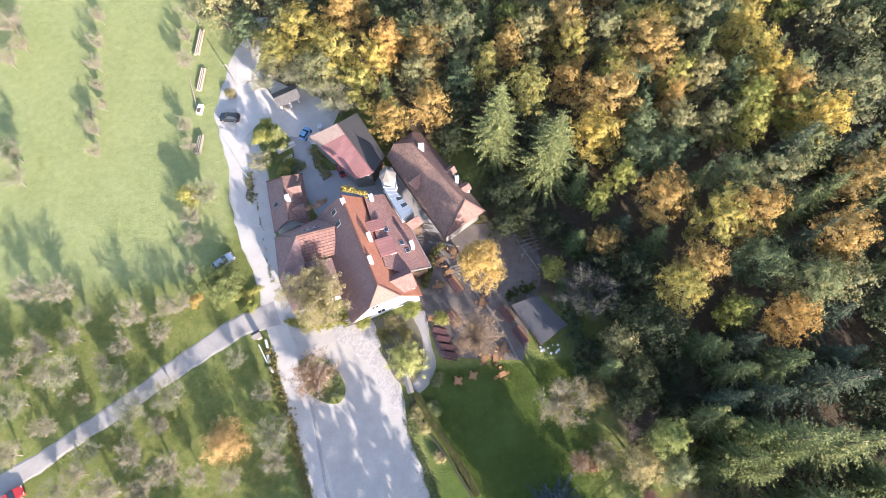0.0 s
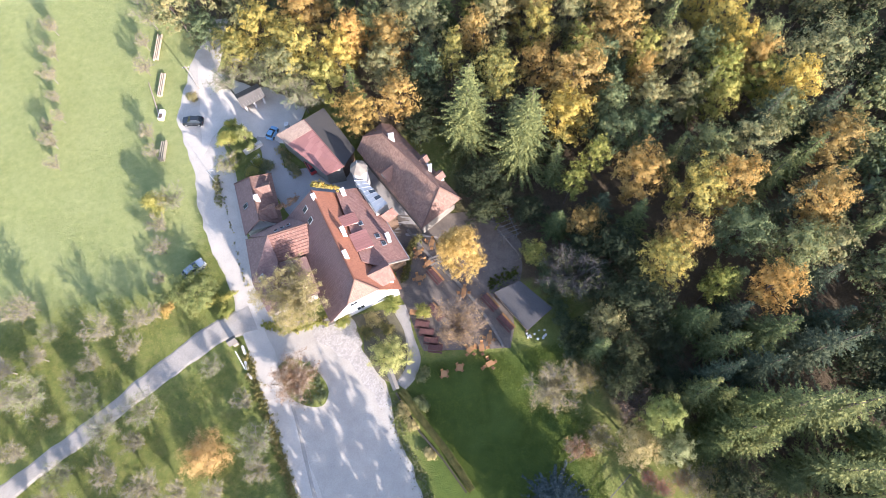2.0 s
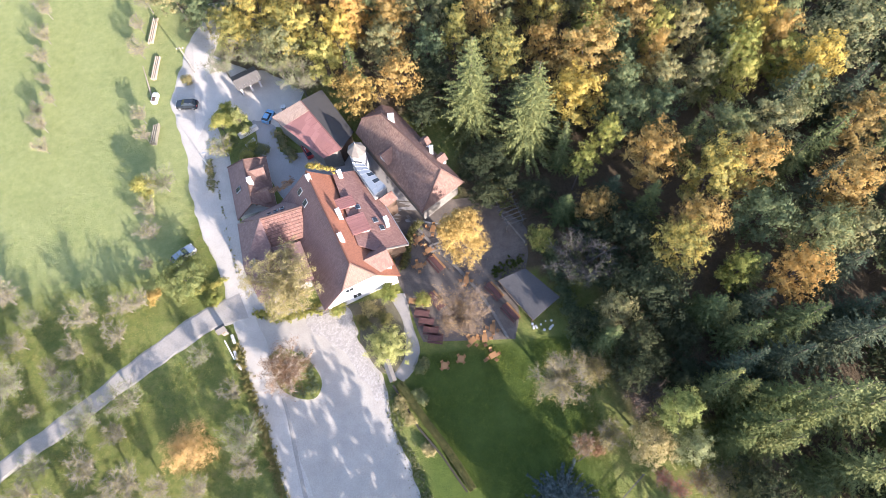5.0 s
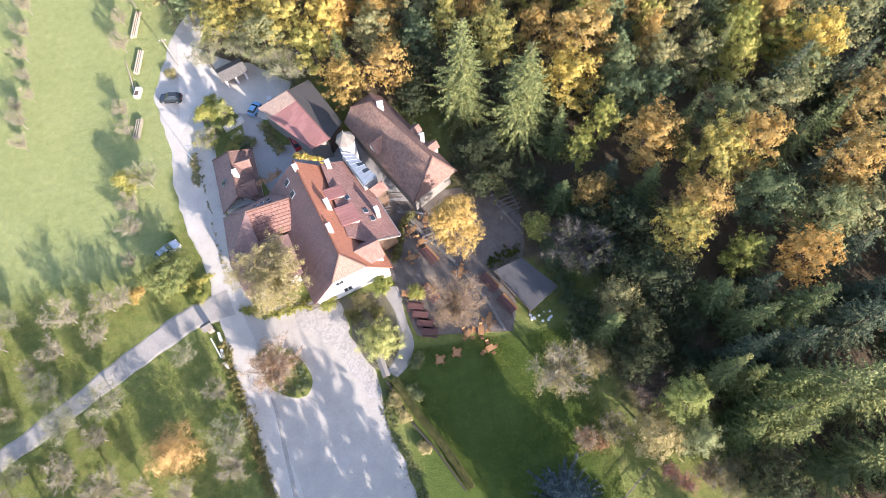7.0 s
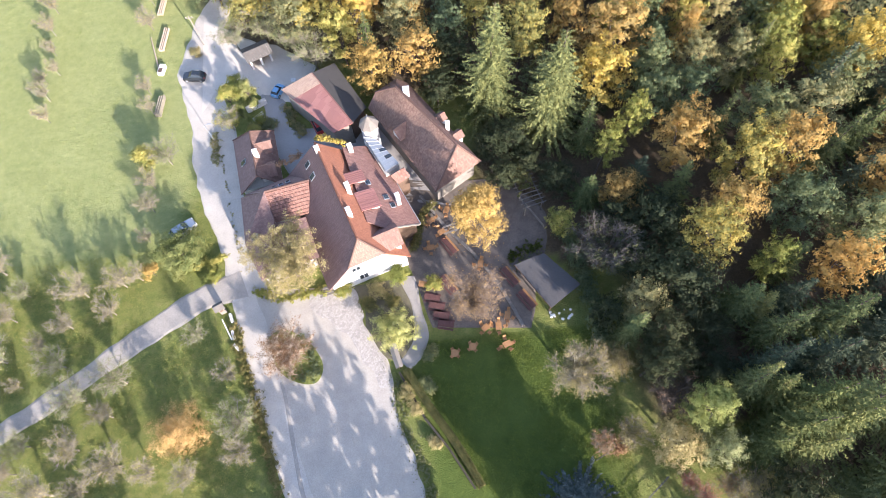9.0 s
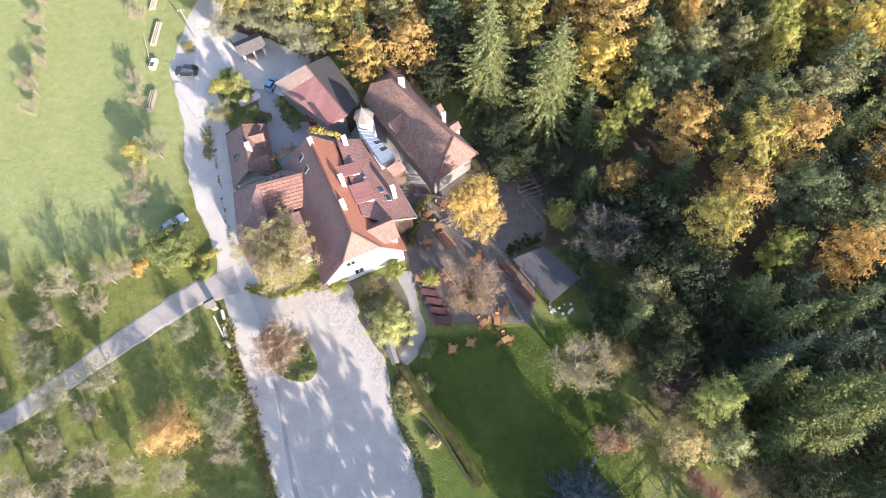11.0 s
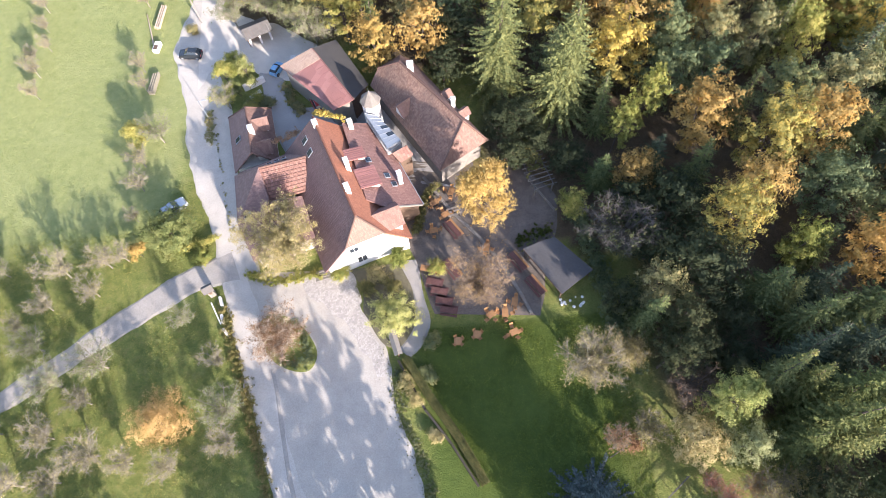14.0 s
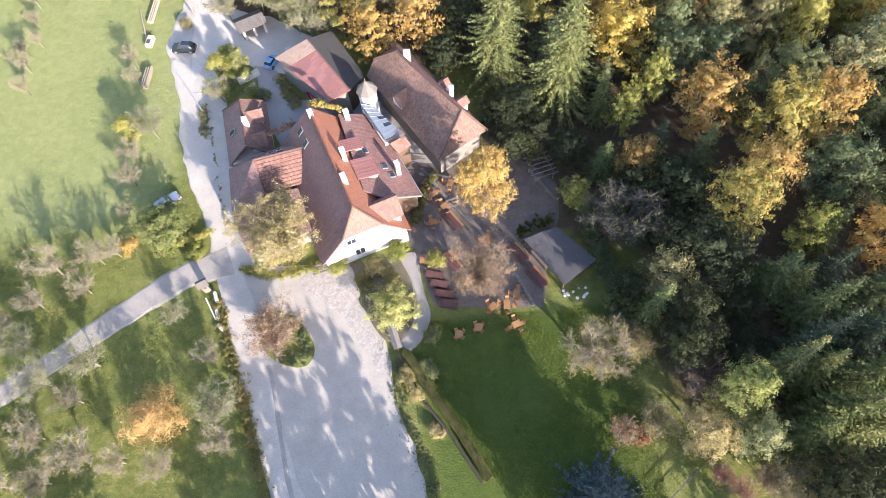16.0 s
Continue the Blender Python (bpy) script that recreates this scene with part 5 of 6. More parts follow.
single(bare_tree(51, 10, 5.2, 38000, "leaf_pale", "bark_pale", 11, 9, 11, "spreading tree with pale thin leaves and white limbs", "tree", 0.085), (-10.3, 0.2, 9.6, 4.7), 10, 5.2, "walnut_tree")
single(bare_tree(65, 10, 4.4, 2600, "leaf_shaded", "bark_dark", 10, 12, 22, "grey leafless tree at the shaded wood edge"), (32.2, -2.6, 10, 4.8), 10, 4.4, "edge_tree")
single(broadleaf(52, 12, 4.2, 27000, 0.092, 0.16, "leaf_gold", lobes=34, label="golden autumn tree beside the terrace"), (15.6, 3.0, 13.6, 4.3), 12, 4.2, "golden_tree")
single(bare_tree(53, 8, 4.0, 7000, "leaf_amber", "bark_brown", 13, 12, 20, "nearly leafless brown tree over the terrace", leaf=0.05), (14.1, -7.2, 8.0, 3.9), 8, 4, "terrace_tree")
single(broadleaf(54, 5, 3.4, 9000, 0.1, 0.12, "leaf_garden", boughs=34, label="round yellow-green shrub tree by the garden path"), (3.2, -9.6, 5.0, 3.4), 5, 3.4, "garden_tree")
single(bare_tree(55, 4, 3.0, 13500, "leaf_russet", "bark_pale", 13, 11, 14, "rust-leaved tree on a planted island", leaf=0.052), (-11.4, -11.3, 4, 3.6), 4, 3, "island_tree")
single(bare_tree(56, 8, 3.6, 9000, "leaf_pale", "bark_grey", 12, 11, 18, "half-bare olive-brown tree at the edge of the lawn", leaf=0.06), (25.4, -18.2, 8.0, 3.6), 8, 3.6, "lawn_tree")
single(conifer(57, 9.5, 5.2, "needle_blue", 26, 12, "broad blue spruce at the lawn's end", fine=1.8), (23.2, -32.8, 9.5, 5.2), 9.5, 5.2, "blue_spruce")
single(broadleaf(58, 12, 2.4, 14000, 0.085, 0.12, "leaf_garden", boughs=56, label="slim pale green feathery tree at the wood's edge"), (38.9, -24.2, 14.0, 2.8), 12, 2.4, "pale_tree")
single(broadleaf(75, 6, 2.2, 6000, 0.075, 0.1, "leaf_mist", boughs=30, label="pale leafy bush in front of the slim tree"), (40.4, -28.6, 8.5, 2.9), 6, 2.2, "pale_bush")
single(bare_tree(76, 3.4, 3.6, 5200, "leaf_pale", "bark_grey", 11, 9, 11, "wide grey-green bush on the rough grass", leaf=0.06), (44.1, -33.9, 3.4, 3.6), 3.4, 3.6, "grey_bush")
single(bare_tree(77, 2.2, 1.4, 2600, "leaf_red", "bark_grey", 9, 7, 8, "low red-leaved bush on the rough grass", leaf=0.05), (36.8, -32.2, 2.2, 1.4), 2.2, 1.4, "red_bush")
single(bare_tree(78, 1.9, 1.3, 2200, "leaf_red", "bark_grey", 8, 7, 8, "small red-leaved bush beside another one", leaf=0.05), (38.6, -33.6, 1.9, 1.3), 1.9, 1.3, "small_red_bush")
single(bare_tree(79, 2.6, 2.0, 2600, "leaf_rust", "bark_grey", 9, 8, 10, "brown twiggy bush on the rough grass", leaf=0.05), (41.2, -32.8, 2.6, 2.0), 2.6, 2.0, "brown_bush")
single(bare_tree(80, 3, 1.9, 3200, "leaf_pale", "bark_grey", 9, 8, 10, "thin grey bush at the end of the lawn", leaf=0.055), (31.0, -25.6, 3, 2.2), 3, 1.9, "lawn_bush")
single(bare_tree(81, 4, 2.5, 6500, "leaf_pale", "bark_grey", 9, 8, 10, "grey-green bush beside the lawn", leaf=0.06), (31.0, -16.8, 4, 2.4), 4, 2.5, "rough_bush")
single(bare_tree(84, 2.4, 1.8, 2600, "leaf_rust", "bark_grey", 9, 8, 12, "brown twiggy bush at the plot fence", leaf=0.05), (27.4, -26.8, 2.4, 1.8), 2.4, 1.8, "twiggy_bush")
single(conifer(83, 13, 2.2, "leaf_lane", 24, 9, "slender light green conifer before dark ones", fine=1.6), (45.8, -21.4, 13.5, 2.2), 13, 2.2, "slender_spruce")
single(bare_tree(85, 5.2, 2.0, 1500, "leaf_lime", "bark_grey", 9, 9, 12, "thin yellow-green tree beside the lane", leaf=0.075), (-20.4, 26.8, 5.2, 2.0), 5.2, 2.0, "lane_thin_tree")
plant([conifer(k, 16, 3.6, "needle_lit", 34, 13, "broad yew-green spruce with light tips", full=0.6, gap=0.08, fine=1.5) for k in (82, 86)],
      [(45.2, -29.4, 11.0, 3.2), (47.4, -27.4, 16.5, 3.8), (49.8, -25.2, 17.5, 3.8), (49.4, -29.4, 15.0, 3.6), (52.2, -27.6, 18.0, 3.8), (47.4, -23.6, 13.0, 3.0)], 16, 3.6, None, 87, group="light-tipped spruces")
single(broadleaf(59, 5, 2.6, 5000, 0.11, 0.15, "leaf_lime", lobes=14, label="round yellow bush beside the lane"), (-32.9, 21.6, 4.4, 2.5), 5, 2.6, "yellow_bush")
single(broadleaf(60, 5, 3.8, 10000, 0.1, 0.15, "leaf_lane", boughs=40, label="low green tree beside the lane"), (-26.4, 5.0, 5, 4.3), 5, 3.8, "lane_tree")
single(broadleaf(61, 2.5, 1.7, 2200, 0.1, 0.1, "leaf_gold", lobes=9, label="small golden bush by the lane"), (-30.5, 2.6, 2.6, 1.5), 2.5, 1.7, "golden_bush")
single(broadleaf(62, 5, 2.5, 4000, 0.12, 0.15, "leaf_lime", lobes=12, label="yellow-green bush by the yard"), (-20.7, 31.0, 4.8, 2.0), 5, 2.5, "yard_bush")
single(broadleaf(63, 4, 2.1, 3000, 0.12, 0.15, "leaf_lane", lobes=12, label="green bush by the yard"), (-17.7, 32.0, 5.0, 1.8), 4, 2.1, "yard_shrub")
single(broadleaf(64, 6, 3.4, 12500, 0.075, 0.12, "leaf_amber", boughs=56, label="rust-orange orchard tree in full leaf"), (-24.5, -20.2, 5.6, 3.6), 6, 3.4, "orange_orchard_tree")

single(bare_tree(66, 8, 3.6, 900, "leaf_rust", "bark", 11, 9, 14, "brown leafless bush at the wood's edge", leaf=0.05), (36.4, -22.2, 7.0, 3.2), 8, 3.6, "brown_tree")
single(conifer(68, 22, 5.6, "needle_pale", 36, 15, "tall open spruce behind the long house", full=0.6, gap=0.05, fine=1.5), (20.4, 25.6, 22, 5.6), 22, 5.6, "open_spruce")
single(conifer(69, 22, 5.6, "needle_pale", 36, 15, "tall broad spruce behind the long house", full=0.6, gap=0.05, fine=1.5), (28.8, 20.4, 21.5, 5.8), 22, 5.6, "broad_spruce")
# tall trees past the yard's end, whose shade falls over gravel and lawn
plant([broadleaf(71, 14.0, 3.6, 2600, 0.24, 0.25, "leaf_olive", boughs=20, label="tall thin-leaved tree beyond the gravel yard")],
      [(-2, -46, 12, 3.6), (3, -45, 12.5, 3.6), (8, -46, 13.5, 3.6), (12.5, -45.5, 14.5, 3.4), (15, -50, 15, 3.6), (0, -52, 13, 3.8), (6, -52.5, 14, 3.8), (11, -54, 14.5, 3.8), (-6, -50, 12, 3.6), (9.6, -41.8, 10.5, 2.8), (-9.9, -44.0, 8.6, 3.4), (-23.8, -43.1, 8.8, 3.6), (-30.7, -37.8, 8.4, 3.2), (-27.2, -45.1, 9.0, 3.4)], 14.0, 3.6, None, 72, group="trees beyond the yard")
plant([broadleaf(73, 12, 4.2, 9000, 0.22, 0.1, "leaf_green", lobes=30, label="dense green tree beyond the lawn")],
      [(25.0, -41.0, 12.0, 3.4), (29.0, -42.2, 13.5, 4.2), (31.4, -46, 14.5, 3.8), (27.0, -47.5, 15, 3.4), (57, -45, 12, 3.6), (61.5, -44, 12, 3.6), (53, -46, 11, 3.6), (66, -43.4, 12, 3.6)], 12, 4.2, None, 74, group="trees beyond the lawn")


# ---- garden and yard things ----
def leafy(name, line, width, height, count, leaf, mat, label, category, kind="", seed=1, z0=0.0):
    """A hedge or strip of growth along a line: leaves over a low uneven body."""
    rng = np.random.default_rng(seed)
    pts = np.array(smooth_line(line, 0.5))
    n = len(pts)
    idx = rng.integers(0, n, count // 30 + 8)
    cs = np.c_[pts[idx] + rng.normal(scale=width * 0.26, size=(len(idx), 2)), z0 + height * rng.uniform(0.25, 0.75, len(idx))]
    v, f = leaf_cloud(rng, cs, np.full(len(idx), min(width, height) * 0.36), count, leaf, 0.9, 0.2)
    v[:, 2] = np.maximum(v[:, 2], 0.01)
    return tagged(new(name, numpy_mesh(name, v, f, M[mat])), label, category, kind=kind)


def shrub(x, y, r, h, mat, count, leaf, label, seed):
    """A shrub: stems and a lobed crown."""
    rng = np.random.default_rng(seed)
    t = thing("shrub", (x, y, 0), 0, label, "shrub")
    segs = [((0, 0, -0.1), (rng.uniform(-r, r) * 0.6, rng.uniform(-r, r) * 0.6, h * rng.uniform(0.5, 0.85)), 0.04, 0.012) for _ in range(9)]
    v, f = sticks(segs, 4)
    part_mesh("stem", numpy_mesh("stem", v, f, M["bark"]), t)
    cs = [(rng.uniform(-r, r) * 0.62, rng.uniform(-r, r) * 0.62, h * rng.uniform(0.25, 0.7)) for _ in range(12)]
    v, f = leaf_cloud(rng, cs, np.full(12, r * 0.42), count, leaf)
    v[:, 2] = np.maximum(v[:, 2], 0.02)
    part_mesh("crown", numpy_mesh("crown", v, f, M[mat]), t)
    return t


def garden_chair(at, rz, mat="wood_orange"):
    c = thing("garden_chair", at, rz, "orange-stained wooden garden chair", "chair", "chairs of the garden")
    part("seat", box_bm(-0.22, 0.22, -0.22, 0.22, 0.42, 0.46, 0.01), M[mat], c)
    part("backrest", slab_bm([(-0.22, 0.2, 0.5), (0.22, 0.2, 0.5), (0.22, 0.3, 0.92), (-0.22, 0.3, 0.92)], 0.03), M[mat], c)
    for x in (-0.19, 0.19):
        for y in (-0.19, 0.19):
            part("leg", box_bm(x - 0.022, x + 0.022, y - 0.022, y + 0.022, -0.01, 0.42), M[mat], c)
    return c


def garden_table(at, rz, w=1.1, d=0.8, mat="wood_orange", label="orange-stained wooden garden table", group="tables of the garden"):
    t = thing("garden_table", at, rz, label, "table", group)
    n = max(4, int(d / 0.14))
    for i in range(n):
        y0 = -d / 2 + d * i / n
        part("board", box_bm(-w / 2, w / 2, y0 + 0.008, y0 + d / n - 0.008, 0.71, 0.75, 0.006), M[mat], t)
    part("apron", box_bm(-w / 2 + 0.08, w / 2 - 0.08, -d / 2 + 0.08, d / 2 - 0.08, 0.64, 0.708), M[mat], t)
    for x in (-w / 2 + 0.09, w / 2 - 0.09):
        for y in (-d / 2 + 0.09, d / 2 - 0.09):
            part("leg", box_bm(x - 0.03, x + 0.03, y - 0.03, y + 0.03, -0.01, 0.64), M[mat], t)
    return t


def beer_bench(at, rz, length, mat, label="long wooden bench at a garden table"):
    b = thing("bench", at, rz, label, "bench", "benches of the terrace")
    part("seat", box_bm(-length / 2, length / 2, -0.14, 0.14, 0.44, 0.48, 0.008), M[mat], b)
    for x in (-length / 2 + 0.3, length / 2 - 0.3):
        part("leg", box_bm(x - 0.03, x + 0.03, -0.12, 0.12, -0.01, 0.44), M[mat], b)
    return b


G0, T0 = -0.01, 0.05
first_chair = garden_chair((11.4, -12.4, G0), 10)
first_table = garden_table((17.8, -12.9, G0), 20)
rng_set = random.Random(8)
for k, (x, y, z) in enumerate([(17.8, -12.9, G0), (18.4, -9.0, T0), (15.2, -10.4, T0), (17.0, -10.35, T0), (15.75, -1.1, T0), (9.4, 6.5, T0), (10.8, 4.5, T0), (9.0, 2.2, T0), (11.9, 8.0, T0)]):
    turn = rng_set.uniform(0, 90)
    if k:
        copy_thing(first_table, pose(x, y, z, 0, 0, turn))
    else:
        turn = 20
    for q in range(4):
        a = radians(turn + 90 * q + rng_set.uniform(-12, 12))
        d = rng_set.uniform(0.72, 0.95)
        copy_thing(first_chair, pose(x + d * math.sin(a), y - d * math.cos(a), z, 0, 0, math.degrees(a) + 180 + rng_set.uniform(-14, 14)))
first_chair.matrix_basis = pose(16.6, -13.4, G0, 0, 0, 205)

def round_table(at):
    t = thing("round_table", at, 0, "round orange-stained wooden garden table", "table", "tables of the garden")
    part("tabletop", tube_bm((0, 0, 0.71), (0, 0, 0.75), 0.5, 0.5, 24), M["wood_orange"], t)
    part("pedestal", tube_bm((0, 0, 0.0), (0, 0, 0.71), 0.07, 0.06, 10), M["wood_orange"], t)
    for k in range(4):
        a = math.pi / 2 * k
        part("foot", tube_bm((0, 0, 0.06), (0.4 * math.cos(a), 0.4 * math.sin(a), 0.02), 0.035, 0.03, 6), M["wood_orange"], t)
    return t


for x, y in ((10.75, -13.4), (13.2, -12.8)):
    round_table((x, y, G0))
    for q in range(4):
        a = radians(90 * q + 35 + rng_set.uniform(-12, 12))
        copy_thing(first_chair, pose(x + 0.5 * math.sin(a), y - 0.5 * math.cos(a), G0, 0, 0, math.degrees(a) + 180))

red = garden_table((7.9, -3.4, T0), -18, 2.2, 0.85, "wood_orange", "long pale wooden table beside the path", "long tables of the terrace")
for k, (x, y) in enumerate([(8.5, -5.3), (9.0, -6.6), (9.5, -8.0), (10.0, -9.3)]):
    t = garden_table((x, y, T0), -18 + k, 2.2, 0.85, "wood_red", "long dark red wooden table beside the path", "long tables of the terrace")
    for s in (-0.62, 0.62):
        a = radians(-18 + k)
        beer_bench((x - s * math.sin(a), y + s * math.cos(a), T0), -18 + k, 2.2, "wood_red")
for x, y, m in ((19.6, -3.4, "wood_red"), (21.4, -7.0, "wood_red"), (11.6, 2.3, "wood_red"), (10.9, -3.6, "wood_red")):
    garden_table((x, y, T0), -58, 3.0, 0.75, m, "long dark wooden garden table on the terrace", "long tables of the terrace")
    for s, bm_ in ((-0.62, "wood_red"), (0.62, "wood_orange")):
        a = radians(-58)
        beer_bench((x - s * math.sin(a), y + s * math.cos(a), T0), -58, 3.0, bm_)
for k in range(3):
    beer_bench((11.9 + 0.1 * k, 5.5 - 0.5 * k, T0), 14, 2.0, "wood_grey", "grey weathered bench beside the terrace wall")


def terrace_wall():
    """A low stone edging along the sunny line of the terrace, stone by stone."""
    w = thing("terrace_wall", (0, 0, 0), 0, "low pale stone edging across the terrace", "stone wall")
    rng = random.Random(4)
    pts = smooth_line([(8.2, 11.2), (11.3, 5.8), (15.2, 0.5), (18.2, -4.8), (20.4, -10.6)], 0.55)
    for p, q in zip(pts[:-1], pts[1:]):
        a = math.degrees(math.atan2(q[1] - p[1], q[0] - p[0]))
        L = math.dist(p, q)
        s = part("stone", box_bm(-L / 2 + 0.02, L / 2 - 0.02, -0.22, 0.22, -0.02, rng.uniform(0.26, 0.36), 0.04), M["stone"], w)
        s.matrix_basis = pose((p[0] + q[0]) / 2 + rng.uniform(-0.03, 0.03), (p[1] + q[1]) / 2, 0.03, 0, 0, a + rng.uniform(-3, 3))
    return w


terrace_wall()


def pavilion():
    """A low shelter with a grey sheet roof beside the lawn."""
    p = thing("garden_pavilion", (0, 0, 0), 0, "low garden shelter with folded grey sheet roof", "shelter")
    A, B, C, D = Vector((20.3, -2.4, 2.2)), Vector((24.6, -1.2, 2.3)), Vector((28.7, -6.2, 2.1)), Vector((24.2, -9.1, 2.2))
    m1, m2 = A.lerp(B, 0.55) + Vector((0, 0, 0.22)), D.lerp(C, 0.5) + Vector((0, 0, 0.22))
    part("roof", slab_bm([A, D, m2, m1], 0.08), M["slab_stone"], p, "grey sheet roof with moss")
    part("roof", slab_bm([C, B, m1, m2], 0.08), M["slab_stone"], p)
    for q in (A, B, C, D):
        c = q.lerp((A + B + C + D) / 4, 0.08)
        part("post", box_bm(c.x - 0.07, c.x + 0.07, c.y - 0.07, c.y + 0.07, -0.1, 2.1), M["wood_dark"], p)
    part("beam", tube_bm(A + Vector((0, 0, -0.12)), D + Vector((0, 0, -0.12)), 0.07, 0.07, 6), M["wood_dark"], p)
    part("beam", tube_bm(B + Vector((0, 0, -0.12)), C + Vector((0, 0, -0.12)), 0.07, 0.07, 6), M["wood_dark"], p)
    return p


pavilion()
M["moss"] = leaf_material("moss", [(0.05, 0.07, 0.015), (0.08, 0.10, 0.02), (0.12, 0.13, 0.03), (0.16, 0.16, 0.04)])
leafy("moss_bank", [(20.3, -0.4), (22.0, 0.6), (24.4, 0.9)], 1.8, 0.5, 3360, 0.074, "moss", "mossy bank beside the shelter", "bank", "stuff", 81)


def boulder(x, y, r, seed):
    rng = random.Random(seed)
    bm = bmesh.new()
    bmesh.ops.create_icosphere(bm, subdivisions=2, radius=r)
    for v in bm.verts:
        v.co *= 1 + 0.28 * noise.noise(v.co * 2.2 / r + Vector((seed, 0, 0)))
        v.co.z *= 0.7
    me = bpy.data.meshes.new("stone")
    bm.to_mesh(me)
    bm.free()
    me.materials.append(M["white_paint"])
    ob = tagged(new("stone", me), "small whitish boulder in the grass", "stone", "boulders by the shelter")
    ob.matrix_basis = pose(x, y, r * 0.25, 0, 0, rng.uniform(0, 360))


for k in range(13):
    a = random.Random(100 + k)
    boulder(25.6 + a.uniform(-1.7, 1.7), -9.6 + a.uniform(-0.9, 0.9), a.uniform(0.11, 0.22), k)


def pergola():
    p = thing("pergola", (23.8, 9.0, 0), 14, "weathered timber pergola under the trees", "pergola")
    for x in (-1.3, 1.3):
        for y in (-2.6, 2.6):
            part("post", box_bm(x - 0.07, x + 0.07, y - 0.07, y + 0.07, -0.1, 2.6), M["boards_old"], p)
        part("beam", box_bm(x - 0.06, x + 0.06, -3.0, 3.0, 2.6, 2.76, 0.01), M["boards_old"], p)
    for i in range(9):
        y = -2.8 + 0.7 * i
        part("rafter", box_bm(-1.8, 1.8, y - 0.05, y + 0.05, 2.76, 2.9, 0.01), M["boards_old"], p)
    return p


pergola()
leafy("climber", [(22.6, 12.6), (23.0, 11.0), (23.5, 9.6)], 3.0, 0.5, 5200, 0.1, "leaf_hedge", "green climber over the pergola's far half", "climber", "stuff", 94, 2.75)


def rail_line(name, pts, h, mat, label, rails=2, step=2.2, r=0.06):
    f = thing(name, (0, 0, 0), 0, label, "fence")
    line = []
    for a, b in zip(pts[:-1], pts[1:]):
        n = max(1, round(math.dist(a, b) / step))
        line += [(a[0] + (b[0] - a[0]) * i / n, a[1] + (b[1] - a[1]) * i / n) for i in range(n)]
    line.append(pts[-1])
    for x, y in line:
        part("post", tube_bm((x, y, -0.2), (x, y, h + 0.1), r, r * 0.85, 6), M[mat], f)
    for a, b in zip(line[:-1], line[1:]):
        for k in range(rails):
            z = h * (1 - 0.45 * k)
            part("rail", tube_bm((a[0], a[1], z), (b[0], b[1], z), r * 0.7, r * 0.6, 6), M[mat], f)
    return f


rail_line("rail_fence", [(26.6, -28.4), (32.5, -25.4)], 1.0, "boards_old", "weathered round-pole fence round a small plot")
rail_line("rail_fence", [(30.6, -34.0), (34.6, -31.2)], 1.0, "boards_old", "weathered round-pole fence round a small plot")
rail_line("terrace_rail", [(22.9, 8.9), (25.6, 3.8)], 0.9, "wood_grey", "weathered hand rail beside the wood")

# hedge along the lawn, with a dark wall beside it
def clipped_hedge(line, width, height, seed):
    """A clipped hedge: a dense uneven body under a skin of small leaves."""
    rng = np.random.default_rng(seed)
    h = thing("box_hedge", (0, 0, 0), 0, "clipped brownish-yellow hedge beside the lawn", "hedge")
    pts = smooth_line(line, 0.35)
    prof = [(-0.5, 0.0), (-0.52, 0.5), (-0.45, 0.92), (-0.2, 1.0), (0.2, 1.0), (0.45, 0.92), (0.52, 0.5), (0.5, 0.0)]
    verts, faces = [], []
    for i, p in enumerate(pts):
        q = pts[min(i + 1, len(pts) - 1)] if i + 1 < len(pts) else p
        o = pts[max(i - 1, 0)]
        t = Vector((q[0] - o[0], q[1] - o[1], 0)).normalized()
        for a, z in prof:
            k = 1 + 0.16 * noise.noise((p[0] * 0.9 + a * 2, p[1] * 0.9, z * 2))
            verts.append((p[0] + t.y * a * width * k, p[1] - t.x * a * width * k, z * height * k))
    m = len(prof)
    for i in range(len(pts) - 1):
        faces += [(i * m + j, i * m + j + 1, (i + 1) * m + j + 1, (i + 1) * m + j) for j in range(m - 1)]
    faces += [tuple(range(m)), tuple(range((len(pts) - 1) * m, len(pts) * m))]
    part_mesh("body", mesh_from("body", verts, faces, M["leaf_hedge"], True), h)
    n = 17000
    i = rng.integers(0, len(pts), n)
    line_pts = np.array(pts)
    share = rng.random(n)[:, None]
    ax = line_pts[i] * (1 - share) + line_pts[np.minimum(i + 1, len(pts) - 1)] * share + rng.normal(scale=0.05, size=(n, 2))
    d = np.array(pts)[-1] - np.array(pts)[0]
    side = np.array([d[1], -d[0]]) / np.linalg.norm(d)
    u = rng.uniform(-0.56, 0.56, n)
    c = np.c_[ax + side * (u * width)[:, None], height * np.where(np.abs(u) > 0.46, rng.uniform(0.1, 0.95, n), rng.uniform(0.95, 1.12, n))]
    nrm = np.c_[side[0] * u * 1.6, side[1] * u * 1.6, np.full(n, 0.6)] + rng.normal(scale=0.4, size=(n, 3))
    nrm /= np.linalg.norm(nrm, axis=1)[:, None]
    e = np.cross(nrm, rng.normal(size=(n, 3)))
    e /= np.linalg.norm(e, axis=1)[:, None]
    f = np.cross(nrm, e)
    s = 0.075 * rng.uniform(0.6, 1.4, n)[:, None]
    v = np.stack([c + e * s, c - e * s * 0.5 + f * s * 0.7, c - e * s * 0.6 - f * s * 0.7], 1).reshape(-1, 3)
    part_mesh("leaves", numpy_mesh("leaves", v, np.arange(3 * n).reshape(-1, 3), M["leaf_hedge"]), h)


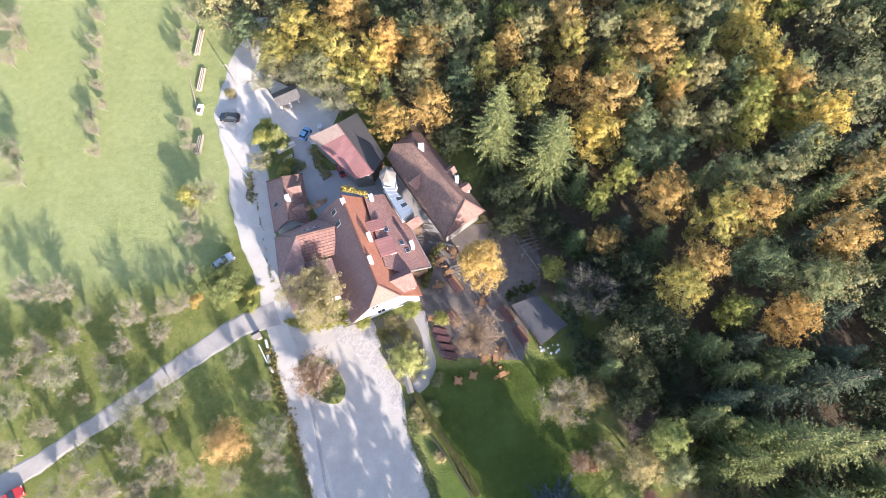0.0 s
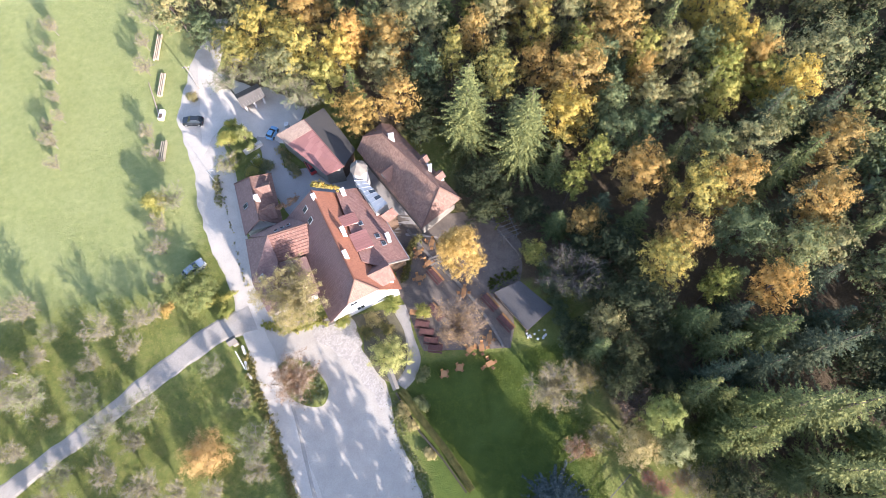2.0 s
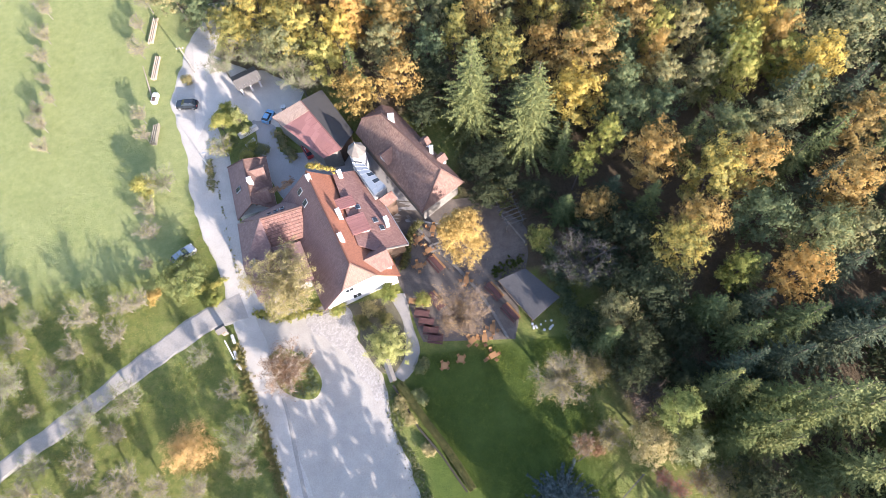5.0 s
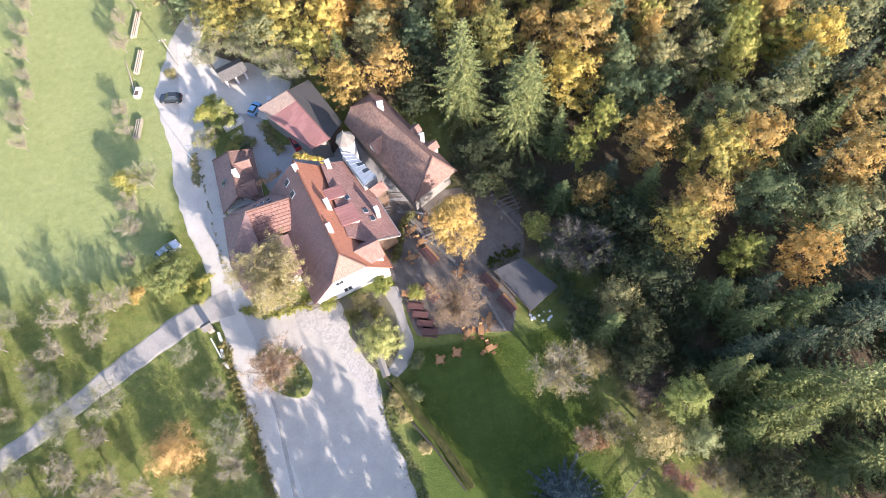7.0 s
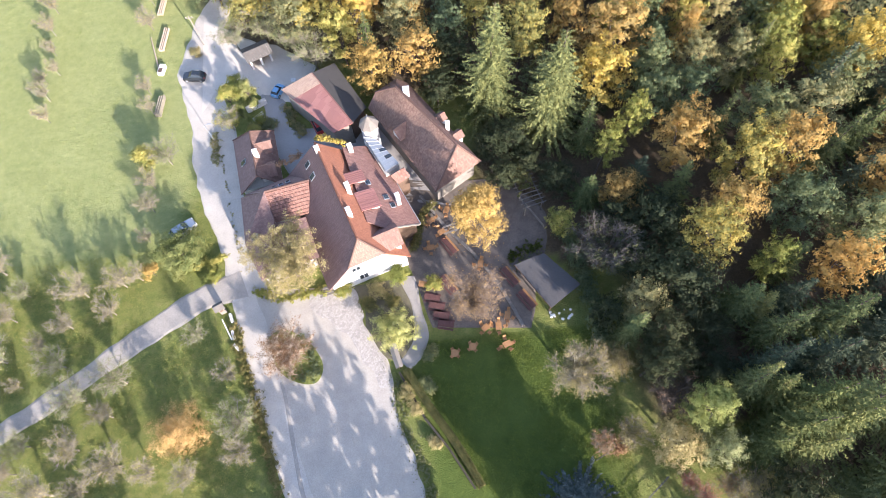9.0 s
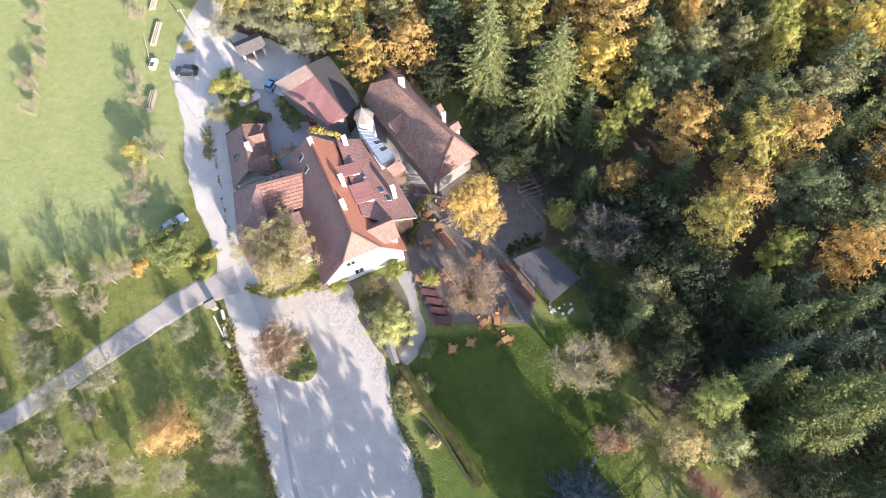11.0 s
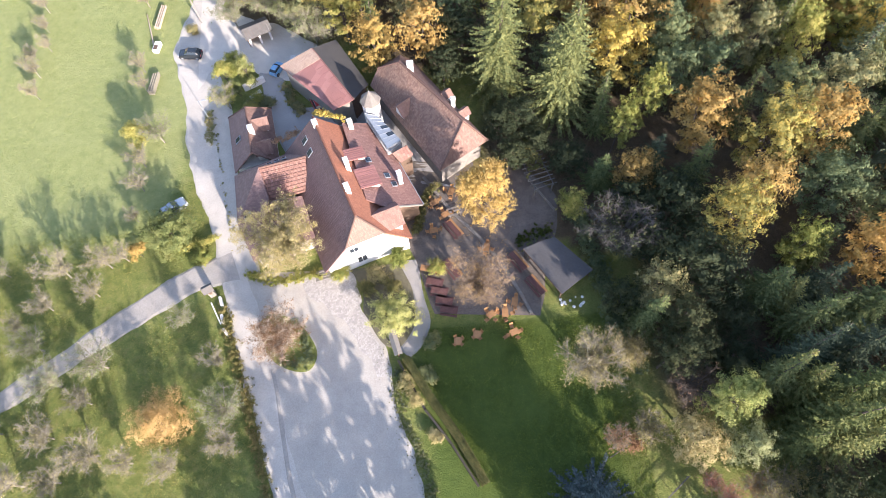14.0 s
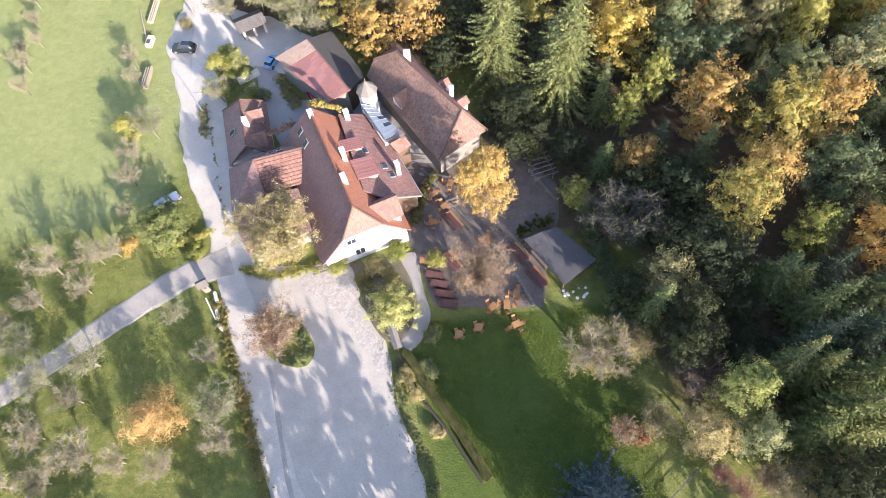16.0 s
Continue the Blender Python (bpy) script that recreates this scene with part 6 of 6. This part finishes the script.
clipped_hedge([(4.2, -15.0), (6.9, -20.1), (9.7, -24.8), (12.2, -29.9)], 0.85, 1.15, 82)
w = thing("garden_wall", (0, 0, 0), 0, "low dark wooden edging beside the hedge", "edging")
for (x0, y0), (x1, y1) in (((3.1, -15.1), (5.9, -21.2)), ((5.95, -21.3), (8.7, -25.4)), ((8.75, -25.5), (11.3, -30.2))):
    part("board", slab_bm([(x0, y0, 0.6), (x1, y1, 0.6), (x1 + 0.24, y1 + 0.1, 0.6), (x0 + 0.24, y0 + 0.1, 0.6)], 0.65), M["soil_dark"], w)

g = thing("garden_gate", (3.05, -13.2, 0), -76, "small wooden gateway with plank roof", "gate")
for x in (-1.3, 1.3):
    part("post", box_bm(x - 0.09, x + 0.09, -0.09, 0.09, -0.1, 2.1), M["wood_dark"], g)
part("lintel", box_bm(-1.5, 1.5, -0.08, 0.08, 2.05, 2.2, 0.01), M["wood_dark"], g)
part("roof", slab_bm([(-1.7, -0.5, 2.15), (1.7, -0.5, 2.15), (1.7, 0, 2.5), (-1.7, 0, 2.5)], 0.06), M["wood_grey"], g)
part("roof", slab_bm([(1.7, 0.5, 2.15), (-1.7, 0.5, 2.15), (-1.7, 0, 2.5), (1.7, 0, 2.5)], 0.06), M["wood_grey"], g)

# planted island in the yard
isl = [(-14.2, -8.4), (-12.3, -7.4), (-9.4, -8.9), (-7.5, -11.2), (-6.8, -13.4), (-7.8, -15.2), (-10.2, -14.9), (-12.8, -12.9)]
bm = bmesh.new()
ring = smooth_line(isl + [isl[0]], 0.5)[:-1]
top = [bm.verts.new((p[0], p[1], 0.2 + 0.04 * noise.noise((p[0], p[1], 0)))) for p in ring]
low = [bm.verts.new((p[0] * 1.0, p[1], -0.05)) for p in ring]
mid = bm.verts.new((-10.4, -11.4, 0.34))
for i in range(len(ring)):
    j = (i + 1) % len(ring)
    bm.faces.new((top[i], top[j], mid))
    bm.faces.new((low[i], low[j], top[j], top[i]))
bmesh.ops.recalc_face_normals(bm, faces=bm.faces)
me = bpy.data.meshes.new("planted_island")
bm.to_mesh(me)
bm.free()
me.materials.append(bpy.data.materials["grass_ground"])
tagged(new("planted_island", me), "raised grassy island in the gravel yard", "island", kind="structure")
leafy("island_growth", [(-9.6, -9.0), (-8.2, -11.5), (-8.0, -14.0), (-10.6, -14.2)], 1.3, 0.5, 6240, 0.074, "leaf_green", "low green plants on the island", "plants", "stuff", 83, 0.2)
leafy("verge_growth", [(-18.9, -6.0), (-17.5, -10.8), (-15.8, -16.5), (-14.1, -21.9), (-12.4, -28.4), (-8.0, -42)], 1.5, 0.6, 32000, 0.064, "leaf_hedge", "olive-brown growth along the lane's verge", "verge", "stuff", 84)
leafy("lawn_verge", [(2.6, -16.5), (3.0, -20.0), (4.4, -24.0), (5.6, -28.0), (6.4, -32)], 1.5, 0.3, 11000, 0.062, "leaf_olive", "rough grass between yard and hedge", "verge", "stuff", 85)
leafy("yard_edge_weeds", [(1.5, -13.6), (2.2, -16.4), (2.4, -19.7), (3.5, -23.7), (4.8, -27.4), (5.4, -31.3)], 2.0, 0.12, 5200, 0.05, "leaf_hedge", "thin weeds on the yard's stony margin", "weeds", "stuff", 93)
leafy("bank_growth", [(-22.2, 22), (-21.2, 17), (-19.6, 9), (-18.6, 5)], 0.5, 0.3, 2160, 0.056, "leaf_olive", "weeds along the lane", "weeds", "stuff", 86)
leafy("lane_island_growth", [(-23.5, 25.9), (-23.1, 23.2), (-23.0, 20.4)], 1.2, 0.6, 4200, 0.068, "leaf_olive", "grassy strip dividing the lane", "verge", "stuff", 87)
leafy("house_verge", [(-15.8, -1.6), (-12, -2.9), (-8.6, -2.6), (-6.6, -2.4)], 1.4, 0.6, 10080, 0.081, "leaf_lime", "lit green growth below the walnut tree", "plants", "stuff", 88)
leafy("yellow_creeper", [(-5.2, 17.4), (-3.6, 16.9), (-1.8, 16.2)], 0.7, 0.6, 3120, 0.087, "leaf_yellow", "bright yellow creeper along the roof's edge", "creeper", "stuff", 89, 8.2)
leafy("red_creeper", [(-12.0, 16.0), (-10.4, 16.6), (-8.8, 17.6)], 0.9, 0.8, 1680, 0.081, "leaf_rust", "reddish creeper on the shaded corner", "creeper", "stuff", 90, 4.4)
leafy("terrace_growth", [(10.0, 9.6), (8.6, 8.0), (7.4, 5.0), (6.6, 2.4)], 1.1, 1.0, 6240, 0.087, "leaf_hedge", "potted growth along the house's garden front", "plants", "stuff", 91)
leafy("wood_edge_growth", [(28.4, 3.4), (29.0, 0.4), (30, -6), (30.5, -12), (32, -18)], 2.2, 1.4, 17000, 0.124, "leaf_green", "undergrowth along the wood's edge", "undergrowth", "stuff", 92)

shrub(-3.4, -2.6, 1.5, 1.9, "leaf_lime", 3900, 0.090, "yellow-green shrub before the white gable", 1)
shrub(4.2, -1.6, 1.5, 2.2, "leaf_lime", 3900, 0.090, "yellow-green shrub at the house corner", 2)
shrub(-0.4, -5.4, 1.5, 1.3, "leaf_hedge", 2700, 0.078, "grey-green low shrub in the bed", 3)
shrub(1.2, -3.6, 1.7, 1.4, "leaf_pale", 2700, 0.078, "pale dry shrub in the bed", 4)
shrub(2.9, -5.2, 1.4, 1.3, "leaf_hedge", 2400, 0.078, "grey-green low shrub in the bed", 5)
shrub(8.9, -3.2, 1.2, 1.7, "leaf_lime", 3000, 0.090, "bright green shrub beside the tables", 6)
shrub(4.1, -17.6, 1.2, 1.1, "leaf_olive", 2100, 0.078, "small green shrub beside the hedge", 7)
shrub(5.0, -19.8, 1.0, 1.1, "leaf_pale", 2100, 0.078, "small pale shrub beside the hedge", 8)
shrub(6.8, -17.3, 1.4, 1.2, "leaf_green", 2100, 0.090, "dark shrub in the shaded lawn", 9)
shrub(7.6, -13.0, 1.3, 1.1, "leaf_green", 2100, 0.084, "dark shrub beside the garden path", 10)
shrub(29.6, -27.0, 1.2, 1.5, "leaf_rust", 2100, 0.078, "reddish twiggy bush at the plot fence", 11)
leafy("lane_hedge", [(-25.2, 2.9), (-22.9, 3.6), (-20.9, 4.3)], 1.0, 0.9, 3600, 0.07, "leaf_lime", "yellow-green low hedge beside the lane", "hedge", "stuff", 95)
leafy("mossy_growth", [(20.7, -1.6), (22.5, -0.1), (24.7, 0.9)], 1.6, 0.16, 5200, 0.06, "leaf_garden", "mossy green growth beside the pavilion", "growth", "stuff", 97, 0.05)
leafy("fallen_leaves", [(11.5, 5.5), (14.5, 2.5), (17.5, 0.5), (19.5, -2.5)], 5.0, 0.05, 2600, 0.06, "leaf_amber", "fallen yellow-brown leaves on the terrace", "leaves", "stuff", 96, 0.06)
shrub(-22.6, 1.3, 1.7, 1.0, "leaf_lime", 2700, 0.084, "yellow clipped shrub beside the track", 13)
shrub(7.0, -24.1, 1.0, 0.9, "leaf_pale", 2000, 0.078, "small pale shrub beside the hedge", 35)
shrub(-19.6, 33.4, 1.1, 3.6, "leaf_lime", 2600, 0.085, "yellow-green bush by the yard wall", 36)
shrub(-18.9, 29.0, 1.3, 3.4, "leaf_lane", 2700, 0.085, "green bush by the yard wall", 37)
shrub(-20.2, 27.8, 1.0, 3.0, "leaf_lime", 2300, 0.085, "yellow-green bush beside the lane", 38)
shrub(-16.9, 25.6, 1.3, 1.8, "leaf_lime", 2700, 0.085, "yellow-green bush beside the alley", 31)
shrub(-14.6, 26.6, 1.4, 1.6, "leaf_olive", 2700, 0.085, "green bush beside the alley", 32)
shrub(-17.4, 23.2, 1.0, 1.4, "leaf_olive", 2100, 0.085, "small green bush behind the cottage", 33)
shrub(-16.4, 28.2, 1.2, 1.6, "leaf_lime", 2400, 0.085, "yellow-green bush behind the yard wall", 34)
shrub(-20.4, 35.4, 1.2, 3.0, "leaf_lime", 2700, 0.090, "yellow-green shrub by the yard wall", 14)
shrub(-17.4, 26.0, 1.3, 1.4, "leaf_olive", 2400, 0.090, "green shrub by the cottage", 15)
shrub(-27.6, 43.4, 1.1, 1.2, "leaf_olive", 1800, 0.084, "small tuft of shrubs dividing the lane", 16)


# ---- wayside pillar, walls, shed, poles ----
p = thing("wayside_shrine", (-20.5, -3.9, 0), 25, "small stone wayside pillar with brown boarded roof", "shrine")
part("pillar", box_bm(-0.4, 0.4, -0.35, 0.35, -0.2, 2.0, 0.04), M["stone"], p)
part("niche", box_bm(-0.22, 0.22, -0.37, -0.3, 1.0, 1.7), M["wood_dark"], p)
part("roof", slab_bm([(-0.7, -0.65, 1.95), (0.7, -0.65, 1.95), (0.7, 0, 2.55), (-0.7, 0, 2.55)], 0.07), M["boards_old"], p)
part("roof", slab_bm([(0.7, 0.65, 1.95), (-0.7, 0.65, 1.95), (-0.7, 0, 2.55), (0.7, 0, 2.55)], 0.07), M["boards_old"], p)
for x, y, L, a in ((-19.3, -5.1, 1.4, -72), (-18.9, -7.6, 1.4, -74), (-18.4, -9.3, 1.1, -50)):
    k = thing("white_trough", (x, y, 0), a, "whitewashed stone trough along the verge", "trough", "troughs along the verge")
    part("body", box_bm(-L / 2, L / 2, -0.17, 0.17, -0.05, 0.5, 0.04), M["white_paint"], k)
    part("basin", box_bm(-L / 2 + 0.1, L / 2 - 0.1, -0.1, 0.1, 0.49, 0.515), M["plaster_grey"], k)
k = thing("timber_beam", (-19.9, -6.6, 0), -64, "pale squared timber lying in the grass", "timber")
part("beam", box_bm(-1.7, 1.7, -0.07, 0.07, 0.0, 0.2, 0.02), M["white_paint"], k)

s = thing("open_shed", (-16.6, 40.8, 0), 24, "open wooden shed with grey board roof", "shed")
for x in (-1.7, 0.0, 1.7):
    part("post", box_bm(x - 0.16, x + 0.16, -1.25, -1.0, -0.1, 2.1), M["plaster"], s)
    part("post", box_bm(x - 0.1, x + 0.1, 1.0, 1.2, -0.1, 2.4), M["wood_dark"], s)
part("back_wall", box_bm(-1.9, 1.9, 1.2, 1.3, -0.1, 2.4), M["wood_dark"], s)
part("side_wall", box_bm(-1.95, -1.85, -1.0, 1.2, -0.1, 2.2), M["wood_dark"], s)
for i in range(9):
    x0 = -2.3 + i * 0.51
    part("roof_board", slab_bm([(x0, -1.7, 2.15), (x0 + 0.48, -1.7, 2.15), (x0 + 0.48, 0.0, 3.0), (x0, 0.0, 3.0)], 0.06), M["boards_old"], s)
    part("roof_board", slab_bm([(x0 + 0.48, 1.7, 2.3), (x0, 1.7, 2.3), (x0, 0.0, 3.0), (x0 + 0.48, 0.0, 3.0)], 0.06), M["boards_old"], s)


def log_pile(x, y, rz, length, n, label, mat="bark_pale"):
    p = thing("log_pile", (x, y, 0), rz, label, "log pile", "timber stacks beside the field")
    rng = random.Random(int(x * 10))
    for i in range(n):
        r = rng.uniform(0.12, 0.18)
        dy, z = (i % 3 - 1) * 0.34, 0.15 + (i // 3) * 0.28
        part("log", tube_bm((-length / 2 + rng.uniform(-0.2, 0.2), dy, z), (length / 2 + rng.uniform(-0.2, 0.2), dy, z), r, r * 0.9, 8), M[mat], p)
    return p


log_pile(-33.6, 47.4, 84, 5.0, 6, "stack of pale logs beside the field")
log_pile(-34.6, 56.5, 84, 6.0, 6, "stack of pale logs beside the field")
log_pile(-32.8, 32.8, 84, 4.0, 9, "stack of grey weathered logs beside the field", "bark_grey")
k = thing("feed_trough", (-33.3, 40.6, 0), 80, "white feeding trough beside the field", "trough")
part("body", box_bm(-1.0, 1.0, -0.45, 0.45, -0.05, 0.7, 0.04), M["white_paint"], k)
part("basin", box_bm(-0.85, 0.1, -0.33, 0.33, 0.69, 0.715), M["wood_dark"], k)
k = thing("timber_beam", (-34.9, 44.4, 0), 106, "long pale pole lying along the field", "timber")
part("beam", tube_bm((-4.0, 0, 0.16), (4.2, 0, 0.16), 0.14, 0.08, 8), M["bark_pale"], k)


def utility_pole(x, y, h):
    p = thing("utility_pole", (x, y, 0), 0, "wooden utility pole beside the lane", "pole", "poles along the lane")
    part("shaft", tube_bm((0, 0, -0.3), (0, 0, h), 0.13, 0.09, 8), M["wood_grey"], p)
    part("crossarm", box_bm(-0.6, 0.6, -0.05, 0.05, h - 0.5, h - 0.38), M["wood_grey"], p)
    for x0 in (-0.5, 0.0, 0.5):
        part("insulator", tube_bm((x0, 0, h - 0.38), (x0, 0, h - 0.2), 0.05, 0.03, 6), M["plaster"], p)
    return p


def lamp_post(x, y, h):
    p = thing("street_lamp", (x, y, 0), 0, "slim grey street lamp beside the lane", "street lamp")
    part("pole", tube_bm((0, 0, -0.2), (0, 0, h), 0.06, 0.045, 8), M["metal_zinc"], p)
    part("arm", tube_bm((0, 0, h), (0.7, 0, h + 0.15), 0.035, 0.03, 6), M["metal_zinc"], p)
    part("head", box_bm(0.5, 1.1, -0.12, 0.12, h + 0.1, h + 0.22, 0.03), M["metal_zinc"], p)
    return p


utility_pole(-26.6, 45.6, 6.5)
lamp_post(-23.6, 25.2, 4.0)

steps = thing("wooden_steps", (-5.6, -2.5, 0), 14, "pale plank steps by the house corner", "steps")
for i in range(4):
    part("step", box_bm(-1.6 + 0.1 * i, 1.6 - 0.1 * i, -0.1 + 0.3 * i - 0.5, 0.18 + 0.3 * i - 0.5, -0.05, 0.12 + 0.14 * i, 0.01), M["shingle"], steps)
w = thing("yard_wall", (0, 0, 0), 0, "rendered yard wall with grey coping", "wall")
for (x0, y0), (x1, y1) in (((-18.5, 30.2), (-15.4, 31.8)), ((-17.2, 27.8), (-15.7, 29.1))):
    part("wall", slab_bm([(x0, y0, 1.0), (x1, y1, 1.0), (x1 + 0.2, y1 - 0.35, 1.0), (x0 + 0.2, y0 - 0.35, 1.0)], 1.1), M["plaster"], w)
    part("coping", slab_bm([(x0 - 0.05, y0 + 0.08, 1.09), (x1 - 0.05, y1 + 0.08, 1.09), (x1 + 0.25, y1 - 0.43, 1.09), (x0 + 0.25, y0 - 0.43, 1.09)], 0.08), M["plaster_grey"], w)
leafy("alley_growth", [(-12.0, 30.0), (-10.8, 27.0), (-9.4, 24.6)], 1.2, 0.9, 5200, 0.09, "leaf_olive", "dark shrubs between alley and barn", "shrubs", "stuff", 93)


# ---- cars ----
def car(at, rz, paint, label, length=4.3, width=1.75, height=1.5, roof=None):
    """A car: lofted body with cabin, glass, wheels and lights."""
    c = thing("car", at, rz, label, "car")
    hl, hw = length / 2, width / 2

    def loft(rows, bm):
        prev = None
        for x, w0, w1, z0, z1 in rows:
            ring = [bm.verts.new(v) for v in ((x, -w0, z0), (x, -w0, (z0 + z1) / 2), (x, -w1, z1), (x, w1, z1), (x, w0, (z0 + z1) / 2), (x, w0, z0))]
            if prev:
                for i in range(6):
                    bm.faces.new((prev[i], prev[(i + 1) % 6], ring[(i + 1) % 6], ring[i]))
            else:
                bm.faces.new(ring[::-1])
            prev = ring
        bm.faces.new(prev)
        bmesh.ops.recalc_face_normals(bm, faces=bm.faces)
        return bm

    body = loft([(-hl, hw * 0.8, hw * 0.7, 0.35, 0.75), (-hl * 0.93, hw * 0.96, hw * 0.86, 0.22, 0.92), (-hl * 0.4, hw, hw * 0.9, 0.2, 0.98), (hl * 0.4, hw, hw * 0.9, 0.2, 0.95), (hl * 0.9, hw * 0.94, hw * 0.8, 0.22, 0.8), (hl, hw * 0.75, hw * 0.65, 0.35, 0.62)], bmesh.new())
    b = part("body", body, M[paint], c)
    cabin = loft([(-hl * 0.86, hw * 0.84, hw * 0.7, 0.9, 1.0), (-hl * 0.68, hw * 0.86, hw * 0.68, 0.93, height - 0.05), (hl * 0.05, hw * 0.86, hw * 0.68, 0.93, height - 0.03), (hl * 0.42, hw * 0.85, hw * 0.72, 0.9, 0.98)], bmesh.new())
    part("window", cabin, M["glass_dark"], c, "dark tinted car windows")
    part("roof", box_bm(-hl * 0.66, hl * 0.08, -hw * 0.66, hw * 0.66, height - 0.06, height, 0.025), M[roof or paint], c)
    for x in (-hl * 0.62, hl * 0.64):
        for y in (-hw * 0.9, hw * 0.9):
            w = part("wheel", tube_bm((x, y - 0.1, 0.32), (x, y + 0.1, 0.32), 0.32, 0.32, 14), M["black_rubber"], c)
            part("rim", tube_bm((x, y - 0.11, 0.32), (x, y + 0.11, 0.32), 0.19, 0.19, 10), M["car_silver"], w)
    for y in (-hw * 0.62, hw * 0.62):
        part("headlight", box_bm(hl * 0.92, hl * 0.985, y - 0.17, y + 0.17, 0.58, 0.72, 0.02), M["white_paint"], c)
        part("tail_light", box_bm(-hl * 0.985, -hl * 0.92, y - 0.15, y + 0.15, 0.66, 0.84, 0.02), M["car_red"], c)
        part("mirror", box_bm(hl * 0.2, hl * 0.26, y * 1.62 - 0.06, y * 1.62 + 0.06, 0.93, 1.05, 0.02), M[paint], c)
    for y in (-hw * 0.6, hw * 0.6):
        part("roof_rail", tube_bm((-hl * 0.6, y, height + 0.03), (0, y, height + 0.03), 0.02, 0.02, 6), M["car_silver"], c)
    return c


car((-27.5, 38.2, 0.05), 172, "car_black", "black estate car parked on the gravel lane", 3.8, 1.65, 1.45)
car((-27.0, 9.4, 0.0), 38, "car_silver", "silver-white car parked under lane-side trees", 4.0, 1.7, 1.5)
car((-13.4, 33.4, 0.06), 62, "car_skyblue", "small light blue car beside the barn", 2.7, 1.4, 1.3)
car((-6.9, 25.8, 0.06), 112, "car_red", "red car in the shaded alley", 3.8, 1.65, 1.45)
car((-56.2, -25.0, 0.0), 30, "car_red", "red car standing on the farm track", 4.0, 1.7, 1.45)


# ---- grass tufts ----
def tufts(name, count, x0, x1, y0, y1, keep, size, mat, label, seed):
    """Blades of grass in tufts, strewn where keep(x, y) says so."""
    rng = np.random.default_rng(seed)
    x, y = rng.uniform(x0, x1, count), rng.uniform(y0, y1, count)
    ok = np.array([keep(a, b) for a, b in zip(x, y)])
    x, y = x[ok], y[ok]
    n = len(x)
    s = size * rng.uniform(0.5, 1.5, n)
    an = rng.uniform(0, 2 * np.pi, n)
    p = np.stack([x, y, np.full(n, -0.03)], 1)
    side = np.stack([np.cos(an), np.sin(an), np.zeros(n)], 1) * (s * 0.55)[:, None]
    lean = np.stack([rng.normal(scale=0.5, size=n) * s, rng.normal(scale=0.5, size=n) * s, s * rng.uniform(0.2, 0.5, n) + 0.04], 1)
    v = np.stack([p - side, p + side, p + lean], 1).reshape(-1, 3)
    return tagged(new(name, numpy_mesh(name, v, np.arange(3 * n).reshape(-1, 3), M[mat])), label, "grass", kind="stuff")


def off_track(x, y):
    """Whether a place lies clear of the lane and the farm track."""
    lane = np.interp(y, [-46, -29.6, -10.9, -1.4, 5.5, 16.1, 25.7, 38.5, 48.5, 62], [-6, -10.5, -15.8, -18.5, -20.2, -24, -27.1, -29.4, -28.1, -24.5])
    t = (x + 21.8) * 0.445 - (y + 2.4) * 0.895
    return x < lane - 0.6 and (abs(t) > 2.0 or x > -21)


M["blade_meadow"] = leaf_material("blade_meadow", [(0.12, 0.16, 0.036), (0.19, 0.22, 0.056), (0.27, 0.27, 0.08), (0.38, 0.33, 0.13)])
M["blade_field"] = leaf_material("blade_field", [(0.10, 0.16, 0.045), (0.16, 0.215, 0.065), (0.25, 0.29, 0.10), (0.38, 0.39, 0.165)])
M["blade_lawn"] = leaf_material("blade_lawn", [(0.07, 0.108, 0.022), (0.105, 0.15, 0.028), (0.145, 0.19, 0.036), (0.20, 0.235, 0.05)])
tufts("meadow_grass", 130000, -75, -10, -34, 14, lambda x, y: off_track(x, y) and field_share(x, y) < 0.6, 0.13, "blade_meadow", "tufted orchard grass in autumn", 201)
tufts("field_grass", 60000, -80, -26, 6, 72, lambda x, y: off_track(x, y) and field_share(x, y) > 0.3, 0.13, "blade_field", "short pale meadow grass", 202)
tufts("lawn_grass", 75000, 5, 31, -34, -11, lambda x, y: x - 5 > (-15 - y) * 0.53 and y < -11.3, 0.11, "blade_lawn", "short green lawn grass", 203)
